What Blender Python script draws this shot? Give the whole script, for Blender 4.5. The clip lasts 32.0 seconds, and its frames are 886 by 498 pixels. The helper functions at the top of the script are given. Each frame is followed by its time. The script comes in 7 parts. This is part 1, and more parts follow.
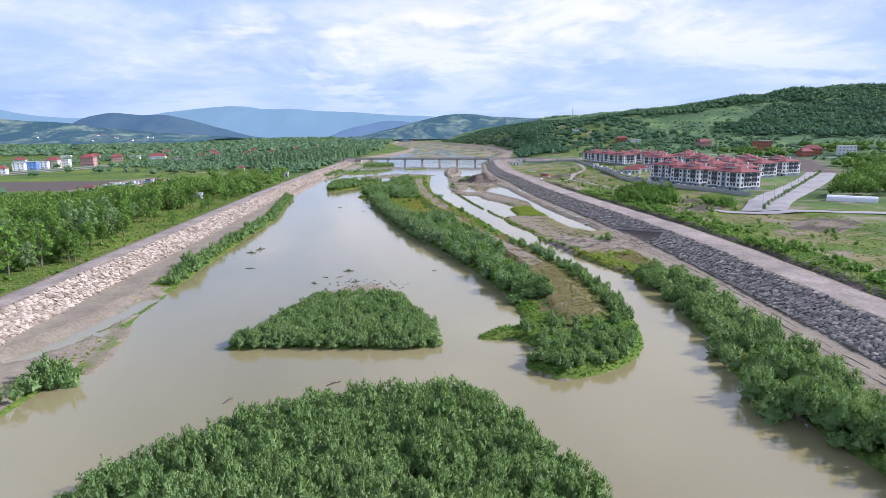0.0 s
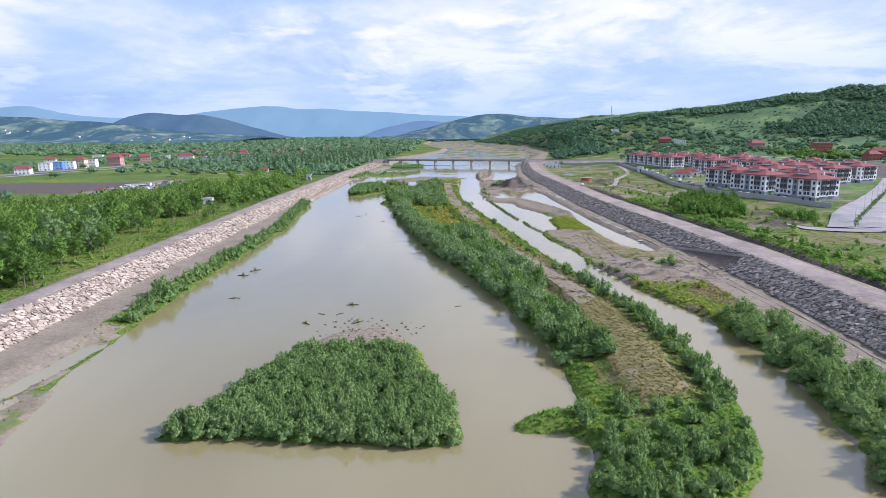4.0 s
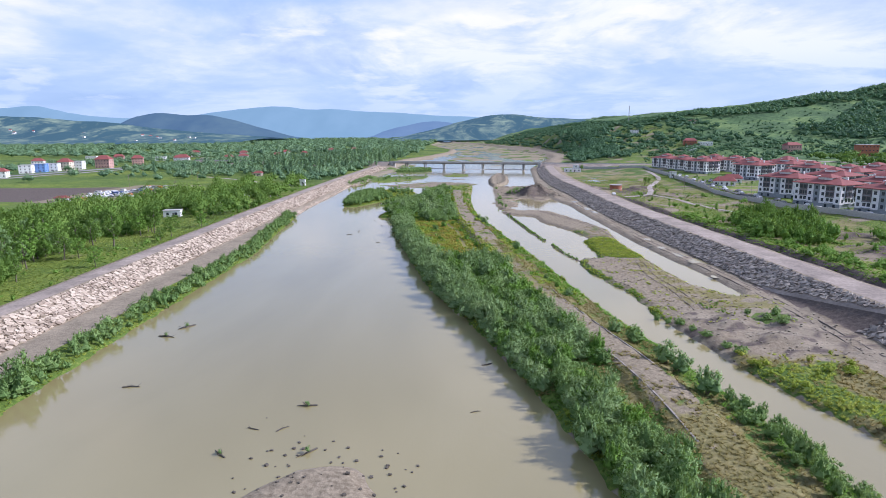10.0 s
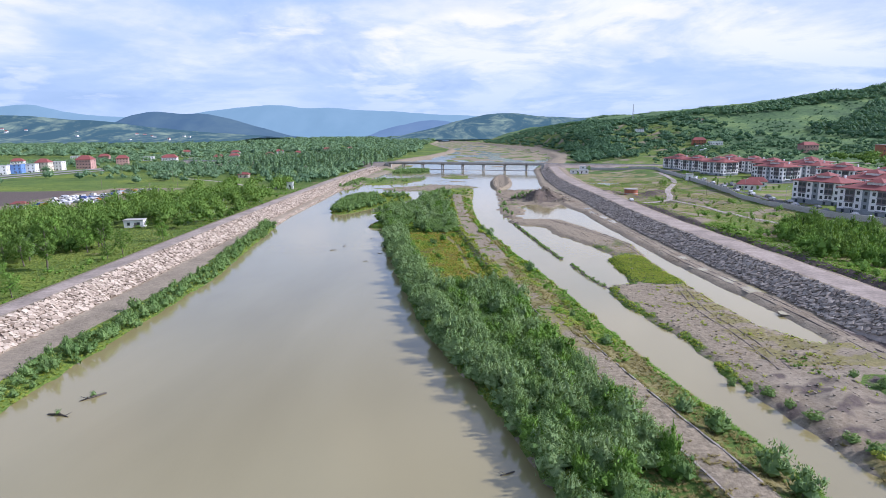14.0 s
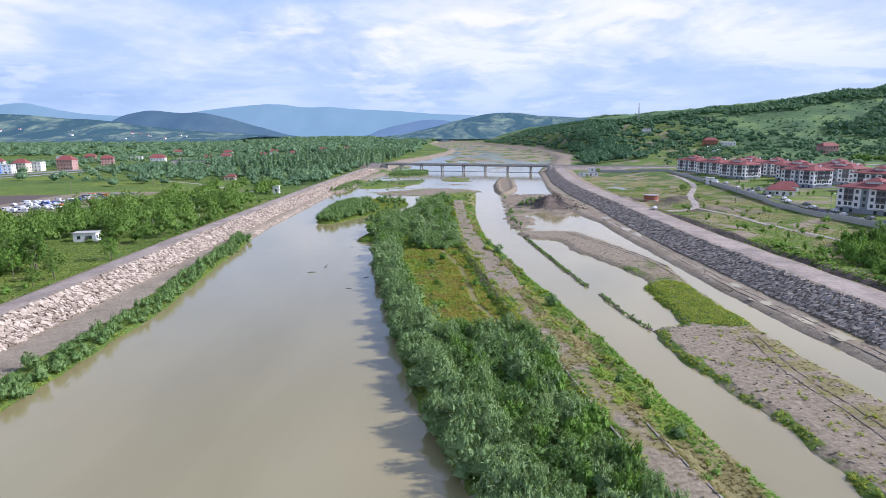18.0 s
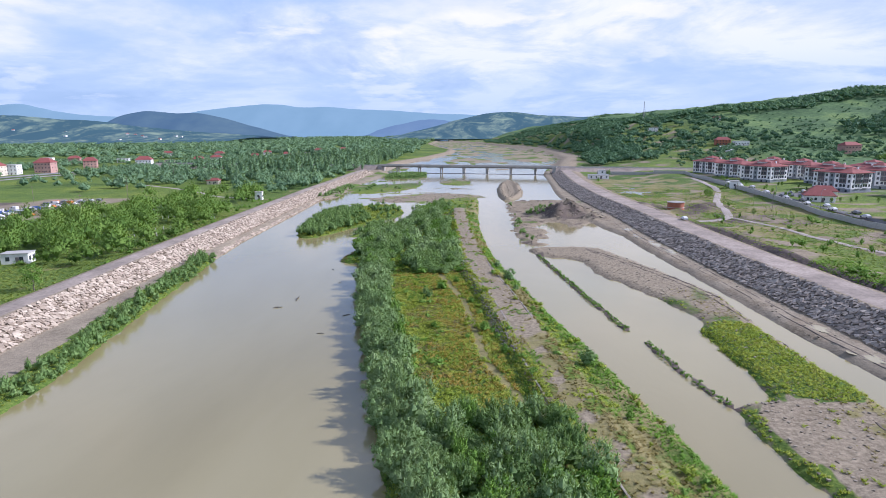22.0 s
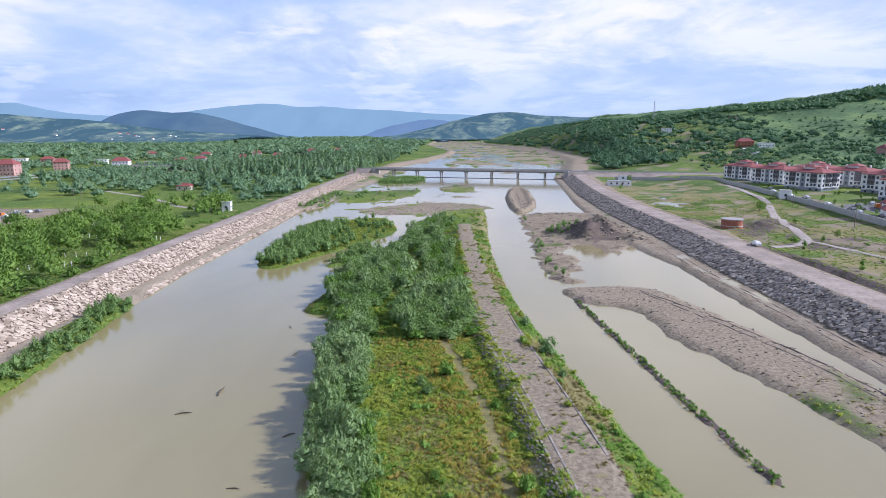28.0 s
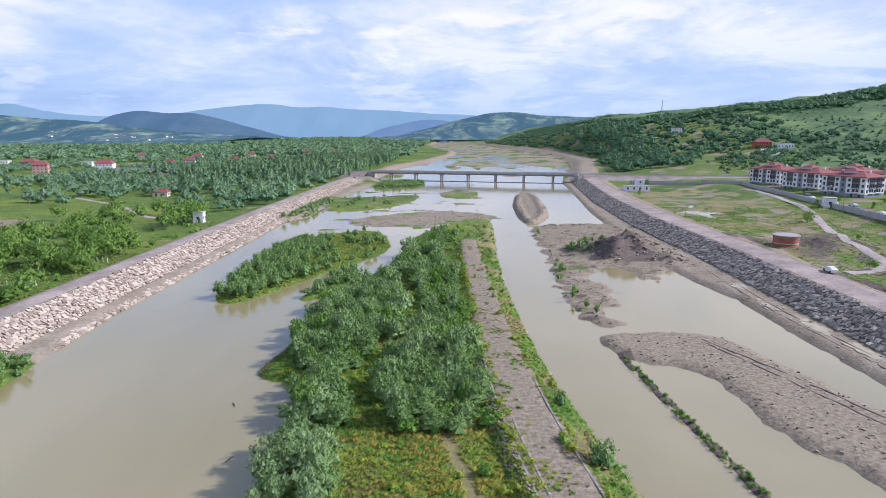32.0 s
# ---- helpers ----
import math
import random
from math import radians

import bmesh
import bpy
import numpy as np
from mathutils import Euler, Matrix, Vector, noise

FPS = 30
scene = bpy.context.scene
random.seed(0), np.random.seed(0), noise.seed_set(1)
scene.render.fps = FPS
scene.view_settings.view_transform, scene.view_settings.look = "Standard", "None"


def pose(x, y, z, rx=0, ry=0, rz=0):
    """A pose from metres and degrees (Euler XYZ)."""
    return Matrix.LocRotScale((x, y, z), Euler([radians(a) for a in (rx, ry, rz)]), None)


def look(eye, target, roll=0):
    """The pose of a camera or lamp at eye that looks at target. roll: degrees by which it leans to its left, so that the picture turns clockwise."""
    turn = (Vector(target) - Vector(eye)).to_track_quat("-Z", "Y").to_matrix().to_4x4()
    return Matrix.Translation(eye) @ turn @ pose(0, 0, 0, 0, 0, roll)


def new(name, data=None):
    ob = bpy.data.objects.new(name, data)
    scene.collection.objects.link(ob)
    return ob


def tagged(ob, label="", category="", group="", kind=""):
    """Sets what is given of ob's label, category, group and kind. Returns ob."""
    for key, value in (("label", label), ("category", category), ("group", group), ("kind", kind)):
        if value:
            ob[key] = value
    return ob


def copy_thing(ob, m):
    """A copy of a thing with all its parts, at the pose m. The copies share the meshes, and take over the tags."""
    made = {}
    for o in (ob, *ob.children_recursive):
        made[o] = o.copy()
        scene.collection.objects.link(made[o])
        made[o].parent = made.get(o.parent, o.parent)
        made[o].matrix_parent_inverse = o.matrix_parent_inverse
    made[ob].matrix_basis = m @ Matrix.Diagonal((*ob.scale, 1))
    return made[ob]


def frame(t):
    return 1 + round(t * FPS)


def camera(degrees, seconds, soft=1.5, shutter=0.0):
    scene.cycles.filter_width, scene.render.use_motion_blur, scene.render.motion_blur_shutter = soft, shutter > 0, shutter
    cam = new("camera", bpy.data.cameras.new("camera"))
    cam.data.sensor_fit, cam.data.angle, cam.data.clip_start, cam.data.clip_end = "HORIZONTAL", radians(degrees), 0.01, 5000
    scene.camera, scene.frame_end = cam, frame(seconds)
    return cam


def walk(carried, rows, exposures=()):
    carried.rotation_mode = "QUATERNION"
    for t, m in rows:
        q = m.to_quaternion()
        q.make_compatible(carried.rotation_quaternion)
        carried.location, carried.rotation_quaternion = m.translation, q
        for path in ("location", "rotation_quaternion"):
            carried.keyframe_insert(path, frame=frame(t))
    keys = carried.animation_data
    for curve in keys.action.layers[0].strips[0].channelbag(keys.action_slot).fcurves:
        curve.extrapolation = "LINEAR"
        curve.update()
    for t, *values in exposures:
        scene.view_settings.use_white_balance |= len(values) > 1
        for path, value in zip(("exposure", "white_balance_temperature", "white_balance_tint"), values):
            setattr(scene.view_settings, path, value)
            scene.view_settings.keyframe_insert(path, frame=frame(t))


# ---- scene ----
cam = camera(74.3, 32.0, soft=0.6)
PATH = [
    (0, (-0.861, 0.206, 39.233), (-0.778, 2.165, 38.843), -0.7),
    (0.5, (-0.74, 4.147, 39.289), (-0.658, 6.107, 38.898), -0.7),
    (1, (-0.452, 8.198, 39.37), (-0.372, 10.158, 38.98), -0.7),
    (1.5, (-0.027, 12.421, 39.427), (0.053, 14.381, 39.035), -0.6),
    (2, (0.521, 16.78, 39.455), (0.574, 18.74, 39.064), -0.8),
    (2.5, (1.091, 21.212, 39.533), (1.109, 23.173, 39.144), -0.8),
    (3, (1.491, 25.673, 39.571), (1.489, 27.634, 39.182), -0.7),
    (3.5, (1.724, 30.2, 39.555), (1.709, 32.161, 39.166), -0.7),
    (4, (1.934, 34.761, 39.508), (1.908, 36.723, 39.119), -0.6),
    (4.5, (2.025, 39.148, 39.544), (1.994, 41.11, 39.155), -0.6),
    (6.5, (1.907, 56.368, 39.668), (1.861, 58.33, 39.279), -0.5),
    (7, (1.803, 60.693, 39.679), (1.756, 62.654, 39.289), -0.4),
    (9, (1.446, 78.231, 39.497), (1.393, 80.192, 39.11), -0.4),
    (10, (1.277, 86.899, 39.424), (1.221, 88.861, 39.038), -0.5),
    (11, (0.984, 95.416, 39.491), (0.93, 97.377, 39.104), -0.4),
    (12, (0.7, 104.112, 39.552), (0.641, 106.073, 39.162), -0.3),
    (13, (0.511, 112.147, 39.567), (0.459, 114.108, 39.177), -0.4),
    (14.5, (0.032, 124.51, 39.501), (-0.019, 126.471, 39.112), -0.5),
    (16.5, (-0.727, 141.467, 39.465), (-0.775, 143.428, 39.074), -0.4),
    (17, (-0.739, 145.554, 39.476), (-0.787, 147.515, 39.086), -0.4),
    (19, (-0.755, 162.257, 39.625), (-0.805, 164.217, 39.234), -0.4),
    (21, (-0.939, 179.601, 39.64), (-0.989, 181.561, 39.249), -0.5),
    (23, (-1.78, 196.659, 39.579), (-1.826, 198.619, 39.188), -0.6),
    (25, (-2.35, 214.28, 39.588), (-2.395, 216.24, 39.196), -0.5),
    (28, (-3.669, 240.783, 39.443), (-3.712, 242.744, 39.053), -0.4),
    (30, (-4.435, 258.297, 39.574), (-4.477, 260.258, 39.185), -0.3),
    (32, (-4.687, 275.39, 39.632), (-4.731, 277.351, 39.243), -0.5),
]
walk(cam, [(t, look(eye, target, roll)) for t, eye, target, roll in PATH], [(0, 0.11, 5680, 24), (32, 0.05, 5680, 24)])

# ---------------------------------------------------------------- world and sun
SUN_EL, SUN_AZ = 33.0, 86.0          # degrees; azimuth clockwise from +y
world = bpy.data.worlds.new("sky_world")
scene.world = world
world.use_nodes = True
wn, wl = world.node_tree.nodes, world.node_tree.links
wn.clear()


def wnode(kind):
    return wn.new(kind)


sky = wnode("ShaderNodeTexSky")
sky.sky_type = "NISHITA"
sky.sun_disc = False
sky.sun_elevation, sky.sun_rotation = radians(SUN_EL), radians(SUN_AZ)
sky.air_density, sky.dust_density, sky.ozone_density = 1.0, 1.2, 2.0
tc = wnode("ShaderNodeTexCoord")
sep = wnode("ShaderNodeSeparateXYZ")
wl.new(tc.outputs["Generated"], sep.inputs["Vector"])


def wmath(op, a, b=0.5):
    n = wnode("ShaderNodeMath")
    n.operation = op
    for k, v in enumerate((a, b)):
        if isinstance(v, (int, float)):
            n.inputs[k].default_value = v
        else:
            wl.new(v, n.inputs[k])
    return n.outputs[0]


def wramp(fac, *stops):
    r = wnode("ShaderNodeValToRGB")
    els = r.color_ramp.elements
    els[0].position, els[0].color = stops[0][0], (*stops[0][1], 1)
    els[1].position, els[1].color = stops[-1][0], (*stops[-1][1], 1)
    for p, c in stops[1:-1]:
        els.new(p).color = (*c, 1)
    wl.new(fac, r.inputs["Fac"])
    return r.outputs["Color"]


def wmix(fac, a, b):
    m = wnode("ShaderNodeMix")
    m.data_type = "RGBA"
    for sock, v in ((m.inputs["Factor"], fac), (m.inputs["A"], a), (m.inputs["B"], b)):
        if isinstance(v, tuple):
            sock.default_value = (*v, 1)
        else:
            wl.new(v, sock)
    return m.outputs["Result"]


def wscale(col, k):
    g = wnode("ShaderNodeVectorMath")
    g.operation = "MULTIPLY"
    g.inputs[1].default_value = k
    wl.new(col, g.inputs[0])
    return g.outputs["Vector"]


# a layer of clouds at one height, seen flatter and closer together toward the horizon
lift = wmath("ADD", wmath("MAXIMUM", sep.outputs["Z"], 0.0), 0.19)
plane = wnode("ShaderNodeCombineXYZ")
wl.new(wmath("DIVIDE", sep.outputs["X"], lift), plane.inputs["X"])
wl.new(wmath("DIVIDE", sep.outputs["Y"], lift), plane.inputs["Y"])


def clouds(scale, where, detail, rough, warp):
    mp = wnode("ShaderNodeMapping")
    mp.inputs["Location"].default_value = where
    n = wnode("ShaderNodeTexNoise")
    n.inputs["Scale"].default_value = scale
    n.inputs["Detail"].default_value = detail
    n.inputs["Roughness"].default_value = rough
    n.inputs["Distortion"].default_value = warp
    wl.new(plane.outputs["Vector"], mp.inputs["Vector"])
    wl.new(mp.outputs["Vector"], n.inputs["Vector"])
    return n.outputs["Fac"]


cover_n = clouds(0.6, (2.3, 0.6, 0), 8.0, 0.55, 0.25)
tone_n = clouds(1.25, (7.1, 3.4, 2.0), 9.0, 0.6, 0.35)
heap_n = clouds(2.1, (1.2, 8.3, 5.0), 8.0, 0.55, 0.2)
cloud_col = wramp(tone_n, (0.34, (0.49, 0.635, 0.78)), (0.46, (0.67, 0.79, 0.9)), (0.58, (0.97, 1.0, 0.99)))
cloud_col = wmix(wramp(heap_n, (0.56, (0, 0, 0)), (0.64, (0.8, 0.8, 0.8))), cloud_col, (1.06, 1.05, 1.03))
low_haze = wramp(sep.outputs["Z"], (0.0, (0.7, 0.83, 0.95)), (0.06, (0.81, 0.895, 0.97)), (0.15, (1, 1, 1)))
veil = wnode("ShaderNodeVectorMath")
veil.operation = "MULTIPLY"
wl.new(cloud_col, veil.inputs[0])
wl.new(low_haze, veil.inputs[1])
cloud_col = veil.outputs["Vector"]
air = wramp(sep.outputs["Z"], (0.0, (0.6, 0.75, 0.9)), (0.06, (0.54, 0.71, 0.89)), (0.2, (0.47, 0.67, 0.94)))
low_air = wramp(sep.outputs["Z"], (0.16, (1, 1, 1)), (0.4, (0, 0, 0)))
clear = wmix(low_air, wscale(sky.outputs["Color"], (1.1, 1.2, 1.35)), wscale(air, (9.0, 9.0, 9.0)))
thick = wramp(cover_n, (0.36, (0.12, 0.12, 0.12)), (0.52, (1, 1, 1)))
thin = wramp(sep.outputs["Z"], (0.0, (0.25, 0.25, 0.25)), (0.05, (0.6, 0.6, 0.6)), (0.11, (1, 1, 1)), (0.35, (1, 1, 1)), (0.8, (0.3, 0.3, 0.3)))
back = wnode("ShaderNodeBackground")
back.inputs["Strength"].default_value = 0.1
outw = wnode("ShaderNodeOutputWorld")
wl.new(wmix(wmath("MULTIPLY", thick, thin), clear, wscale(cloud_col, (9.3, 9.25, 9.2))), back.inputs["Color"])
wl.new(back.outputs["Background"], outw.inputs["Surface"])

sun = new("sun", bpy.data.lights.new("sun", "SUN"))
sun.data.energy, sun.data.angle, sun.data.color = 5.3, radians(2.0), (1.0, 0.955, 0.88)
sx, sy, sz = (math.sin(radians(SUN_AZ)) * math.cos(radians(SUN_EL)),
              math.cos(radians(SUN_AZ)) * math.cos(radians(SUN_EL)), math.sin(radians(SUN_EL)))
sun.matrix_world = look((sx * 300, sy * 300, sz * 300), (0, 0, 0))


# ---------------------------------------------------------------- materials
def ramp(nt, fac, stops):
    r = nt.nodes.new("ShaderNodeValToRGB")
    els = r.color_ramp.elements
    els[0].position, els[0].color = stops[0][0], (*stops[0][1], 1)
    els[1].position, els[1].color = stops[-1][0], (*stops[-1][1], 1)
    for p, c in stops[1:-1]:
        e = els.new(p)
        e.color = (*c, 1)
    nt.links.new(fac, r.inputs["Fac"])
    return r.outputs["Color"]


def noise_tex(nt, scale, detail=5.0, rough=0.6, space="Object", warp=0.0, squash=(1, 1, 1)):
    t = nt.nodes.new("ShaderNodeTexCoord")
    mp = nt.nodes.new("ShaderNodeMapping")
    mp.inputs["Scale"].default_value = squash
    n = nt.nodes.new("ShaderNodeTexNoise")
    n.inputs["Scale"].default_value = scale
    n.inputs["Detail"].default_value = detail
    n.inputs["Roughness"].default_value = rough
    n.inputs["Distortion"].default_value = warp
    nt.links.new(t.outputs[space], mp.inputs["Vector"])
    nt.links.new(mp.outputs["Vector"], n.inputs["Vector"])
    return n.outputs["Fac"]


def mix(nt, fac, a, b, mode="MIX"):
    m = nt.nodes.new("ShaderNodeMix")
    m.data_type, m.blend_type = "RGBA", mode
    for sock, v in ((m.inputs["Factor"], fac), (m.inputs["A"], a), (m.inputs["B"], b)):
        if isinstance(v, (int, float)):
            sock.default_value = v
        elif isinstance(v, tuple):
            sock.default_value = (*v, 1)
        else:
            nt.links.new(v, sock)
    return m.outputs["Result"]


def maths(nt, op, a, b=0.5, clamp=False):
    m = nt.nodes.new("ShaderNodeMath")
    m.operation, m.use_clamp = op, clamp
    for i, v in enumerate((a, b)):
        if isinstance(v, (int, float)):
            m.inputs[i].default_value = v
        else:
            nt.links.new(v, m.inputs[i])
    return m.outputs[0]


def material(name, rough=0.8, metal=0.0, spec=0.4):
    m = bpy.data.materials.new(name)
    m.use_nodes = True
    b = m.node_tree.nodes["Principled BSDF"]
    b.inputs["Roughness"].default_value = rough
    b.inputs["Metallic"].default_value = metal
    b.inputs["Specular IOR Level"].default_value = spec
    return m, m.node_tree, b


def bump(nt, b, fac, strength, dist):
    n = nt.nodes.new("ShaderNodeBump")
    n.inputs["Strength"].default_value = strength
    n.inputs["Distance"].default_value = dist
    nt.links.new(fac, n.inputs["Height"])
    nt.links.new(n.outputs["Normal"], b.inputs["Normal"])


def plain(name, dark, light, scale=2.0, rough=0.8, metal=0.0, relief=0.3, dist=0.02, big=0.15, per_object=0.0):
    """A surface with grain and stains at two scales."""
    m, nt, b = material(name, rough, metal)
    fine = noise_tex(nt, scale, 6.0, 0.65)
    broad = noise_tex(nt, scale * 0.12, 3.0, 0.5)
    col = ramp(nt, fine, [(0.3, dark), (0.7, light)])
    shade = ramp(nt, broad, [(0.3, (1 - big,) * 3), (0.7, (1 + big,) * 3)])
    col = mix(nt, 1.0, col, shade, "MULTIPLY")
    if per_object:
        info = nt.nodes.new("ShaderNodeObjectInfo")
        var = ramp(nt, info.outputs["Random"], [(0.0, (1 - per_object,) * 3), (1.0, (1 + per_object,) * 3)])
        col = mix(nt, 1.0, col, var, "MULTIPLY")
    nt.links.new(col, b.inputs["Base Color"])
    if relief:
        bump(nt, b, fine, relief, dist)
    return m


def stone_mat(name, c1, c2, c3):
    m, nt, b = material(name, 0.85)
    geo = nt.nodes.new("ShaderNodeNewGeometry")
    info = nt.nodes.new("ShaderNodeObjectInfo")
    both = maths(nt, "FRACT", maths(nt, "ADD", geo.outputs["Random Per Island"], info.outputs["Random"]))
    col = ramp(nt, both, [(0.0, c1), (0.45, c2), (1.0, c3)])
    fine = noise_tex(nt, 3.0, 6.0, 0.7)
    col = mix(nt, 1.0, col, ramp(nt, fine, [(0.3, (0.78, 0.78, 0.78)), (0.7, (1.12, 1.12, 1.12))]), "MULTIPLY")
    nt.links.new(col, b.inputs["Base Color"])
    bump(nt, b, fine, 0.5, 0.05)
    return m


def leaf_mat(name, stops, clump=0.12, rough=0.75, glow=0.2):
    """Leaves: tone by leaf and by clump, partly translucent."""
    m, nt, b = material(name, rough, spec=0.12)
    geo = nt.nodes.new("ShaderNodeNewGeometry")
    info = nt.nodes.new("ShaderNodeObjectInfo")
    broad = noise_tex(nt, clump, 4.0, 0.6, "Object")
    v = maths(nt, "MULTIPLY", geo.outputs["Random Per Island"], 0.34)
    v = maths(nt, "ADD", v, maths(nt, "MULTIPLY", broad, 0.75))
    v = maths(nt, "ADD", v, maths(nt, "MULTIPLY", info.outputs["Random"], 0.18))
    v = maths(nt, "SUBTRACT", v, 0.06, True)
    col = ramp(nt, v, stops)
    nt.links.new(col, b.inputs["Base Color"])
    tr = nt.nodes.new("ShaderNodeBsdfTranslucent")
    warm = mix(nt, 1.0, col, (1.25, 1.2, 0.6), "MULTIPLY")
    nt.links.new(warm, tr.inputs["Color"])
    ms = nt.nodes.new("ShaderNodeMixShader")
    ms.inputs[0].default_value = glow
    nt.links.new(b.outputs[0], ms.inputs[1])
    nt.links.new(tr.outputs[0], ms.inputs[2])
    nt.links.new(ms.outputs[0], nt.nodes["Material Output"].inputs["Surface"])
    return m


M_WILLOW = leaf_mat("willow_leaves", [(0.0, (0.055, 0.13, 0.032)), (0.4, (0.14, 0.245, 0.078)), (0.75, (0.24, 0.355, 0.13)), (1.0, (0.36, 0.46, 0.22))], glow=0.3)
M_SILVER = leaf_mat("silvery_willow_leaves", [(0.0, (0.055, 0.13, 0.038)), (0.4, (0.15, 0.255, 0.095)), (0.75, (0.255, 0.37, 0.16)), (1.0, (0.39, 0.48, 0.265))], glow=0.28)
M_GREEN = leaf_mat("bright_green_leaves", [(0.0, (0.06, 0.13, 0.02)), (0.4, (0.12, 0.24, 0.04)), (0.75, (0.19, 0.33, 0.065)), (1.0, (0.27, 0.4, 0.1))])
M_TREE = leaf_mat("broadleaf_leaves", [(0.0, (0.032, 0.08, 0.014)), (0.4, (0.092, 0.18, 0.036)), (0.75, (0.17, 0.28, 0.06)), (1.0, (0.27, 0.385, 0.1))], clump=0.05, glow=0.28)
# extra blue in the next two leaf colours stands in for distance haze
M_HILL_HAZED = leaf_mat("haze_tinted_hillside_leaves", [(0.0, (0.042, 0.1, 0.065)), (0.4, (0.078, 0.16, 0.09)), (0.75, (0.125, 0.23, 0.115)), (1.0, (0.19, 0.3, 0.145))], clump=0.02)
M_WOODS_HAZED = leaf_mat("haze_tinted_woodland_leaves", [(0.0, (0.065, 0.14, 0.09)), (0.4, (0.125, 0.225, 0.13)), (0.75, (0.2, 0.315, 0.17)), (1.0, (0.28, 0.38, 0.21))], clump=0.012, glow=0.3)
M_GRASS = leaf_mat("meadow_grass", [(0.0, (0.12, 0.21, 0.024)), (0.35, (0.205, 0.31, 0.035)), (0.65, (0.32, 0.375, 0.06)), (1.0, (0.45, 0.42, 0.12))], clump=0.16, glow=0.25)
M_DRY = leaf_mat("dry_grass", [(0.0, (0.13, 0.14, 0.042)), (0.4, (0.205, 0.19, 0.066)), (0.75, (0.28, 0.23, 0.096)), (1.0, (0.38, 0.3, 0.155))], clump=0.2)
M_FIELD = leaf_mat("field_grass_blades", [(0.0, (0.09, 0.165, 0.028)), (0.4, (0.165, 0.255, 0.045)), (0.75, (0.255, 0.325, 0.075)), (1.0, (0.36, 0.365, 0.13))], clump=0.07)
M_REED = leaf_mat("fresh_green_reeds", [(0.0, (0.06, 0.15, 0.018)), (0.4, (0.115, 0.245, 0.032)), (0.75, (0.185, 0.33, 0.05)), (1.0, (0.28, 0.4, 0.09))], clump=0.16)
M_RUST = leaf_mat("rusty_seed_grass", [(0.0, (0.2, 0.2, 0.04)), (0.4, (0.33, 0.275, 0.058)), (0.75, (0.45, 0.32, 0.08)), (1.0, (0.53, 0.36, 0.12))], clump=0.2)
M_BARK = plain("grey_bark", (0.1, 0.085, 0.065), (0.22, 0.19, 0.15), 6.0, 0.9)
M_LIME = stone_mat("pale_limestone", (0.22, 0.172, 0.125), (0.39, 0.32, 0.243), (0.56, 0.475, 0.37))
M_BASALT = stone_mat("grey_quarry_stone", (0.165, 0.142, 0.118), (0.275, 0.24, 0.2), (0.43, 0.38, 0.32))
M_CONC = plain("weathered_concrete", (0.36, 0.35, 0.33), (0.5, 0.49, 0.46), 1.5, 0.85, big=0.15)
M_OLDC = plain("old_grey_concrete", (0.2, 0.18, 0.155), (0.33, 0.3, 0.265), 2.5, 0.9, big=0.25)
M_CONCD = plain("dark_concrete", (0.2, 0.195, 0.19), (0.3, 0.295, 0.28), 1.5, 0.85)
M_ASPH = plain("grey_asphalt", (0.1, 0.1, 0.1), (0.16, 0.16, 0.155), 2.0, 0.9)
M_PAVE = plain("pale_paving", (0.28, 0.265, 0.245), (0.38, 0.36, 0.34), 1.0, 0.85)
M_WHITE = plain("white_render", (0.7, 0.7, 0.7), (0.82, 0.82, 0.81), 0.8, 0.8, big=0.06)
M_GREYW = plain("grey_blue_render", (0.2, 0.23, 0.25), (0.28, 0.31, 0.33), 0.8, 0.8)
M_BROWNP = plain("brown_balcony_panel", (0.1, 0.085, 0.09), (0.16, 0.14, 0.145), 2.0, 0.6)
M_ROOF = plain("red_roof_tiles", (0.2, 0.058, 0.052), (0.3, 0.092, 0.08), 3.0, 0.75, big=0.12)
M_BRICK = plain("red_brick", (0.3, 0.1, 0.06), (0.42, 0.17, 0.1), 3.0, 0.85)
M_STEEL = plain("galvanised_steel", (0.3, 0.31, 0.32), (0.42, 0.43, 0.44), 4.0, 0.5, 0.6, relief=0.0)
M_WOOD = plain("grey_weathered_wood", (0.18, 0.15, 0.12), (0.3, 0.26, 0.2), 5.0, 0.85)
M_DEBRIS = plain("dark_driftwood", (0.05, 0.045, 0.035), (0.13, 0.11, 0.085), 5.0, 0.8)

M_GLASS, _nt, _b = material("window_glass", 0.08, 0.0, 0.6)
_b.inputs["Base Color"].default_value = (0.045, 0.055, 0.07, 1)


def paint(name, col, rough=0.35):
    m, nt, b = material(name, rough, 0.0, 0.5)
    n = noise_tex(nt, 1.5, 4.0)
    nt.links.new(ramp(nt, n, [(0.3, tuple(c * 0.9 for c in col)), (0.7, col)]), b.inputs["Base Color"])
    return m


M_RUBBER = paint("tyre_rubber", (0.03, 0.03, 0.03), 0.8)

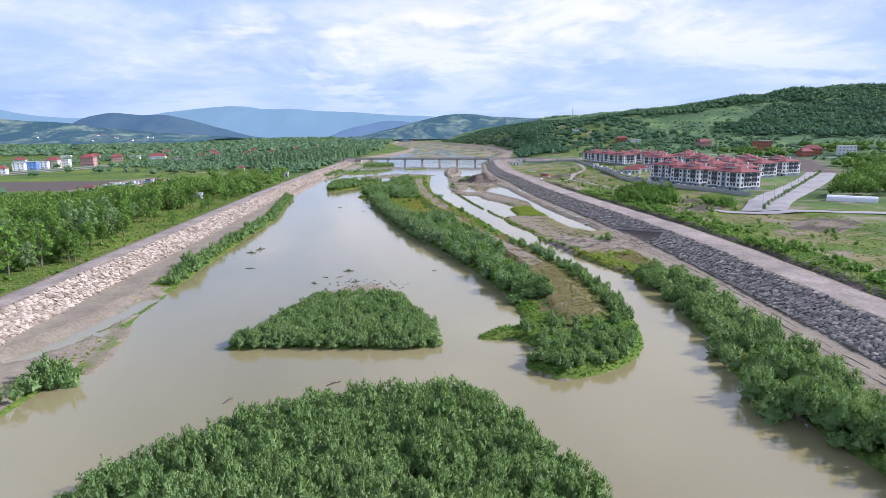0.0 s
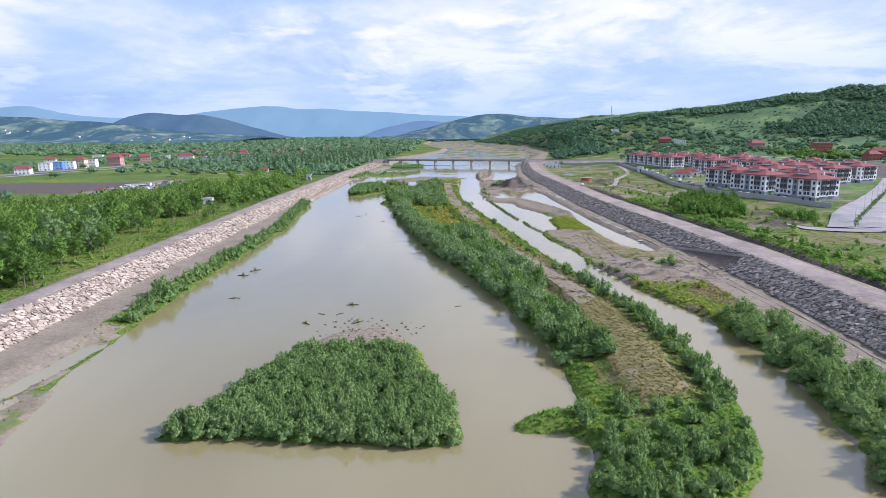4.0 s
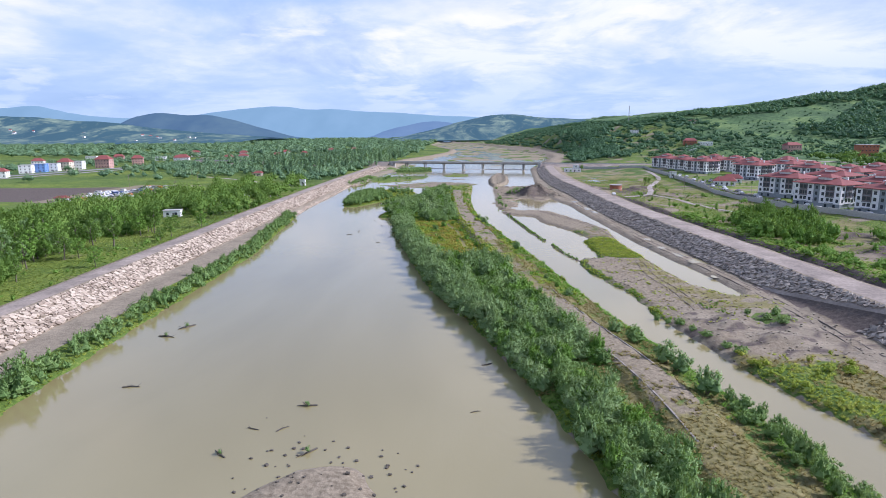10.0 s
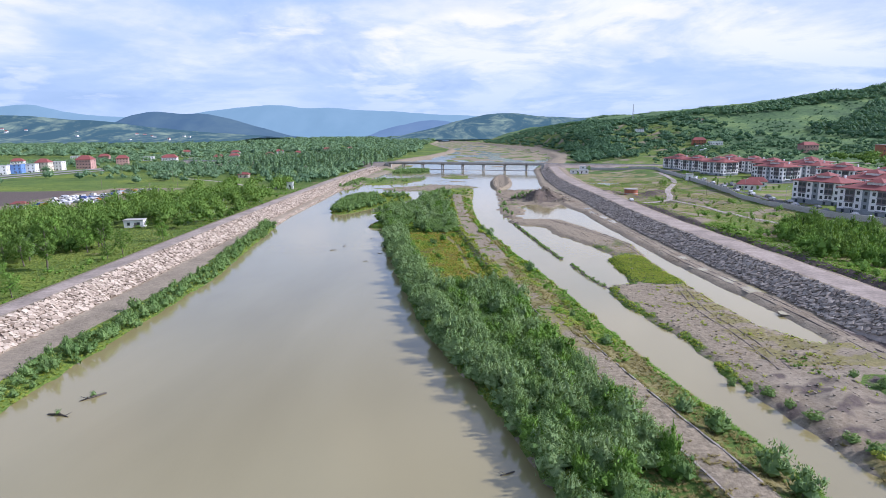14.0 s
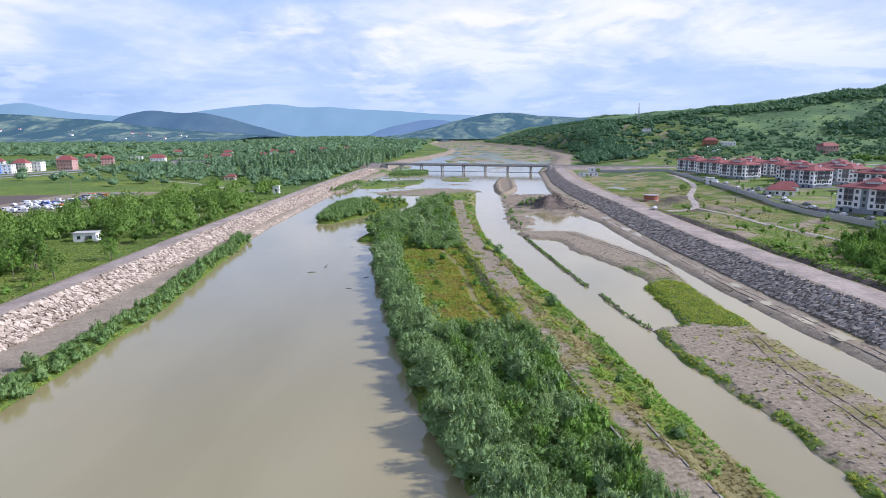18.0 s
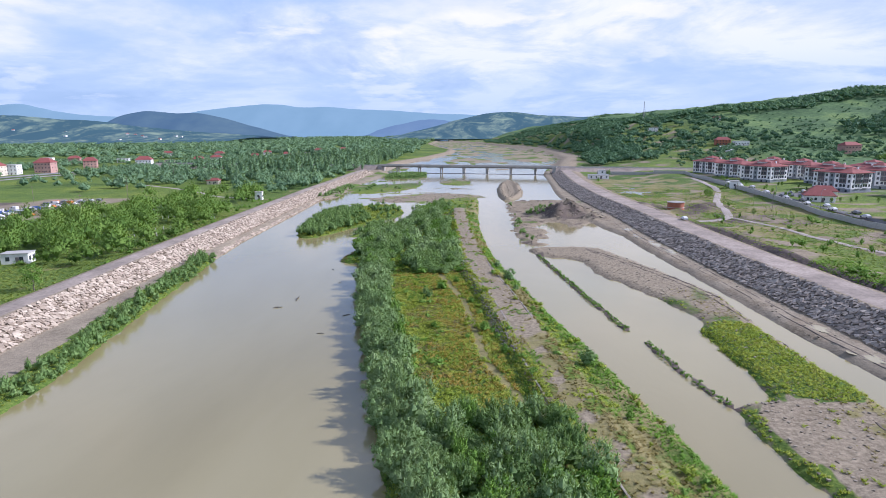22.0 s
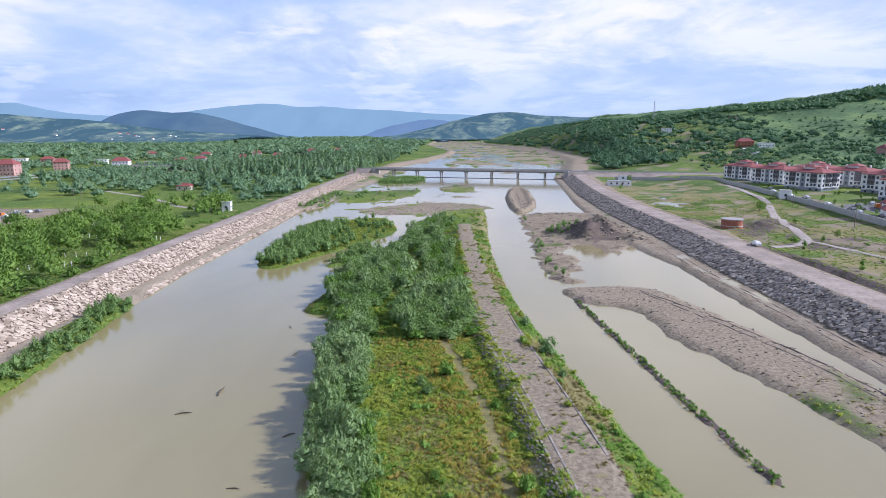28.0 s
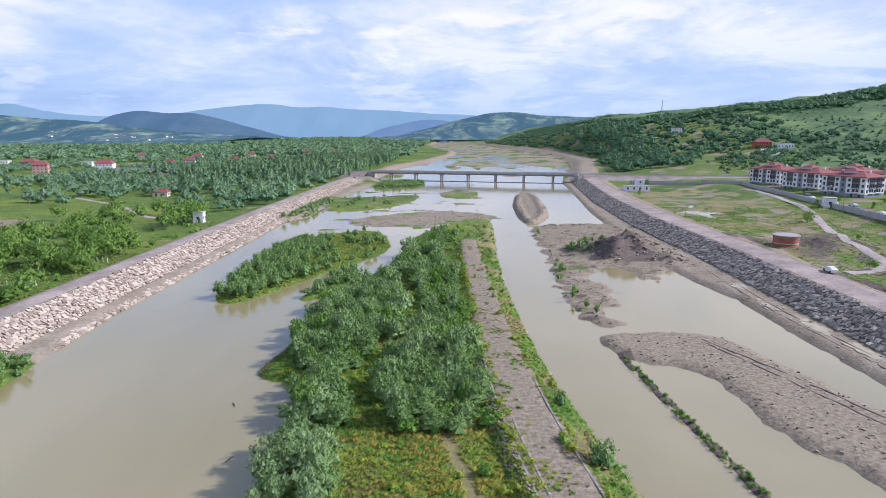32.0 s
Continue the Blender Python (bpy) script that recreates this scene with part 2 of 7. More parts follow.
# murky river water
M_WATER, nt, b = material("murky_river_water", 0.09, 0.0, 1.0)
b.inputs["IOR"].default_value = 1.55
silt = noise_tex(nt, 0.018, 4.0, 0.55, squash=(1, 0.45, 1), warp=0.6)
col = ramp(nt, silt, [(0.3, (0.252, 0.214, 0.098)), (0.55, (0.292, 0.252, 0.122)), (0.75, (0.322, 0.283, 0.15))])
nt.links.new(col, b.inputs["Base Color"])
small = noise_tex(nt, 0.9, 3.0, 0.6, squash=(1, 0.6, 1))
calm = noise_tex(nt, 0.03, 3.0, 0.5)
hgt = maths(nt, "MULTIPLY", small, ramp(nt, calm, [(0.35, (0.3, 0.3, 0.3)), (0.7, (1, 1, 1))]))
bump(nt, b, hgt, 0.45, 0.06)

# the ground: soil, with masks for what grows or lies on it
M_GROUND, nt, b = material("river_valley_ground", 0.95, 0.0, 0.2)
za = nt.nodes.new("ShaderNodeVertexColor")
za.layer_name = "cover"
zb = nt.nodes.new("ShaderNodeVertexColor")
zb.layer_name = "cover_two"
sa = nt.nodes.new("ShaderNodeSeparateColor")
sb = nt.nodes.new("ShaderNodeSeparateColor")
nt.links.new(za.outputs["Color"], sa.inputs["Color"])
nt.links.new(zb.outputs["Color"], sb.inputs["Color"])
fine = noise_tex(nt, 1.3, 7.0, 0.7)
mid = noise_tex(nt, 0.16, 5.0, 0.6)
broad = noise_tex(nt, 0.012, 4.0, 0.55)
soil = ramp(nt, mid, [(0.3, (0.17, 0.136, 0.09)), (0.7, (0.32, 0.268, 0.188))])
soil = mix(nt, 0.5, soil, ramp(nt, fine, [(0.3, (0.09, 0.073, 0.05)), (0.7, (0.41, 0.345, 0.245))]))
gravel = ramp(nt, fine, [(0.3, (0.13, 0.106, 0.072)), (0.7, (0.38, 0.322, 0.228))])
grass = ramp(nt, fine, [(0.3, (0.042, 0.085, 0.017)), (0.5, (0.097, 0.165, 0.031)), (0.72, (0.2, 0.25, 0.06))])
grass = mix(nt, 1.0, grass, ramp(nt, mid, [(0.3, (0.75, 0.8, 0.8)), (0.7, (1.3, 1.2, 1.1))]), "MULTIPLY")
grass = mix(nt, 1.0, grass, ramp(nt, broad, [(0.35, (0.6, 0.7, 0.75)), (0.46, (0.95, 0.95, 0.95)), (0.54, (1.05, 1.0, 0.9)), (0.62, (1.4, 1.2, 1.0))]), "MULTIPLY")
drygrass = mix(nt, 0.5, ramp(nt, mid, [(0.3, (0.13, 0.135, 0.05)), (0.7, (0.27, 0.225, 0.11))]), ramp(nt, fine, [(0.3, (0.1, 0.11, 0.035)), (0.7, (0.34, 0.29, 0.13))]))
mud = mix(nt, 0.4, ramp(nt, mid, [(0.3, (0.18, 0.152, 0.108)), (0.7, (0.33, 0.283, 0.205))]), ramp(nt, fine, [(0.3, (0.11, 0.092, 0.066)), (0.7, (0.41, 0.352, 0.26))]))


def edge(mask):
    e = maths(nt, "ADD", mask, maths(nt, "MULTIPLY", maths(nt, "SUBTRACT", maths(nt, "ADD", maths(nt, "MULTIPLY", fine, 0.4), maths(nt, "MULTIPLY", mid, 0.6)), 0.5), 1.1))
    return ramp(nt, e, [(0.42, (0, 0, 0)), (0.58, (1, 1, 1))])


col = mix(nt, edge(sa.outputs["Green"]), soil, gravel)
col = mix(nt, edge(sb.outputs["Red"]), col, mud)
col = mix(nt, edge(sa.outputs["Red"]), col, grass)
col = mix(nt, edge(sb.outputs["Green"]), col, drygrass)
field_n = noise_tex(nt, 0.02, 3.0, 0.5, squash=(1, 0.5, 1), warp=0.4)
pasture = ramp(nt, mid, [(0.3, (0.055, 0.11, 0.045)), (0.55, (0.1, 0.18, 0.065)), (0.75, (0.155, 0.23, 0.09))])
pasture = mix(nt, 1.0, pasture, ramp(nt, field_n, [(0.35, (0.7, 0.75, 0.8)), (0.5, (1.0, 1.0, 1.0)), (0.62, (1.5, 1.3, 1.15))]), "MULTIPLY")
col = mix(nt, sa.outputs["Blue"], col, pasture)
dark = ramp(nt, fine, [(0.3, (0.075, 0.06, 0.05)), (0.7, (0.16, 0.13, 0.11))])
col = mix(nt, edge(sb.outputs["Blue"]), col, dark)
nt.links.new(col, b.inputs["Base Color"])
bump(nt, b, fine, 0.85, 0.2)


# ---------------------------------------------------------------- mesh helpers
def mesh_np(name, V, F, mat, smooth=False):
    """A mesh from arrays of vertices and of faces that all have the same number of corners."""
    me = bpy.data.meshes.new(name)
    soft = V[:, 3:] if V.shape[1] == 6 else None      # leaves carry the normals of their clump
    V = np.ascontiguousarray(V[:, :3], dtype=np.float32)
    F = np.ascontiguousarray(F, dtype=np.int32)
    k = F.shape[1]
    me.vertices.add(len(V))
    me.vertices.foreach_set("co", V.ravel())
    me.loops.add(F.size)
    me.loops.foreach_set("vertex_index", F.ravel())
    me.polygons.add(len(F))
    me.polygons.foreach_set("loop_start", np.arange(0, F.size, k, dtype=np.int32))
    me.polygons.foreach_set("use_smooth", np.full(len(F), smooth or soft is not None, dtype=bool))
    me.materials.append(mat)
    me.update(calc_edges=True)
    if soft is not None:
        at = me.attributes.new("custom_normal", "FLOAT_VECTOR", "POINT")
        at.data.foreach_set("vector", (soft / (np.linalg.norm(soft, axis=1, keepdims=True) + 1e-9)).astype(np.float32).ravel())
        me.update()
    return me


def part(name, data, parent=None, mat=None, label="", at=None):
    """Links a bmesh or a mesh as one object, under a thing or a part."""
    if isinstance(data, bmesh.types.BMesh):
        me = bpy.data.meshes.new(name)
        data.to_mesh(me)
        data.free()
        data = me
        if mat:
            me.materials.append(mat)
    ob = new(name, data)
    if parent is not None:
        ob.parent = parent
    if at is not None:
        ob.matrix_basis = at
    if label:
        ob["label"] = label
    return ob


def box(bm, x0, y0, z0, x1, y1, z1, bevel=0.0):
    vs = [bm.verts.new((x, y, z)) for z in (z0, z1) for x, y in ((x0, y0), (x1, y0), (x1, y1), (x0, y1))]
    fs = [bm.faces.new([vs[i] for i in q]) for q in ((3, 2, 1, 0), (4, 5, 6, 7), (0, 1, 5, 4), (1, 2, 6, 5), (2, 3, 7, 6), (3, 0, 4, 7))]
    if bevel:
        es = list({e for f in fs for e in f.edges})
        bmesh.ops.bevel(bm, geom=es, offset=bevel, segments=1, affect="EDGES", profile=0.5)
    return bm


def boxm(x0, y0, z0, x1, y1, z1, bevel=0.0):
    return box(bmesh.new(), x0, y0, z0, x1, y1, z1, bevel)


def tube(bm, p, q, r0, r1, n=8, cap=True):
    p, q = Vector(p), Vector(q)
    d = (q - p).normalized()
    u = d.orthogonal().normalized()
    w = d.cross(u)
    rings = []
    for c, r in ((p, r0), (q, r1)):
        rings.append([bm.verts.new(c + (u * math.cos(6.28318 * i / n) + w * math.sin(6.28318 * i / n)) * r) for i in range(n)])
    for i in range(n):
        bm.faces.new((rings[0][i], rings[0][(i + 1) % n], rings[1][(i + 1) % n], rings[1][i]))
    if cap:
        bm.faces.new(rings[0][::-1])
        bm.faces.new(rings[1])
    return bm


def smooth_line(pts, step=2.0, closed=False):
    """A Catmull-Rom curve through control points of the plan."""
    P = np.array(pts, float)
    n = len(P)
    out = []
    for i in range(n if closed else n - 1):
        a, b2, c, d = (P[(i + k) % n] if closed else P[min(max(i + k, 0), n - 1)] for k in (-1, 0, 1, 2))
        m = max(2, int(np.linalg.norm(c - b2) / step))
        for s in np.arange(m) / m:
            out.append(0.5 * (2 * b2 + (c - a) * s + (2 * a - 5 * b2 + 4 * c - d) * s ** 2 + (3 * b2 - a - 3 * c + d) * s ** 3))
    if not closed:
        out.append(P[-1])
    return np.array(out)


def line_dist(X, Y, L, closed=False):
    """Distance of points from a polyline."""
    D = np.full(X.shape, 1e9)
    n = len(L)
    for i in range(n if closed else n - 1):
        a, c = L[i], L[(i + 1) % n]
        ex, ey = c - a
        t = np.clip(((X - a[0]) * ex + (Y - a[1]) * ey) / (ex * ex + ey * ey + 1e-9), 0, 1)
        D = np.minimum(D, (X - a[0] - t * ex) ** 2 + (Y - a[1] - t * ey) ** 2)
    return np.sqrt(D)


def inside(X, Y, L):
    r = np.zeros(X.shape, bool)
    n = len(L)
    for i in range(n):
        (x0, y0), (x1, y1) = L[i], L[(i + 1) % n]
        if y0 == y1:
            continue
        r ^= ((y0 > Y) != (y1 > Y)) & (X < (x1 - x0) * (Y - y0) / (y1 - y0) + x0)
    return r


def signed(X, Y, L, reach=14.0):
    """Distance inside an outline (positive) or outside it (negative), up to a reach."""
    S = np.full(X.shape, -reach)
    near = (X > L[:, 0].min() - reach) & (X < L[:, 0].max() + reach) & (Y > L[:, 1].min() - reach) & (Y < L[:, 1].max() + reach)
    if near.any():
        x, y = X[near], Y[near]
        d = line_dist(x, y, L, True)
        S[near] = np.clip(np.where(inside(x, y, L), d, -d), -reach, 60)
    return S


def wob(X, Y, scale, seed=0):
    """Smooth pseudo-noise, about -1 to 1."""
    r = np.random.RandomState(seed)
    out = np.zeros(np.shape(X))
    for k in range(7):
        a, ph = r.uniform(0, 6.283), r.uniform(0, 6.283)
        f = (0.6 + 0.35 * k) * 6.283 / scale
        out = out + np.sin((X * math.cos(a) + Y * math.sin(a)) * f + ph + 1.3 * np.sin((X * math.sin(a) - Y * math.cos(a)) * f * 0.6 + ph * 2)) / (1 + 0.35 * k)
    return out / 3.2


def ss(a, b2, x):
    t = np.clip((x - a) / (b2 - a), 0, 1)
    return t * t * (3 - 2 * t)


# ---------------------------------------------------------------- the plan
def table(*pairs):
    ys, xs = [p[0] for p in pairs], [p[1] for p in pairs]
    return lambda y: np.interp(y, ys, xs)


LX = table((-600, -60), (60, -85), (140, -87), (250, -89.5), (350, -92), (450, -93), (560, -93), (640, -91), (720, -90), (800, -84), (960, -78), (1100, -46), (1320, -16), (1500, -11), (1770, -46), (2190, -92), (2600, -88), (4900, -88))
RX = table((-600, 60), (60, 82), (120, 84), (160, 86), (200, 86.5), (250, 84), (300, 81), (350, 78.5), (400, 78), (450, 78.5), (520, 77), (600, 80), (700, 90), (760, 98), (860, 118), (1010, 150), (1200, 164), (1450, 170), (1800, 132), (2300, 66), (2700, -30), (4900, -40))
SL = table((-600, -30), (40, -62), (85, -61), (100, -58.5), (116, -62), (155, -65), (206, -67), (280, -68), (310, -72), (355, -77), (380, -80.5), (400, -82), (470, -82.5), (540, -84), (556, -76), (600, -77), (680, -74), (750, -64), (800, -74), (960, -70), (1100, -38), (1320, -8), (1500, -3), (1770, -38), (2190, -84), (2600, -80), (2900, -84), (4900, -84))
SR = table((-600, 30), (40, 53), (70, 51), (88, 50), (107, 54), (133, 58.5), (156, 56), (180, 49), (205, 45), (216, 47), (222, 66), (228, 70.5), (246, 70.5), (263, 68), (300, 65), (333, 64), (380, 62), (411, 62), (434, 58), (448, 57), (520, 60), (563, 62), (660, 72), (745, 80), (860, 104), (1000, 138), (1200, 156), (1450, 162), (1800, 126), (2300, 60), (2700, -38), (4900, -60))

ISLAND_A = smooth_line([(-39, 58), (-34, 65), (-27, 73), (-18, 79.5), (-8, 81.5), (3, 81.5), (9, 78), (12, 71), (15, 63), (18, 54), (16, 44), (0, 38), (-20, 38), (-36, 44)], 2, True)
ISLAND_B = smooth_line([(-38, 105), (-28, 105.5), (-13, 104), (2, 104), (2.5, 111), (-0.5, 123), (-3.5, 135), (-7, 143), (-12, 151), (-18, 150), (-23, 144), (-27, 132), (-31, 122), (-34, 112)], 2, True)
ISLAND_C = smooth_line([(10, 107), (13.5, 112.5), (20, 115), (21, 127), (20, 139), (14.5, 165), (9, 186), (3, 206), (-6, 232), (-13, 262), (-20, 298), (-25, 323), (-28, 346), (-31, 362), (-38, 367), (-36, 383), (-35, 411), (-29, 423), (-23, 435), (-23, 456), (-15, 499), (-9, 527), (8, 550),
                        (11, 526), (9, 466), (8.5, 420), (10.5, 373), (14, 346), (17, 326), (20, 306), (23, 290), (26, 271), (29.5, 244), (33, 220), (36.5, 202), (40, 183), (43, 165), (45, 150), (46, 132), (44, 115), (39, 98), (30, 90), (22, 87), (17, 93), (20, 101), (18, 106)], 2, True)
BAR_D = smooth_line([(45, 208), (44, 226), (40.5, 242), (38, 258), (40, 268), (46, 272), (47.5, 300), (50, 309), (44, 333), (38, 350), (37, 366), (29, 372), (24.5, 376), (24, 386), (40, 388), (47, 384), (53, 366), (57, 350), (62, 326), (60, 305), (60, 277), (61, 248), (64, 232), (74, 220), (76, 206), (60, 200)], 2, True)
BANK_E = smooth_line([(27, 516), (25, 475), (23, 435), (22, 407), (24, 391), (31, 392), (28, 399), (35, 417), (32, 434), (42, 445), (49, 427), (53, 437), (60, 446), (68, 450), (70, 520), (56, 530), (38, 528)], 2, True)
ISLET = smooth_line([(-63, 411), (-56, 410), (-50, 423), (-40, 445), (-30, 466), (-29, 487), (-39, 512), (-59, 500), (-66, 478), (-67, 447), (-65.5, 424)], 2, True)
ISLET_S = smooth_line([(-43, 412), (-38, 414), (-31, 431), (-35, 443), (-40, 429)], 2, True)
HEAP_G = smooth_line([(27, 600), (25, 542), (30, 532), (40, 556), (46, 636), (41, 664), (34, 650)], 2, True)
GRAVEL_N = smooth_line([(-46, 528), (-19, 526), (8, 545), (14, 556), (-8, 575), (-34, 566), (-54, 546)], 2, True)
BAR_N1 = smooth_line([(-76, 588), (-59, 576), (-33, 608), (-30, 655), (-58, 646), (-77, 636)], 2, True)
BAR_N2 = smooth_line([(-15, 668), (-11, 640), (6, 636), (10, 672), (-2, 684)], 2, True)
BAR_N3 = smooth_line([(-64, 700), (-34, 716), (-31, 750), (-60, 760)], 2, True)
BAR_F1 = smooth_line([(-12, 1030), (8, 985), (40, 975), (50, 1010), (24, 1100), (0, 1090)], 6, True)
BAR_F2 = smooth_line([(70, 1110), (95, 968), (132, 1010), (146, 1180), (105, 1240)], 6, True)
BAR_F3 = smooth_line([(60, 1400), (110, 1340), (120, 1500), (70, 1640), (20, 1600)], 6, True)
STICK_1 = smooth_line([(25, 375), (26.5, 360), (28, 346), (30, 326), (33, 301.5)], 3)
STICK_2 = smooth_line([(34.7, 295), (36, 281), (38.5, 268)], 3)
POOL_L = smooth_line([(-73, 103), (-70.5, 111), (-68, 122), (-67, 132), (-66.5, 140)], 2)
SPIT_L = smooth_line([(-58, 97), (-60, 108), (-62.5, 119)], 2)
ROAD_C = smooth_line([(33, 118), (33, 137), (32.8, 150), (32, 167), (29.9, 181), (26.8, 195), (22.5, 217), (20, 234), (17.8, 250), (14.9, 266), (11.8, 293), (9, 318), (7.2, 331), (5.3, 345), (3.6, 365), (2, 400), (0.5, 440), (0, 480)], 3)
ROAD_HALF = table((118, 4.2), (137, 4.0), (160, 2.8), (190, 2.5), (245, 2.5), (262, 3.4), (345, 3.7), (372, 3.2), (480, 2.4))
TRACK_C = smooth_line([(10.5, 262), (6.5, 272), (3.5, 284), (2, 300), (0.5, 316), (-1.5, 326), (-4, 337), (-6, 345)], 3)
GREEN_D = smooth_line([(46, 297), (50, 303), (54, 304.5), (58.7, 302), (58.3, 286), (60.5, 275), (59, 270), (53.6, 268), (49, 270.5), (47, 280)], 2, True)


# the eastern hill: woods below the crest, a lower wood, a belt of scrub, and bare earth behind the estate
HILL_WOOD = smooth_line([(472, 925), (521, 986), (560, 991), (647, 1085), (684, 1110), (1200, 1110), (1200, 760), (720, 770), (600, 777), (555, 796), (531, 841), (484, 869)], 12, True)
HILL_SCRUB = smooth_line([(204, 877), (300, 940), (349, 885), (407, 895), (470, 850), (500, 760), (470, 690), (356, 730), (291, 675), (225, 740)], 12, True)
CLEARED = smooth_line([(300, 445), (330, 440), (372, 520), (410, 590), (392, 625), (345, 600), (310, 520)], 8, True)


def crest_front(x):
    return np.interp(x, [230, 330, 430, 474, 519, 600, 657, 742, 863, 1400], [1180, 1225, 1185, 1140, 1122, 1150, 1134, 1140, 1120, 1100])


def ridge_height(x):
    return np.interp(x, [60, 150, 250, 331, 480, 600, 800, 1100, 1700, 4800], [3, 9, 38, 55, 70, 80, 94, 104, 110, 110])


def wob_edge(S, X, Y, seed, amp=0.8):
    return S + amp * wob(X, Y, 9, seed) + amp * 0.4 * wob(X, Y, 3.5, seed + 1)


def ground_height(X, Y):
    """Height of the valley floor and hills over the river's level."""
    lx, rx, sl, sr = LX(Y), RX(Y), SL(Y), SR(Y)
    u, v = X - lx, X - rx
    # land to the west
    field = 2.1 + 0.25 * wob(X, Y, 60, 3) + 0.12 * wob(X, Y, 14, 4) + 22 * ss(1400, 4300, -X) + 10 * ss(2200, 4300, Y)
    zl = np.where(u < -6.5, 4.8 + (field - 4.8) * ss(-6.5, -12.5, u), 4.8)
    zl = np.where(u > 0, 4.8 - 3.5 * np.clip(u / 7.0, 0, 1), zl)
    shore = np.clip((sl - X) / np.maximum(sl - lx - 7, 0.5), 0, 1)
    zl = np.where(u > 7, 0.25 + 1.05 * np.minimum(1, shore * 2.2) + 0.06 * wob(X, Y, 6, 5), zl)
    zl = np.where(Y > 760, np.where(u > -6, 3.0 * np.clip((sl - X) / 8, 0, 1) + 0.2, field), zl)
    # land to the east
    plainr = 3.5 + 0.35 * wob(X, Y, 45, 6) + 0.2 * wob(X, Y, 12, 7) + 1.3 * ss(150, 160, X)
    rise = (ridge_height(X) - 4) * np.clip((Y - 520) / 680, 0, 1) ** 1.7
    rise = rise + 14 * ss(300, 900, X) * ss(150, 700, Y) + 40 * ss(600, 2500, X)
    rise = rise * (1 + 0.09 * wob(X, Y, 260, 8)) + np.clip(rise / 30, 0, 1) * 3 * wob(X, Y, 90, 9)
    plainr = plainr + np.maximum(rise, 0) * ss(1, 60, v - 10)
    zr = np.where(v > 10.5, 4.8 + (plainr - 4.8) * ss(10.5, 16, v), 4.8)
    vw = v + 1.2 * wob(X, Y, 11, 13)
    cut = np.where(v > 10.5, 4.8 - 1.5 * ss(10.5, 12.2, v) + (plainr + 1.3 - 3.3) * ss(12.5, 15.2, vw) - 1.3 * ss(18, 34, v), 4.8)
    zr = np.where((Y > 30) & (Y < 425) & (v > 10.5), zr + (cut - zr) * ss(30, 50, Y) * ss(425, 395, Y), zr)
    zr = np.where(v < 0, 4.8 + 3.9 * np.clip(v / 8.0, -1, 0), zr)
    low = 0.9 + 0.14 * wob(X, Y, 7, 10) + 0.1 * wob(X, Y, 2.5, 12)
    zr = np.where(v < -8, np.minimum(low, 0.05 + (X - sr) * 0.45), zr)
    zr = np.where(Y > 800, np.where(v < 0, 0.1 + 4.7 * np.clip((X - sr) / np.maximum(rx - sr, 2), 0, 1), zr), zr)
    # river bed
    w = wob(X, Y, 8, 11) * 0.8
    inl, inr = sl - X + w, X - sr + w
    bed = np.full(X.shape, -1.4)
    h = np.where(inl > 0, np.minimum(zl, -0.05 + inl * 0.7), np.maximum(bed, inl * 0.5))
    h = np.where(inr > 0, np.minimum(zr, -0.05 + inr * 0.6), np.maximum(h, np.maximum(bed, inr * 0.5)))

    def land(L, top, slope, seed, rough=0.12, amp=0.8):
        S = wob_edge(signed(X, Y, L), X, Y, seed, amp)
        return np.where(S > -3, np.clip(S * slope, -1.4, top) + rough * wob(X, Y, 5, seed) * np.clip(S, 0, 1), -1.4)

    for L, top, slope, seed, rough, amp in (
            (ISLAND_A, 0.7, 0.5, 20, 0.1, 0.8), (ISLAND_B, 0.6, 0.35, 22, 0.1, 0.6), (ISLAND_C, 1.2, 0.6, 24, 0.2, 0.6),
            (BAR_D, 0.75, 0.45, 26, 0.16, 0.9), (BANK_E, 0.42, 0.28, 28, 0.6, 2.9), (ISLET, 0.6, 0.5, 30, 0.1, 0.8),
            (ISLET_S, 0.5, 0.5, 32, 0.1, 0.5), (GRAVEL_N, 0.16, 0.08, 36, 0.16, 2.5), (BAR_N1, 0.4, 0.15, 38, 0.2, 2.0),
            (BAR_N2, 0.35, 0.12, 40, 0.2, 2.0), (BAR_N3, 0.5, 0.2, 42, 0.2, 1.5), (BAR_F1, 0.5, 0.1, 44, 0.2, 4), (BAR_F2, 0.6, 0.1, 46, 0.2, 4), (BAR_F3, 0.5, 0.1, 48, 0.2, 5)):
        h = np.maximum(h, land(L, top, slope, seed, rough, amp))
    # shoals below the bridge
    near = (Y > 515) & (Y < 750) & (X > -80) & (X < 26)
    if near.any():
        x, y = X[near], Y[near]
        sh = 0.42 * wob(x, y * 1.6, 34, 90) + 0.16 * wob(x, y, 9, 91) - 0.2 - 0.35 * ss(8, 24, x) - 0.35 * ss(-60, -78, x) * ss(640, 560, y)
        h[near] = np.maximum(h[near], np.clip(sh, -1.4, 0.3))
    # gravel flats upstream of the bridge
    near = (Y > 1180) & (Y < 3000) & (X > sl - 5) & (X < sr + 5)
    if near.any():
        x, y = X[near], Y[near]
        h[near] = np.maximum(h[near], np.clip(0.5 * wob(x, y * 0.3, 62, 93) + 0.05 + 0.3 * ss(1500, 2400, y), -1.4, 0.35))
    near = (Y > 800) & (Y < 1180) & (X > sl - 2) & (X < sr + 2)
    if near.any():
        x, y = X[near], Y[near]
        h[near] = np.maximum(h[near], np.clip(0.5 * wob(x, y * 0.45, 48, 94) - 0.2, -1.4, 0.3))
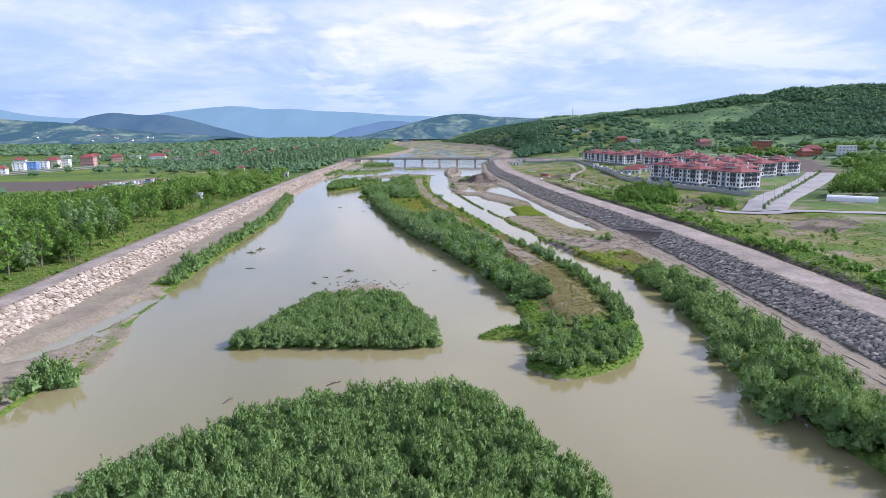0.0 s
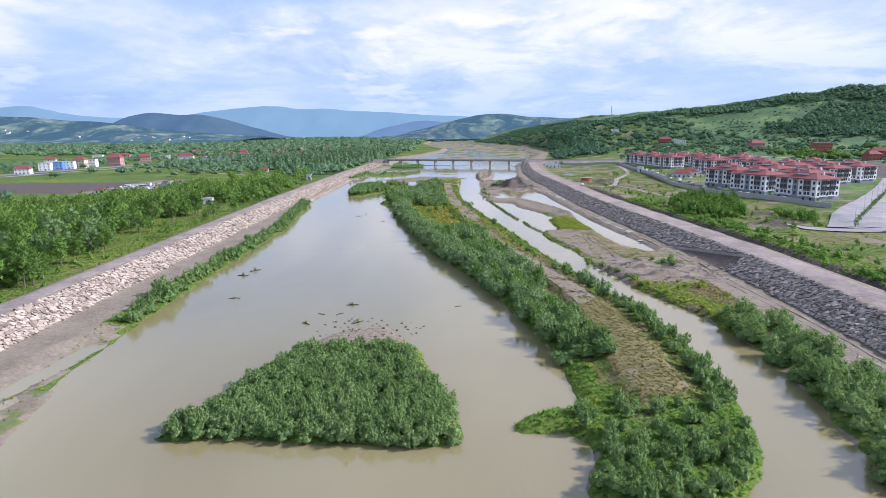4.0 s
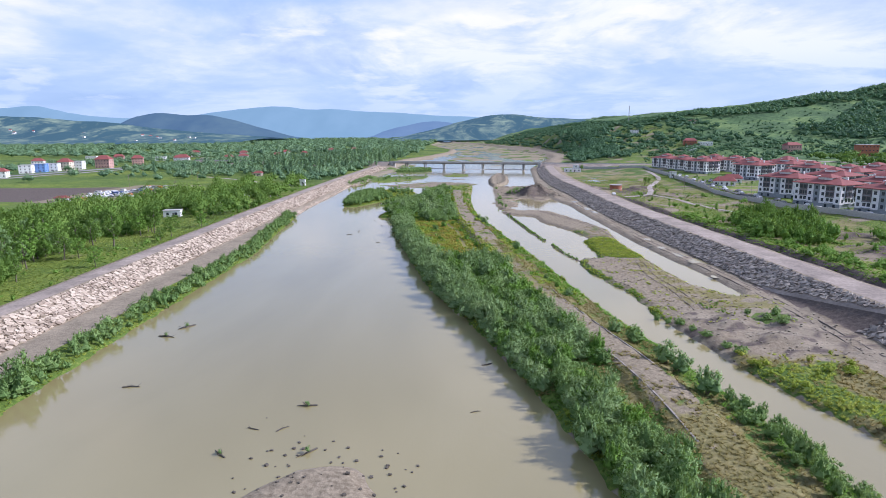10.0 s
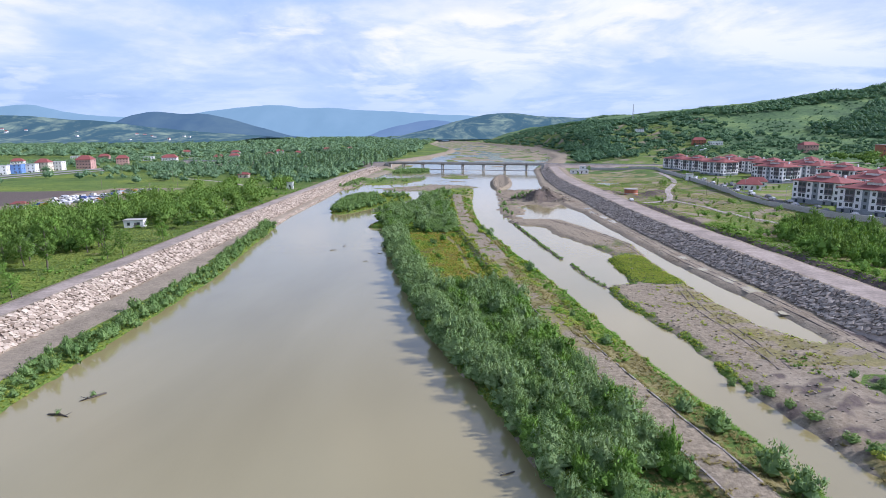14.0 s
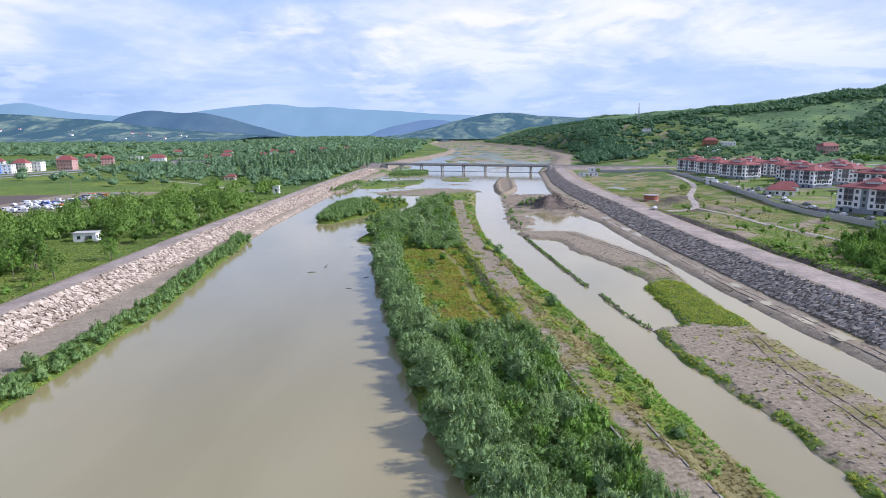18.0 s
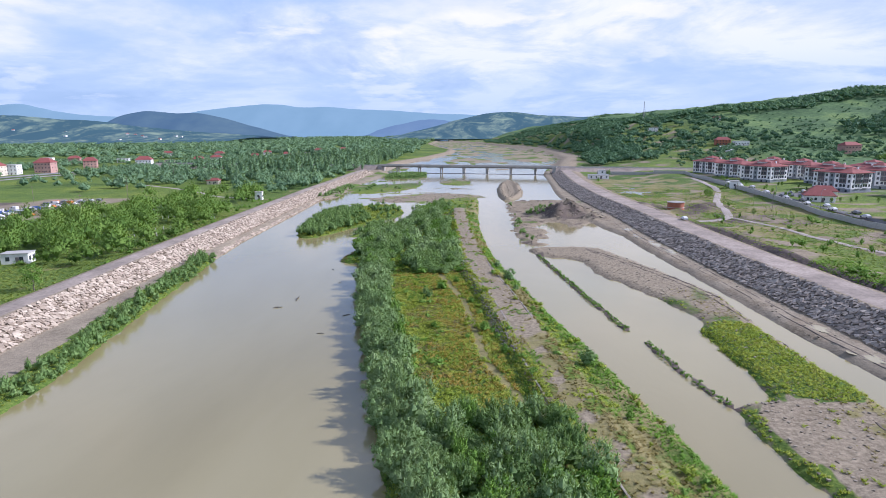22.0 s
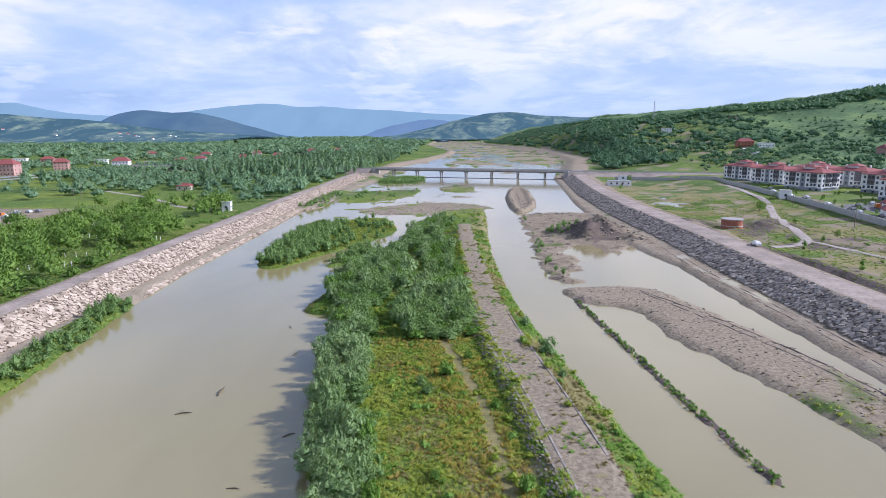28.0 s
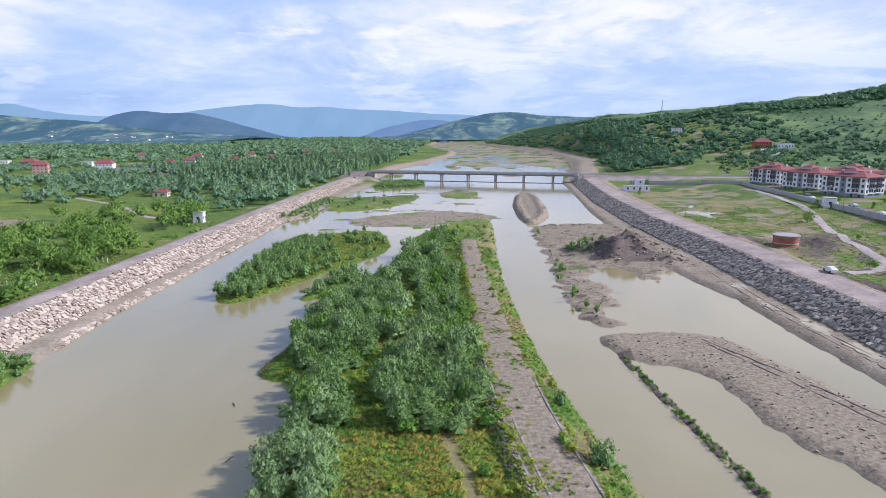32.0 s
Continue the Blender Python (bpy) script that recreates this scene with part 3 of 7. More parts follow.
    # gravel heap in the stream, with a hollow back
    S = wob_edge(signed(X, Y, HEAP_G), X, Y, 34, 0.8)
    h = np.maximum(h, np.where(S > -2, np.clip(S * 0.7, -1.4, 1.9) - 1.2 * ss(2.8, 5, S) + 0.3 * wob(X, Y, 6, 35), -1.4))
    # spoil heap on the east bank, and heaps by the round tank
    near = (X > 15) & (X < 170) & (Y > 175) & (Y < 620)
    for cx, cy, rx2, ry2, top in ((51, 463, 14, 9, 7.2), (45, 456, 6, 5, 3.4), (56, 201, 5, 4, 1.1), (62, 193, 6, 4, 1.3), (52, 196, 4, 3, 0.9), (68, 203, 4, 4, 1.0), (59, 207, 4, 3, 0.8), (128, 262, 8, 10, 2.0), (138, 290, 7, 9, 1.8), (150, 211, 8, 9, 2.6), (143, 204, 6, 5, 1.6), (126, 248, 5, 5, 1.3), (40, 470, 8, 9, 2.4), (60, 452, 8, 5, 2.2), (97, 449, 7, 6, 1.6), (113, 462, 9, 8, 2.2), (122, 474, 9, 6, 1.8), (94, 473, 6, 9, 1.4), (130, 455, 10, 5, 1.2)):
        d = np.sqrt(((X - cx) / rx2) ** 2 + ((Y - cy) / ry2) ** 2)
        h = np.where(near & (d < 1.6), h + top * np.exp(-d * d * 2.2) * (1 + 0.35 * wob(X, Y, 4.5, 50)), h)
    # ridges of dug earth on the inner bar
    near = (X > 42) & (X < 80) & (Y > 180) & (Y < 216)
    if near.any():
        x, y = X[near], Y[near]
        h[near] = np.where(h[near] > 0.35, h[near] + 0.3 * wob(x, y * 2.0, 5, 37) * ss(180, 188, y) * ss(216, 208, y) * ss(RX(y) - 8.5, RX(y) - 11, x), h[near])
    # old embankment along the long island
    near = (X > -15) & (X < 60) & (Y > 110) & (Y < 500)
    if near.any():
        d = line_dist(X[near], Y[near], ROAD_C)
        h[near] = np.where(h[near] > 0.2, np.maximum(h[near], 2.3 - np.clip(d - ROAD_HALF(Y[near]) - 0.2, 0, 9) * 0.6), h[near])
    for L, half, top in ((STICK_1, 0.15, 0.32), (STICK_2, 0.15, 0.3), (SPIT_L, 1.4, 0.35)):
        near = (X > L[:, 0].min() - 6) & (X < L[:, 0].max() + 6) & (Y > L[:, 1].min() - 6) & (Y < L[:, 1].max() + 6)
        if near.any():
            x, y = X[near], Y[near]
            d = line_dist(x, y, L) + 0.35 * wob(x, y, 4, 60)
            h[near] = np.maximum(h[near], np.clip(top + (half - d) * 0.5, -1.4, top))
    # backwater behind the west bank's spit
    near = (X > -82) & (X < -55) & (Y > 92) & (Y < 150)
    if near.any():
        x, y = X[near], Y[near]
        d = line_dist(x, y, POOL_L) + 0.6 * wob(x, y, 6, 61)
        h[near] = np.minimum(h[near], np.where(d < 4.2, -0.3 + 0.9 * ss(0.8, 4.2, d), 9.0))
    return h


# ---------------------------------------------------------------- ground sheet
def spread(lo, fine0, fine1, hi, step, n_lo, n_hi):
    a = fine0 - (fine0 - lo) * (np.linspace(1, 0, n_lo, endpoint=False) ** 2.2)
    c = fine1 + (hi - fine1) * (np.linspace(0, 1, n_hi + 1)[1:] ** 2.2)
    return np.concatenate([a, np.arange(fine0, fine1, step), [fine1], c])


gx = spread(-4700, -106, 118, 4700, 1.35, 80, 100)
gy = spread(-500, 40, 540, 4900, 1.6, 14, 170)
GX, GY = np.meshgrid(gx, gy)
GZ = ground_height(GX, GY)
nx, ny = len(gx), len(gy)
idx = np.arange(nx * ny).reshape(ny, nx)
quads = np.stack([idx[:-1, :-1], idx[:-1, 1:], idx[1:, 1:], idx[1:, :-1]], -1).reshape(-1, 4)
me = mesh_np("ground", np.stack([GX, GY, GZ], -1).reshape(-1, 3), quads, M_GROUND, True)

# what covers the ground
u, v = GX - LX(GY), GX - RX(GY)
sl, sr = SL(GY), SR(GY)
in_c = signed(GX, GY, ISLAND_C)
d_road = np.full(GX.shape, 99.0)
d_track = d_road.copy()
near = (GX > -25) & (GX < 60) & (GY > 100) & (GY < 560)
d_road[near] = line_dist(GX[near], GY[near], ROAD_C)
d_track[near] = line_dist(GX[near], GY[near], TRACK_C)
patch = wob(GX, GY, 22, 70)
patch2 = wob(GX, GY, 70, 71)
grassm = np.where(u < -7.5, 0.85, 0.0)
grassm = np.where((u < -16) & (GY > 560), 0.8 + 0.2 * patch2, grassm)
lot = (GX > -420) & (GX < -150) & (GY > 395 + 0.1 * (GX + 200)) & (GY < 545)
plough = (u < -60) & (GX < -246) & (GX > -420) & (GY > 425) & (GY < 520)
yard = (GX > -250) & (GX < -190) & (GY > 420) & (GY < 540) & (np.abs(GX + 220) < 24)
grassm = np.where(plough | yard, 0.1, grassm)
berm = (u > 7) & (GX < sl + 1)
grassm = np.where(berm, np.where((sl - GX < 6.5) & (GY < 372) & ~((GY < 152) & (sl - GX > 1.2)), 0.9, 0.08), grassm)
grassm = np.where(berm & (GY > 545), 0.4 + 0.45 * patch, grassm)
grassm = np.where(v > 12, 0.62 + 0.5 * patch, grassm)
grassm = np.where((v > 10.5) & (v <= 16), 0.1 + 0.3 * patch, grassm)
trackz = (v < -8) & (GX > sr)
grassm = np.where(trackz, np.where(v < -17, 0.95 * ss(188, 178, GY + 5 * wob(GX, GY, 16, 77)) * ss(-17, -18.5, v + 1.5 * wob(GX, GY, 7, 78)), 0.0), grassm)
inside_c = in_c > -0.3
r_half = ROAD_HALF(GY)
grassm = np.where(inside_c, 0.95 * ss(-0.3, 0.9, d_road - r_half + 0.7 * wob(GX, GY, 5, 73)) + np.where(d_road < r_half, 0.55 * ss(0.15, 0.75, wob(GX, GY, 7, 67)) + 0.35 * ss(170, 155, GY) + 0.6 * ss(212, 222, GY) * ss(298, 288, GY) * ss(0.7, 1.6, d_road + 0.5 * wob(GX, GY, 9, 41)), 0), grassm)
gravelm = np.where(inside_c, ss(0.9, 0.2, d_road - r_half), 0.0)
gravelm = np.where((u > -6.5) & (u < 0), 1.0, gravelm)
gravelm = np.where((v > 0) & (v < 10), 0.8, gravelm)
drym = np.where(inside_c, 0.12 + 0.42 * patch, 0.0)
drym = np.where(inside_c & (GY > 262) & (GY < 345) & (d_track < 5), 0.42 + 0.45 * patch, drym)
drym = np.where(inside_c & (GY > 115) & (GY < 215) & (d_road > r_half) & (d_road < r_half + 5), 0.4 + 0.45 * wob(GX, GY, 8, 81), drym)
drym = np.where((u < -8.5) & (u > -34) & (GY < 600), 0.2 + 0.5 * wob(GX, GY, 16, 40), drym)
drym = np.where((v > 14) & (GX < 160) & (GY > 60) & (GY < 640), 0.46 + 0.5 * wob(GX, GY, 30, 76), drym)
east_c = inside_c & (GX > np.interp(GY, ROAD_C[:, 1], ROAD_C[:, 0]) + 2)
drym = np.where(east_c & (GY > 205), 0.5 + 0.3 * patch, drym)
drym = np.where(inside_c & (d_track < 0.9), 0.85, drym)
drym = np.where(inside_c & (d_road < r_half), 0.2 + 0.45 * wob(GX, GY, 6, 49) + 0.6 * ss(172, 155, GY) + 0.3 * ss(212, 222, GY) * ss(298, 288, GY), drym)
grassm = np.where(inside_c & (d_track < 0.5), 0.5, grassm)
for L, g, gr in ((ISLAND_A, 0.9, 0.0), (ISLAND_B, 0.55, 0.6), (BAR_D, 0.28, 0.55), (BANK_E, 0.2, 0.4), (ISLET, 0.95, 0.0), (ISLET_S, 0.9, 0), (GRAVEL_N, 0.3, 0.8), (BAR_N1, 0.75, 0.5), (BAR_N2, 0.6, 0.5), (BAR_N3, 0.8, 0.3), (BAR_F1, 0.6, 0.6), (BAR_F2, 0.7, 0.5), (BAR_F3, 0.5, 0.5)):
    s = signed(GX, GY, L) > -1
    grassm = np.where(s, g + 0.45 * patch, grassm)
    gravelm = np.where(s, gr, gravelm)
s = (signed(GX, GY, BAR_D) > -1)
grassm = np.where(s & (GY < 268), 0.1 + 0.45 * wob(GX, GY, 11, 48), grassm)
drym = np.where(trackz & (v < -17) & (GY > 140) & (GY < 186), 0.5 + 0.4 * wob(GX, GY, 13, 79), drym)
drym = np.where(s & (GY > 212) & (GY < 340), 0.1 + 0.45 * ss(50, 55, GX) * ss(330, 290, GY) + 0.45 * wob(GX, GY, 6, 74), drym)
green_d = s & (signed(GX, GY, GREEN_D) + 1.2 * wob(GX, GY, 6, 66) > 0)
drym = np.where(green_d, 0.0, drym)
fringe = s & (signed(GX, GY, BAR_D) < 2.4) & (GX < 48)
grassm = np.where(fringe & (GY < 300), 0.6 + 0.4 * wob(GX, GY, 8, 39), grassm)
drym = np.where(fringe, 0.0, drym)
grassm = np.where(green_d, 0.95, grassm)
grassm = np.where(s & (GY > 335), 0.0, grassm)
gravelm = np.where(s & (GY > 318), 1.0, gravelm)
drym = np.where(s & (GY > 335), 0.0, drym)
shoal = (GY > 515) & (GY < 750) & (GX > -80) & (GX < 26) & (grassm == 0)
grassm = np.where(shoal, 0.45 + 0.6 * wob(GX, GY, 17, 92), grassm)
gravelm = np.where(shoal, 0.8, gravelm)
far_bed = (GY > 780) & (GX > sl - 4) & (GX < sr + 4)
grassm = np.where(far_bed, 0.4 + 0.6 * wob(GX, GY * 0.5, 40, 95), grassm)
gravelm = np.where(far_bed, 0.9, gravelm)
far_levee = (GY > 775) & (GY < 1500) & (u > -8) & (GX < sl + 2)
grassm = np.where(far_levee, 0.0, grassm)
gravelm = np.where(far_levee, 1.0, gravelm)
gravelm = np.where(signed(GX, GY, HEAP_G) > -2, 1.0, gravelm)
grassm = np.where(signed(GX, GY, ISLAND_B) > -1, np.where(GY > 138 + 0.6 * (GX + 12), 0.15, 0.9), grassm)
for L in (STICK_1, STICK_2, SPIT_L):
    near = (np.abs(GX - L[:, 0].mean()) < 20) & (np.abs(GY - L[:, 1].mean()) < 60)
    d = np.full(GX.shape, 99.0)
    d[near] = line_dist(GX[near], GY[near], L)
    grassm = np.where(d < 2, 0.5, grassm)
    dyke_dark = np.where(d < 2, 0.75, 0.0) if L is STICK_1 else np.maximum(dyke_dark, np.where((d < 2) & (L is STICK_2), 0.75, 0.0))
mudm = np.where(berm, 0.9, 0.0)
mudm = np.where(trackz, 0.55 + 0.3 * patch, mudm)
mudm = np.where(GZ < 0.12, 0.9, mudm)
darkm = np.where((v > 10.5) & (v < 24) & (GY > 60) & (GY < 430), np.where(v < 16.2, 0.95, 0.12) + 0.3 * wob(GX, GY, 14, 75), 0.0)
darkm = np.where((v < -0.5) & (v > -9) & (GY > 196) & (GY < 234) & (-v > (GY - 197) / 36 * 8), 0.95, darkm)
darkm = np.where((signed(GX, GY, BAR_D) > -1) & (GY > 205), 0.1 + 0.4 * wob(GX, GY, 7, 47), darkm)
muddy = (GX > sr) & (v < -8) & (GY > 180) & (GY < 214)
darkm = np.where(muddy, 0.42 * ss(180, 188, GY) * ss(216, 206, GY) + 0.4 * wob(GX, GY, 4, 46), darkm)
drym = np.where(muddy & (GY > 188), 0.0, drym)
grassm = np.where(muddy & (GY > 188), np.where((GX - 67) ** 2 + (GY - 206) ** 2 < 20, 0.8, 0.05), grassm)
darkm = np.where(signed(GX, GY, BANK_E) > -2, 0.28 + 0.4 * wob(GX, GY, 9, 99) + 0.2 * wob(GX, GY, 3, 89), darkm)
darkm = np.maximum(np.where(plough, 0.75, darkm), dyke_dark)
for cx, cy, r in ((50, 462, 12), (113, 464, 16), (97, 450, 10), (94, 473, 8), (136, 292, 12), (127, 260, 13), (150, 211, 13), (142, 203, 8), (120, 436, 12), (130, 420, 10), (112, 425, 9)):
    k = (GX - cx) ** 2 + (GY - cy) ** 2 < r * r
    darkm = np.where(k, 0.55 + 0.25 * patch, darkm)
    grassm = np.where(k, 0.12 + 0.3 * patch, grassm)
grassm = np.where(v > 200, 0.9 + 0.1 * patch2, grassm)


def cover(name, r, g, b2):
    at = me.color_attributes.new(name, "FLOAT_COLOR", "POINT")
    a = np.stack([r, g, b2, np.ones(r.shape)], -1).reshape(-1)
    at.data.foreach_set("color", np.clip(a, 0, 1).astype(np.float32))


hill_cover = ss(170, 230, v) * ss(480, 560, GY)
hill_cover = np.where((GX > 150) & (GY < 560), 0.55 * ss(210, 240, GX), hill_cover)
cleared = signed(GX, GY, CLEARED) > 0
darkm = np.where(cleared, 0.8 + 0.3 * patch, darkm)
hill_cover = np.where(cleared, 0.0, hill_cover)
grassm = np.where(cleared, 0.1 + 0.3 * patch, grassm)
cover("cover", grassm, gravelm, hill_cover)
cover("cover_two", mudm, drym, darkm)
ground = new("ground", me)
tagged(ground, "river valley floor with grass, mud, gravel bars and low embankments", "ground", kind="structure")


def ground_at(x, y):
    x, y = np.atleast_1d(np.asarray(x, float)), np.atleast_1d(np.asarray(y, float))
    return ground_height(x, y)


def gz(x, y):
    return float(ground_at(x, y)[0])


# the river's surface
wxs = np.linspace(-420, 260, 18)
wys = np.linspace(-480, 3400, 60)
WX, WY = np.meshgrid(wxs, wys)
wi = np.arange(WX.size).reshape(WX.shape)
wq = np.stack([wi[:-1, :-1], wi[:-1, 1:], wi[1:, 1:], wi[1:, :-1]], -1).reshape(-1, 4)
water = new("water", mesh_np("water", np.stack([WX, WY, WX * 0], -1).reshape(-1, 3), wq, M_WATER, True))
tagged(water, "wide shallow river of murky olive-tan water", "water", kind="structure")

# ---------------------------------------------------------------- foliage
rng = np.random.RandomState(7)


def leaf_tris(C, D, N, length, width):
    """One pointed leaf spray at each centre C, pointing along D, with its broad side toward N."""
    n = len(C)
    D = D / (np.linalg.norm(D, axis=1, keepdims=True) + 1e-9)
    side = np.cross(D, N + 0.35 * rng.normal(size=(n, 3)))
    side /= np.linalg.norm(side, axis=1, keepdims=True) + 1e-9
    L, W = (length * rng.uniform(0.6, 1.35, (n, 1))), (width * rng.uniform(0.7, 1.3, (n, 1)))
    T = np.stack([C - D * L * 0.5 - side * W * 0.5, C - D * L * 0.5 + side * W * 0.5, C + D * L * 0.5], 1)
    return with_normals(T, N)


def with_normals(T, N, blend=0.45):
    """Triangles turned outward, with normals between their own and their clump's."""
    g = np.cross(T[:, 1] - T[:, 0], T[:, 2] - T[:, 0])
    g /= np.linalg.norm(g, axis=1, keepdims=True) + 1e-12
    N = N / (np.linalg.norm(N, axis=1, keepdims=True) + 1e-9)
    back = (g * N).sum(1) < 0
    T[back] = T[back][:, [0, 2, 1]]
    g[back] *= -1
    return np.concatenate([T, np.repeat((N + blend * g)[:, None], 3, 1)], 2).reshape(-1, 6)


def crown_cloud(n, lobes, leaf, up=0.5, shell=0.75, lit=0.4):
    """Leaf sprays on the outside of several lobes, each (x, y, z, r, squash)."""
    lobes = np.array(lobes)
    w = lobes[:, 3] ** 2
    pick = rng.choice(len(lobes), n, p=w / w.sum())
    d = rng.normal(size=(n, 3))
    d[:, 2] = np.where(d[:, 2] < -0.35, -d[:, 2], d[:, 2])
    d /= np.linalg.norm(d, axis=1, keepdims=True)
    r = lobes[pick, 3] * (shell + (1.05 - shell) * rng.uniform(0, 1, n)) * (1 + 0.08 * rng.normal(size=n))
    C = lobes[pick, :3] + d * r[:, None] * np.stack([np.ones(n), np.ones(n), lobes[pick, 4]], 1)
    C[:, 2] = np.maximum(C[:, 2], 0.03)
    D = 0.55 * d + np.array([0, 0, up]) + 0.5 * rng.normal(size=(n, 3))
    return leaf_tris(C, D, d + np.array([0, 0, lit]), leaf, leaf * 0.46)


def core(lobes, fill_to=0.6):
    """Dense inner foliage of a crown: one small lump of eight faces a lobe."""
    out = []
    for x, y, z, r, q in lobes:
        P = np.array([(1, 0, 0), (0, 1, 0), (-1, 0, 0), (0, -1, 0), (0, 0, 1), (0, 0, -1)], float) * rng.uniform(0.8, 1.15, (6, 1))
        P = P * (r * fill_to, r * fill_to, r * fill_to * q) + (x, y, z)
        for i in range(4):
            j = (i + 1) % 4
            out.append(P[[i, j, 4]])
            out.append(P[[j, i, 5]])
    V = np.array(out)
    V[:, :, 2] = np.maximum(V[:, :, 2], 0.0)
    mid = np.repeat(np.array(lobes)[:, :3], 8, 0)
    return with_normals(V, V.mean(1) - mid + (0, 0, 1e-4))


def shrub_proto(n, leaf, lobes=6, slim=1.0):
    """A shrub of about 1 m radius and 2 m height, of several upright lobes."""
    L = [(0, 0, 0.9, 0.75 * slim, 1.25)]
    for i in range(lobes):
        a = rng.uniform(0, 6.283)
        q = rng.uniform(0.25, 0.7) * slim
        L.append((q * math.cos(a), q * math.sin(a), rng.uniform(0.35, 1.35), rng.uniform(0.3, 0.55) * slim, 1.3))
    return np.concatenate([crown_cloud(n, L, leaf), core(L[:4], 0.7)])


def willow_proto(n, leaf, shoots=13):
    """A willow shrub of about 1 m radius and 2 m height: many upright plumes of narrow leaves."""
    L = []
    for i in range(shoots):
        a = i * 2.4 + rng.uniform(-0.4, 0.4)
        q = 0.82 * math.sqrt((i + 0.4) / shoots)
        h = (2.0 - 0.75 * q * q) * rng.uniform(0.72, 1.06)
        r = rng.uniform(0.2, 0.32)
        L.append((q * math.cos(a), q * math.sin(a), h - 0.42, r, 0.42 / r * rng.uniform(0.9, 1.3)))
    low = [(0, 0, 0.75, 0.72, 0.95), (0.4, 0.1, 0.5, 0.5, 0.9), (-0.3, 0.35, 0.5, 0.5, 0.9), (-0.1, -0.4, 0.5, 0.5, 0.9)]
    top = crown_cloud(int(n * 0.72), L, leaf, 0.7, 0.35, 0.55)
    side = crown_cloud(n - int(n * 0.72), low, leaf * 1.2, 0.7, 0.85)
    return np.concatenate([top, side, core(low, 0.9), core(L[::2], 0.55)])


def tree_lobes(slim, n):
    """Lobes that fill an egg-shaped crown of unit height, thinner toward its top."""
    L = []
    for i in range(n):
        h = 0.24 + 0.7 * (i + rng.uniform(0, 1)) / n
        a = i * 2.4 + rng.uniform(-0.5, 0.5)
        wide = math.sqrt(max(0.05, 1 - ((h - 0.5) / 0.5) ** 2))
        q = slim * math.sqrt(rng.uniform(0.02, 1)) * 0.62 * wide
        L.append((q * math.cos(a), q * math.sin(a), h, slim * rng.uniform(0.2, 0.32) * (0.55 + 0.45 * wide), 0.95))
    return L


SHRUBS = [willow_proto(440, 0.19) for i in range(6)]
SHRUBS_BIG = [willow_proto(780, 0.13, 19) for i in range(5)]
SHRUBS_LOW = [shrub_proto(140, 0.25) for i in range(4)]
CL = [[(0, 0, 0.5, 0.45, 1.0), (0.28, 0.1, 0.35, 0.32, 1), (-0.22, 0.22, 0.4, 0.33, 1), (0.05, -0.28, 0.6, 0.3, 1)], [(0.05, 0, 0.55, 0.4, 1.1), (-0.3, 0.05, 0.35, 0.3, 1), (0.2, 0.25, 0.42, 0.32, 1), (-0.05, -0.28, 0.45, 0.34, 1)], [(0, 0.05, 0.48, 0.46, 0.95), (0.3, -0.1, 0.4, 0.3, 1), (-0.2, -0.22, 0.5, 0.32, 1)]]
CLUMPS = [np.concatenate([crown_cloud(230, L, 0.12, 0.3, 0.65), core(L, 0.5)]) for L in CL]
FAR_CLUMPS = [np.concatenate([crown_cloud(92, L, 0.15, 0.3, 0.8), core(L[:3], 0.75)]) for L in CL]
POPLARS = [crown_cloud(100, [(0, 0, 0.25 + 0.15 * k, 0.16 - 0.02 * abs(k - 1.5), 1.4) for k in range(5)], 0.16, 0.8, 0.6) for i in range(3)]


def scatter_mesh(name, protos, X, Y, Z, S, SZ, mat):
    """Many shrubs or crowns joined into one mesh."""
    which = rng.randint(0, len(protos), len(X))
    ang = rng.uniform(0, 6.283, len(X))
    out = []
    for k, P in enumerate(protos):
        m = which == k
        if not m.any():
            continue
        c, s = np.cos(ang[m])[:, None], np.sin(ang[m])[:, None]
        px, py, pz = P[None, :, 0], P[None, :, 1], P[None, :, 2]
        x = (px * c - py * s) * S[m][:, None] + X[m][:, None]
        y = (px * s + py * c) * S[m][:, None] + Y[m][:, None]
        z = pz * SZ[m][:, None] + Z[m][:, None]
        qx, qy, qz = P[None, :, 3], P[None, :, 4], P[None, :, 5]
        out.append(np.stack([x, y, z, qx * c - qy * s, qx * s + qy * c, qz + 0 * x], -1).reshape(-1, 6))
    V = np.concatenate(out)
    return mesh_np(name, V, np.arange(len(V)).reshape(-1, 3), mat)


def fill(x0, y0, x1, y1, gap, keep):
    """Jittered points of an area, kept with the chance that keep(x, y) gives."""
    nxs, nys = max(1, int((x1 - x0) / gap)), max(1, int((y1 - y0) / gap))
    X, Y = np.meshgrid((np.arange(nxs) + 0.5) * gap + x0, (np.arange(nys) + 0.5) * gap + y0)
    X = X.ravel() + rng.uniform(-0.5, 0.5, X.size) * gap
    Y = Y.ravel() + rng.uniform(-0.5, 0.5, Y.size) * gap
    ok = rng.uniform(0, 1, X.size) < keep(X, Y)
    return X[ok], Y[ok]


def thicket(name, label, pts, r, h, mat, protos=None, var=0.3, category="shrubs"):
    X, Y = pts
    S = r * (1 + var * rng.uniform(-1, 1, len(X)))
    SZ = h * 0.5 * (1 + var * rng.uniform(-1, 1, len(X)))
    ob = new(name, scatter_mesh(name, protos or SHRUBS, X, Y, ground_at(X, Y) - 0.1, S, SZ, mat))
    return tagged(ob, label, category, kind="stuff")


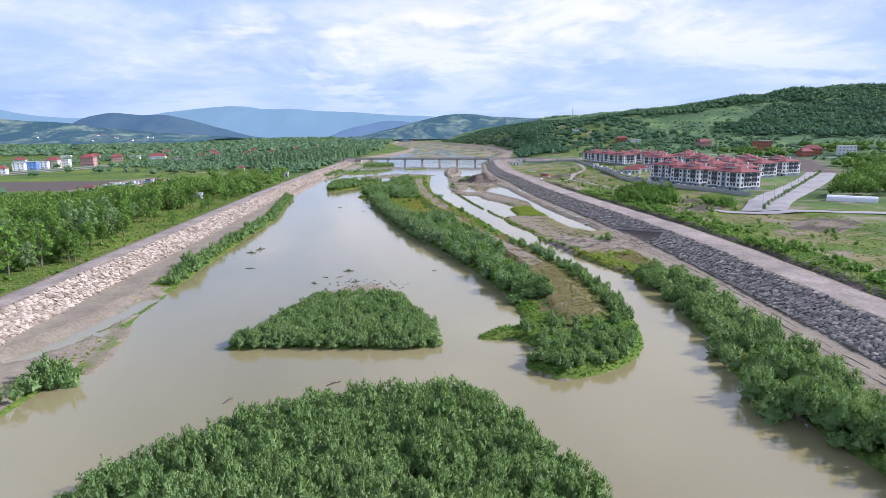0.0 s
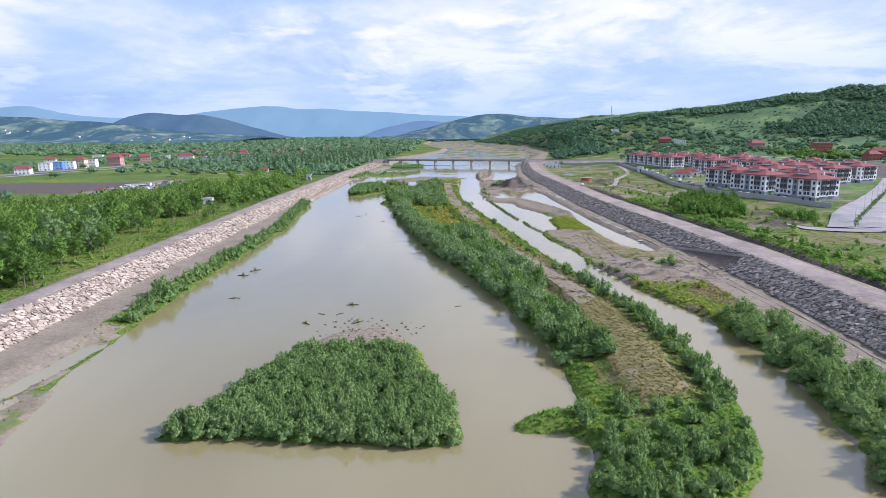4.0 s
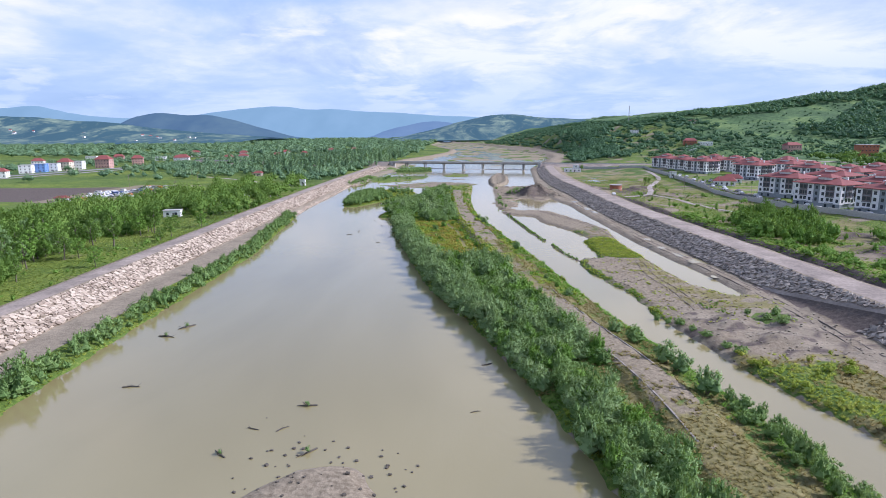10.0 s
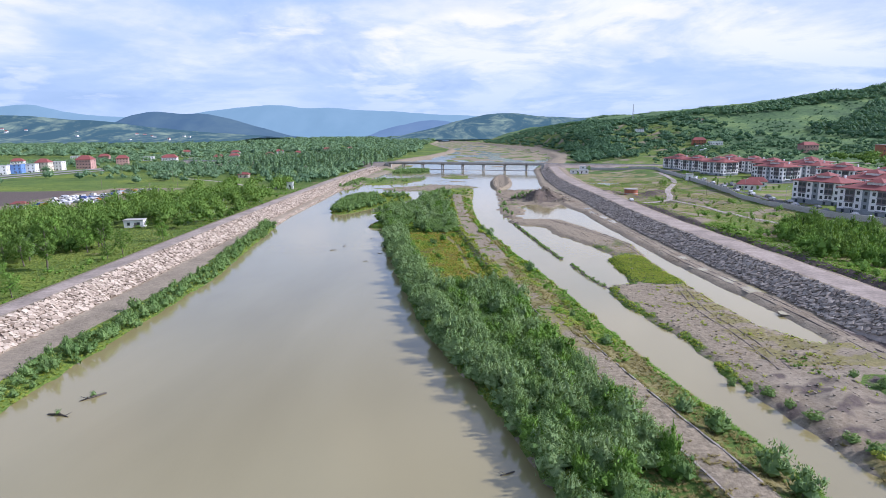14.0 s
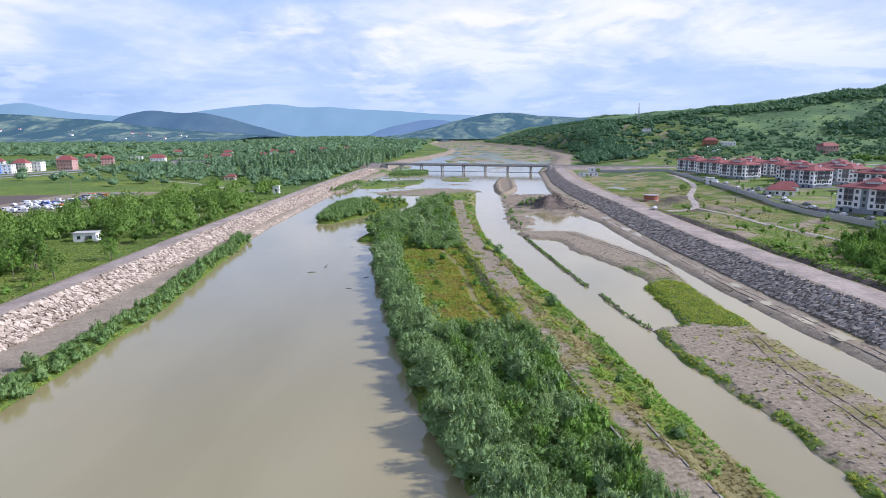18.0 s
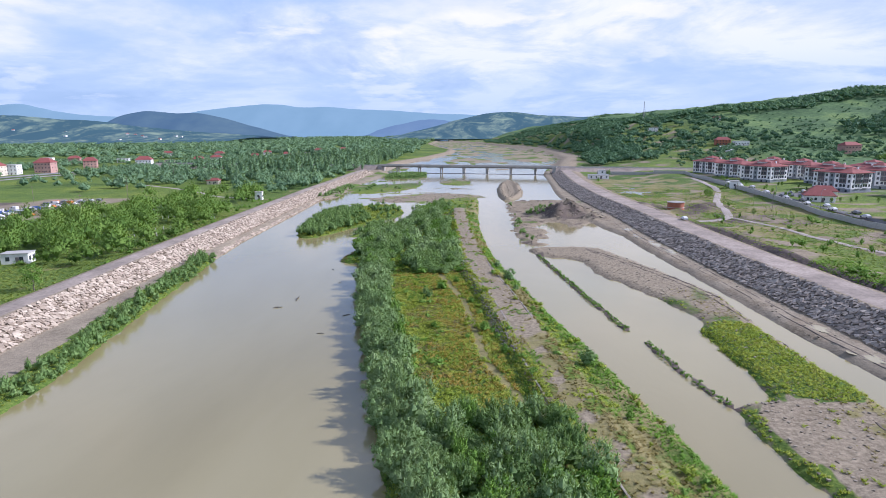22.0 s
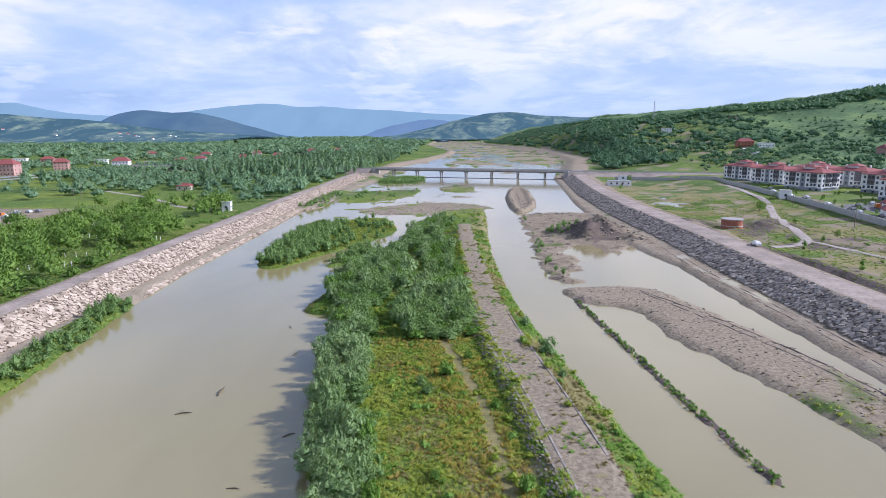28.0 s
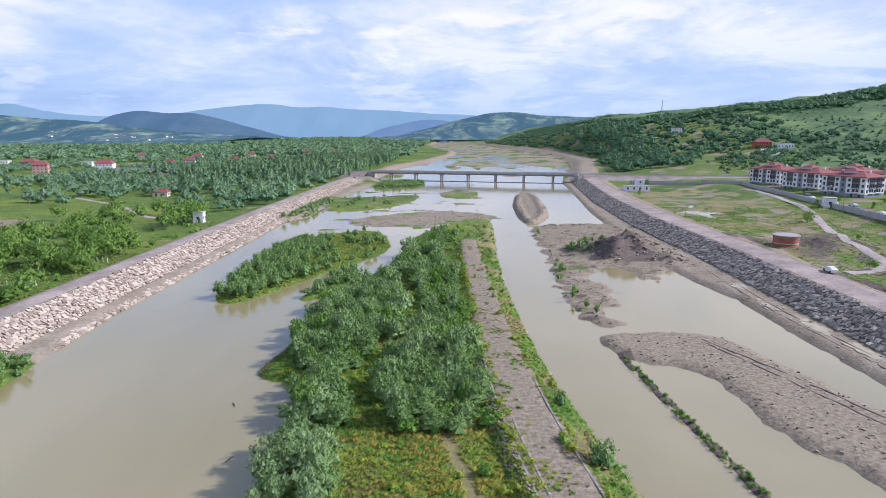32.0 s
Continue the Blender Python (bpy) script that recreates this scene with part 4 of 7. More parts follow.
# thickets on the islands
thicket("willow_thicket", "dense grey-green willow thicket covering a river island", fill(-46, 50, 22, 90, 1.75, lambda x, y: signed(x, y, ISLAND_A) > -0.3), 1.5, 3.3, M_WILLOW, var=0.4)
thicket("willow_thicket", "low dense willow thicket on a small river island", fill(-40, 102, 4, 146, 1.5, lambda x, y: (signed(x, y, ISLAND_B) > 0.0 + 2.5 * ss(115, 135, y) * ss(-14, -4, x)) & (y < 137)), 1.3, 2.6, M_WILLOW)


def left_edge_c(y):
    return np.interp(y, [115, 139, 165, 186, 206, 232, 262, 298, 323, 346, 362, 383, 411, 423, 435, 456, 499, 527], [21, 20, 14.5, 9, 3, -6, -13, -20, -25, -28, -31, -36, -35, -29, -23, -23, -15, -9])


def keep_c(x, y):
    e = x - left_edge_c(y)
    r = np.interp(y, ROAD_C[:, 1], ROAD_C[:, 0]) - x
    k = np.where((y > 130) & (y < 262) & (r > 4.0) & (e > 0.3), 0.95, 0.0)
    k = np.where((y > 112) & (y < 180) & (e > 9), 0.0, k)
    k = np.where((y > 262) & (y < 345) & (e > 0.2) & (e < 7.5), 0.9, k)
    k = np.where((y >= 346) & (y < 437) & (e > 0.5) & (r > 5.0), np.where((np.abs(x + 16.5 + 2.5 * np.sin(y / 11)) < 2.4) | (wob(x, y, 13, 80) > 0.75), 0.03, 0.8), k)
    k = np.where((y >= 437) & (y < 500) & (e > 0.5) & (e < 12), 0.45, k)
    return k * (signed(x, y, ISLAND_C) > 0.3)


pc = fill(-42, 110, 40, 505, 2.3, keep_c)
edge_trees = (pc[1] > 195) & (pc[1] < 350) & (pc[0] - left_edge_c(pc[1]) < 6)
inner = ~edge_trees
pick3 = rng.uniform(0, 1, len(pc[0])) + 0.35 * wob(pc[0], pc[1], 16, 84)
thicket("willow_thicket", "tall grey-green willow thicket along the long river island", (pc[0][inner & (pick3 < 0.6)], pc[1][inner & (pick3 < 0.6)]), 2.0, 3.5, M_WILLOW, SHRUBS_BIG, var=0.45)
thicket("silvery_willows", "silvery willows within the island thicket", (pc[0][inner & (pick3 >= 0.6) & (pick3 < 0.82)], pc[1][inner & (pick3 >= 0.6) & (pick3 < 0.82)]), 2.3, 4.8, M_SILVER, SHRUBS_BIG, var=0.4)
thicket("alder_thicket", "bright green saplings within the island thicket", (pc[0][inner & (pick3 >= 0.82)], pc[1][inner & (pick3 >= 0.82)]), 1.9, 3.6, M_GREEN, var=0.45)
thicket("silvery_willows", "silvery willows along the water's edge of the long island", (pc[0][edge_trees], pc[1][edge_trees]), 2.2, 4.2, M_SILVER, SHRUBS_BIG, var=0.45)
thicket("willow_thicket", "green willow scrub on the tip of the long island", fill(10, 86, 46, 114, 1.7, lambda x, y: (signed(x, y, ISLAND_C) > 1) * np.where(y < 103, 0.8, 0.25)), 1.1, 2.4, M_WILLOW)
thicket("willow_bushes", "row of grey-green bushes along the side channel", fill(20, 112, 50, 168, 2.3, lambda x, y: (signed(x, y, ISLAND_C) > 0.2) & (signed(x, y, ISLAND_C) < 4.8) & (x > 34)), 1.2, 2.8, M_WILLOW, var=0.45)


def keep_d(x, y):
    vv, e = x - RX(y), x - SR(y)
    return np.where((e > -0.3) & (vv < -17.5) & (y < 150 + 6 * wob(x, y, 20, 83)), 0.75, 0.0)


pd = fill(44, 40, 74, 214, 2.2, keep_d)
thicket("bank_willows", "dense willows along the east bank below the track", pd, 1.9, 3.5, M_WILLOW, SHRUBS_BIG, var=0.45)
thicket("yellow_scrub", "low yellow-green scrub along the side channel's bank", fill(42, 145, 72, 208, 1.7, lambda x, y: (x - SR(y) > 0) * (x - RX(y) < -18) * np.where(x - SR(y) < 2.5, 0.6, np.where(wob(x, y, 10, 57) > 0.3, 0.5, 0.05)) * ss(190, 180, y)), 0.9, 1.1, M_GRASS, SHRUBS_LOW, var=0.5)
thicket("bank_scrub", "green scrub on the dug earth beside the side channel", (np.array([43.5, 45, 46.5, 47.5, 48.5, 50, 51, 65, 68, 66.5, 63]), np.array([208, 205.5, 203, 199, 195, 189.5, 186.5, 205, 207.5, 201.5, 209])), 1.3, 2.0, M_WILLOW, var=0.4)
thicket("bank_willows", "low green willows fringing the west bank", fill(-90, 40, -55, 372, 1.7, lambda x, y: ((SL(y) - x > 0) & (SL(y) - x < 4.6)) * np.where(y < 86, 0.4, np.where(y < 152, 0.0, np.where(y < 210, 0.7, 0.85)))), 1.15, 2.5, M_WILLOW, SHRUBS_LOW, var=0.5)
thicket("bank_willows", "big round willow bushes on the west bank", (np.array([-59.5, -57.5, -61.5, -60, -62, -67, -68, -66.5, -69, -68]), np.array([90, 91, 91.5, 94, 88.5, 163, 167, 170, 173, 178])), 2.3, 4.6, M_WILLOW)
thicket("bank_willows", "big round willow bushes leaning over the east bank", (np.array([47.5, 50, 48.5, 51.5, 53, 56, 55]), np.array([73, 76, 79, 72, 67, 62, 84])), 3.4, 6.6, M_WILLOW, SHRUBS_BIG, var=0.2)
thicket("islet_willows", "willow scrub on a grassy river islet", fill(-70, 408, -28, 515, 2.2, lambda x, y: (signed(x, y, ISLET) > 0.4) * np.where((x < -50) & (y < 490) & (x - y * 0.0 < -47 + (y - 440) * 0.25), 0.9, np.where(y < 440, 0.75, 0.12))), 1.6, 3.6, M_WILLOW, SHRUBS_LOW)
thicket("islet_willows", "willow scrub on a tiny islet", fill(-44, 410, -30, 444, 2.0, lambda x, y: (signed(x, y, ISLET_S) > 0.3) * 0.8), 1.3, 3.0, M_WILLOW, SHRUBS_LOW)
thicket("green_scrub", "bright green weeds along the inner bar and dykes", fill(20, 200, 60, 400, 0.7, lambda x, y: ((line_dist(x, y, STICK_1) < 0.6) | (line_dist(x, y, STICK_2) < 0.6)) * 0.85 + ((signed(x, y, BAR_D) > 0) & (x < 47) & (y < 300)) * np.where(signed(x, y, BAR_D) < 1.2, 0.3 * (wob(x, y, 14, 56) > -0.1), 0.0) + (((x - 60) ** 2 + (y - 214) ** 2) < 22) * 0.3), 0.36, 0.55, M_GREEN, SHRUBS_LOW, var=0.6)
thicket("green_scrub", "green scrub on the bank beside the spoil heap", fill(20, 398, 66, 530, 2.0, lambda x, y: ((signed(x, y, BANK_E) > 0) & (signed(x, y, BANK_E) < 3) & (x < 28)) * 0.35 * (wob(x, y, 18, 64) > -0.1) + (((x - 38) ** 2 + (y - 468) ** 2) < 40) * 0.8 + (((x - 62) ** 2 + (y - 556) ** 2) < 30) * 0.8), 1.1, 2.2, M_WILLOW, SHRUBS_LOW, var=0.5)
thicket("north_bank_willows", "willow scrub along the bars below the bridge", fill(-92, 540, -28, 765, 2.6, lambda x, y: ((x < SL(y)) & (x > LX(y) + 8) & (y < 620)) * 0.55 + ((signed(x, y, BAR_N3) > 1)) * 0.7 + (signed(x, y, BAR_N1) > 2) * 0.06), 1.5, 2.8, M_WILLOW, SHRUBS_LOW)
thicket("east_scrub", "bright green scrub beyond the east embankment road", fill(92, 60, 150, 430, 2.4, lambda x, y: (x - RX(y) > 15) * np.where((np.abs(x - RX(y) - 22) < 7) & (y < 330), 0.5, 0.06) * (wob(x, y, 25, 82) > -0.2)), 1.4, 2.2, M_GREEN, SHRUBS_LOW, var=0.5)
EAST_COPSE = smooth_line([(107, 316), (103, 280), (117, 272), (136, 300), (141, 330), (126, 344)], 3, True)
thicket("east_scrub", "large green bushes below the boundary wall", fill(100, 265, 150, 350, 2.6, lambda x, y: (signed(x, y, EAST_COPSE) + 2 * wob(x, y, 9, 44) > 0) * 0.8), 2.0, 4.4, M_GREEN, SHRUBS_LOW, var=0.5)
thicket("east_scrub", "dark green young trees within the tall bushes", fill(100, 265, 150, 350, 4.6, lambda x, y: (signed(x, y, EAST_COPSE) > 2) * 0.75), 2.4, 6.8, M_TREE, SHRUBS, var=0.35)
thicket("east_scrub", "green bushes beside the estate lane", fill(136, 262, 152, 292, 2.6, lambda x, y: (((x - 144) / 6) ** 2 + ((y - 276) / 11) ** 2 < 1) * 0.8), 1.8, 4.0, M_GREEN, SHRUBS_LOW, var=0.4)

# meadow grass
GRASS = []
for k in range(4):
    n = 20
    a = rng.uniform(0, 6.283, n)
    C = np.stack([0.35 * np.cos(a) * rng.uniform(0, 1, n), 0.35 * np.sin(a) * rng.uniform(0, 1, n), np.full(n, 0.22)], 1)
    GRASS.append(leaf_tris(C, np.stack([0.9 * np.cos(a), 0.9 * np.sin(a), np.ones(n)], 1), np.stack([0.45 * np.cos(a), 0.45 * np.sin(a), np.ones(n)], 1), 0.46, 0.075))


def tufts(name, label, pts, r, h, mat):
    X, Y = pts
    S = r * rng.uniform(0.6, 1.5, len(X))
    ob = new(name, scatter_mesh(name, GRASS, X, Y, ground_at(X, Y) - 0.03, S, h * rng.uniform(0.6, 1.4, len(X)), mat))
    return tagged(ob, label, "grass", kind="stuff")


gp = fill(-38, 88, 47, 470, 0.6, lambda x, y: (signed(x, y, ISLAND_C) > 0.2) * np.where(line_dist(x, y, ROAD_C) < ROAD_HALF(y), np.where((wob(x, y, 7, 67) > 0.3) | (y < 160 + 5 * wob(x, y, 9, 49)) | ((y > 216) & (y < 292) & (line_dist(x, y, ROAD_C) > 0.9 + 0.6 * wob(x, y, 9, 41))), 0.65, 0.03), 0.85) * np.where(line_dist(x, y, TRACK_C) < 0.9, 0.1, 1) * np.where(y > 400, 0.5, 1))
g_road = line_dist(gp[0], gp[1], ROAD_C)
g_east = gp[0] > np.interp(gp[1], ROAD_C[:, 1], ROAD_C[:, 0])
isdry = wob(gp[0], gp[1], 22, 70) + 0.5 * wob(gp[0], gp[1], 6, 72) + 0.9 * ((gp[1] < 215) & (g_road < 8)) + 0.3 * ((gp[1] > 215) & (g_road < 4)) + 0.35 * g_east - 0.8 * (g_east & (g_road > ROAD_HALF(gp[1]) + 3.6)) - 2.0 * (gp[1] < 113) - 1.2 * ((gp[1] < 150) & (g_road > 9)) > 0.3
isreed = ~isdry & ((gp[1] < 150) | (gp[1] > 347) | (wob(gp[0], gp[1], 13, 69) > 0.1) | (g_east & (g_road > ROAD_HALF(gp[1]) + 3.6)))
plain_g = ~isdry & ~isreed
tufts("meadow_grass", "lush green meadow grass on the long island", (gp[0][plain_g], gp[1][plain_g]), 1.0, 0.8, M_GRASS)
tufts("meadow_grass", "fresh bright green grass and reeds on the long island", (gp[0][isreed], gp[1][isreed]), 1.0, 0.85, M_REED)
tufts("dry_grass", "dry straw-coloured grass on the long island", (gp[0][isdry], gp[1][isdry]), 1.0, 0.7, M_DRY)
tufts("bank_grass", "green grass along the banks and bars", fill(-95, 40, 75, 400, 1.0, lambda x, y: ((SL(y) - x > 0) & (SL(y) - x < 6) & (y < 372)) * np.where(y < 150, 0.4, 0.9) + ((signed(x, y, BAR_D) > 0.2) & (y > 200) & (y < 325)) * np.where(signed(x, y, BAR_D) < 1.4, 0.5, 0.02) + (signed(x, y, ISLAND_B) > 0) * (y < 141 + 0.6 * (x + 12)) * 0.8), 1.0, 0.75, M_GRASS)
tufts("bar_grass", "lush green grass covering the middle of the inner bar", fill(36, 204, 66, 322, 0.55, lambda x, y: (signed(x, y, BAR_D) > 0.1) * np.where((y < 275) & (signed(x, y, BAR_D) < 1.8) & (x < 48) & (wob(x, y, 8, 39) > -0.1), 0.55, 0.0) + (signed(x, y, GREEN_D) + 1.2 * wob(x, y, 6, 66) > 0) * 0.9 + (signed(x, y, BAR_D) > 0.5) * (wob(x, y, 7, 68) > 0.55) * 0.5 * (y < 270)), 1.0, 0.9, M_GRASS)
tufts("dry_grass", "thin straw-coloured tufts on the inner bar's rough soil", fill(48, 212, 66, 330, 0.9, lambda x, y: (signed(x, y, BAR_D) > 0.5) * (wob(x, y, 6, 74) + 0.5 * ss(50, 55, x) > 0.25) * 0.6), 0.9, 0.5, M_DRY)
tufts("meadow_grass", "thick yellow-green grass in the island meadow", fill(-34, 255, 24, 440, 0.6, lambda x, y: (signed(x, y, ISLAND_C) > 0.5) * 0.75 * (line_dist(x, y, ROAD_C) > 2.2) * (line_dist(x, y, TRACK_C) > 0.7) * (x < np.interp(y, ROAD_C[:, 1], ROAD_C[:, 0])) * (wob(x, y, 15, 51) < 0.35)), 1.1, 0.9, M_GRASS)
tufts("islet_grass", "bright green grass on the back of the river islet", fill(-70, 408, -28, 515, 0.9, lambda x, y: (signed(x, y, ISLET) > 0.2) * 0.8), 1.3, 0.9, M_GRASS)
tufts("rusty_grass", "rusty seed heads of grass along the meadow's wheel track", fill(-22, 262, 12, 346, 0.6, lambda x, y: (signed(x, y, ISLAND_C) > 5) * (line_dist(x, y, TRACK_C) > 0.6) * (wob(x, y, 15, 51) + 0.4 * wob(x, y, 5, 65) + 0.9 * ss(12, 2, line_dist(x, y, TRACK_C)) > 0.55) * (line_dist(x, y, ROAD_C) > 6) * 0.7), 1.0, 1.1, M_RUST)
bp = fill(44, 140, 72, 212, 0.8, lambda x, y: (x - SR(y) > 0.3) * (x - RX(y) < -17.5) * ss(190, 179, y + 5 * wob(x, y, 16, 77)))
bdry = wob(bp[0], bp[1], 13, 79) > -0.1
tufts("bank_grass", "tall olive-green grass on the side channel's bank", (bp[0][~bdry], bp[1][~bdry]), 1.1, 1.0, M_GRASS)
tufts("dry_grass", "tall straw-coloured grass on the side channel's bank", (bp[0][bdry], bp[1][bdry]), 1.1, 1.0, M_DRY)
tufts("field_grass", "tall grass beside the west embankment", fill(-145, 60, -90, 460, 1.25, lambda x, y: (x < LX(y) - 8.5 + 1.5 * wob(x, y, 8, 58)) * 0.8), 1.3, 0.9, M_FIELD)
tufts("field_grass", "rough grass beyond the east embankment", fill(90, 60, 165, 560, 1.5, lambda x, y: (x > RX(y) + 13) * (wob(x, y, 22, 70) > -0.4) * 0.8), 1.4, 0.8, M_FIELD)


tufts("verge_grass", "bright green grass and weeds along the east road's brown bank", fill(88, 60, 135, 345, 0.9, lambda x, y: (x - RX(y) > 13.5 + 1.5 * wob(x, y, 9, 43)) * (x - RX(y) < 25 + 5 * wob(x, y, 25, 42)) * 0.85), 1.3, 1.0, M_REED)
thicket("meadow_weeds", "leafy green weeds and nettles in the island meadow", fill(-34, 110, 30, 520, 1.9, lambda x, y: (signed(x, y, ISLAND_C) > 0.5) * np.where(wob(x, y, 9, 96) + 0.4 * wob(x, y, 30, 97) > 0.55, 0.6, 0.03) * (line_dist(x, y, ROAD_C) > 2.5) * (line_dist(x, y, TRACK_C) > 1.6)), 0.9, 0.95, M_GREEN, SHRUBS_LOW, var=0.5)
thicket("yellow_weeds", "yellow-green tall weeds on the long island", fill(-34, 110, 46, 520, 2.1, lambda x, y: (signed(x, y, ISLAND_C) > 0.3) * ((y > 210) | (line_dist(x, y, ROAD_C) > 7)) * np.where(wob(x, y, 11, 98) > 0.25, 0.6, 0.06) * (line_dist(x, y, ROAD_C) > 2.2)), 0.85, 0.9, M_GRASS, SHRUBS_LOW, var=0.5)


# ---------------------------------------------------------------- trees
def tree_proto(height, slim, n, lobes):
    """Meshes of a tree's trunk with limbs and of its crown."""
    bm = bmesh.new()
    tube(bm, (0, 0, -0.3), (0.04 * height, 0.02 * height, height * 0.45), height * 0.022, height * 0.013, 7)
    tube(bm, (0.04 * height, 0.02 * height, height * 0.45), (0.0, 0.03 * height, height * 0.85), height * 0.013, height * 0.004, 6)
    for k in range(5):
        a = rng.uniform(0, 6.283)
        h = height * rng.uniform(0.28, 0.6)
        q = height * slim * 0.5
        tube(bm, (0.03 * height, 0.015 * height, h), (q * math.cos(a), q * math.sin(a), h + height * 0.2), height * 0.009, height * 0.003, 5)
    t = bpy.data.meshes.new("trunk")
    bm.to_mesh(t)
    bm.free()
    t.materials.append(M_BARK)
    L = tree_lobes(slim, lobes)
    P = np.concatenate([crown_cloud(n * 4, L, 0.05, 0.3, 0.5), core(L[::3], 0.34)]) * np.array([height] * 3 + [1] * 3)
    return t, P


TREES = [tree_proto(8.0, 0.42, 460, 24), tree_proto(7.0, 0.5, 460, 24), tree_proto(9.5, 0.32, 460, 24), tree_proto(6.0, 0.58, 420, 22)]
CROWNS = [[mesh_np("crown", P, np.arange(len(P)).reshape(-1, 3), m) for m in (M_TREE, M_GREEN, M_SILVER)] for t, P in TREES]


def tree(x, y, kind, tone, size, label):
    e = new("tree")
    e.empty_display_size = 0.5
    e.matrix_basis = pose(x, y, gz(x, y) - 0.05, 0, 0, rng.uniform(0, 360)) @ Matrix.Scale(size, 4)
    part("trunk", TREES[kind][0], e)
    part("crown", CROWNS[kind][tone], e)
    return tagged(e, label, "tree", group="trees behind the west embankment")


TREE_LABEL = ("dark green broadleaf tree in the field", "bright green young tree in the field", "silvery grey willow tree in the field")
wood = fill(-330, 60, -100, 560, 5.4, lambda x, y: (x < LX(y) - 14) * np.where(
    y < 330, np.where(x < LX(y) - np.where(y < 235, 23, 32) - 8 * wob(x, y, 45, 85), np.where(wob(x, y, 34, 45) > 0.35, 0.25, 0.85), 0.1), np.where((x > -188) & (wob(x, y, 30, 53) > 0.0) & (y < 480), 0.5, np.where((x > -165) & (wob(x, y, 50, 53) > 0.1), 0.4, 0.06))) * np.where((x > -420) & (x < -190) & (y > 395), 0.03, 1) * (((x + 122) / 16) ** 2 + ((y - 336) / 18) ** 2 > 1) * ((x > -215) | (y < 380)) * (((x + 111) / 10) ** 2 + ((y - 503) / 30) ** 2 > 1))
extra = fill(-200, 318, -124, 398, 5.2, lambda x, y: 0.7 * (wob(x, y, 26, 38) > -0.35) * (((x + 131) / 13) ** 2 + ((y - 350) / 19) ** 2 > 1) * (x < LX(y) - 30))
wood = (np.concatenate([wood[0], extra[0]]), np.concatenate([wood[1], extra[1]]))
near_t = np.argsort(np.hypot(wood[0] + 95, (wood[1] - 200) * 0.45))
for i in near_t[:290]:
    k = rng.randint(0, 4)
    tone = int(rng.choice(3, p=(0.5, 0.36, 0.14)))
    tree(wood[0][i], wood[1][i], k, tone, rng.uniform(0.85, 1.5), TREE_LABEL[tone])
thicket("woodland_undergrowth", "dense dark undergrowth and saplings below the field trees", fill(-230, 60, -100, 340, 4.8, lambda x, y: (x < LX(y) - np.where(y < 235, 26, 36) - 8 * wob(x, y, 45, 85)) * np.where(wob(x, y, 34, 45) > 0.35, 0.2, 0.75) * (((x + 122) / 16) ** 2 + ((y - 334) / 16) ** 2 > 1)), 2.7, 5.2, M_TREE, SHRUBS_LOW, var=0.5, category="undergrowth")
thicket("field_bushes", "scattered green bushes in the rough western field", fill(-170, 330, -102, 540, 4.5, lambda x, y: (x < LX(y) - 14) * np.where(wob(x, y, 40, 52) > 0.25, 0.4, 0.05) * (((x + 111) / 10) ** 2 + ((y - 503) / 30) ** 2 > 1) * (((x + 122) / 16) ** 2 + ((y - 336) / 18) ** 2 > 1)), 1.8, 3.2, M_TREE, SHRUBS_LOW, var=0.5)
thicket("field_bushes", "low bushes along the foot of the west embankment", fill(-122, 60, -95, 540, 3.2, lambda x, y: (x < LX(y) - 11) * (x > LX(y) - 24) * np.where(wob(x, y, 26, 50) > 0.15, 0.45, 0.05) * (((x + 116) / 14) ** 2 + ((y - 336) / 20) ** 2 > 1)), 1.1, 1.8, M_GREEN, SHRUBS_LOW, var=0.5)
rest = near_t[290:]
X, Y = wood[0][rest], wood[1][rest]
S = rng.uniform(6, 9, len(X))
ob = new("woodland", scatter_mesh("woodland", CLUMPS, X, Y, ground_at(X, Y), S, S * 1.1, M_TREE))
tagged(ob, "broadleaf woodland behind the west embankment", "woodland", kind="stuff")


def woods(name, label, pts, s0, s1, tall, mat, protos=FAR_CLUMPS):
    X, Y = pts
    S = rng.uniform(s0, s1, len(X))
    ob = new(name, scatter_mesh(name, protos, X, Y, ground_at(X, Y) - 0.3, S, S * tall, mat))
    return tagged(ob, label, "woodland", kind="stuff")


woods("far_woodland", "mixed woodland and hedges on the valley plain", fill(-560, 560, -96, 1150, 9.5, lambda x, y: np.where(wob(x, y, 120, 86) + 0.5 * ss(-300, -110, x) + 0.5 * ss(650, 900, y) > 0.15, 0.75, 0.07) * (x < LX(y) - 14) * np.where((x < -360) & (np.abs(x + 420) < 45) & (y < 1100), 0.06, 1) * np.where((y < 640) & (x < -150), 0.3, 1)), 6, 10, 1.0, M_WOODS_HAZED)
woods("far_woodland", "distant woodland of the valley plain", fill(-2600, 1150, -60, 3300, 36, lambda x, y: 0.75 * (x < LX(y) - 20) * (wob(x, y, 400, 87) > -0.55)), 18, 32, 0.55, M_WOODS_HAZED)
woods("poplar_belt", "tall poplars beside the bridge approach", fill(-330, 640, -85, 1150, 7.0, lambda x, y: np.where((x > -260 + (y - 700) * 0.2) & (y > 780), 0.55, np.where(x > -200, 0.1, 0.03)) * (x < LX(y) - 10)), 11, 16, 1.0, M_WOODS_HAZED, POPLARS)
woods("plain_hedges", "hedges and single trees on the western fields", fill(-700, 200, -210, 900, 13, lambda x, y: np.where(wob(x, y, 150, 88) > 0.35, 0.3, 0.03) * ~((y > 395) & (y < 560) & (x > -330)) * np.where(np.abs(x + 420) < 40, 0.1, 1)), 5, 9, 0.9, M_WOODS_HAZED)
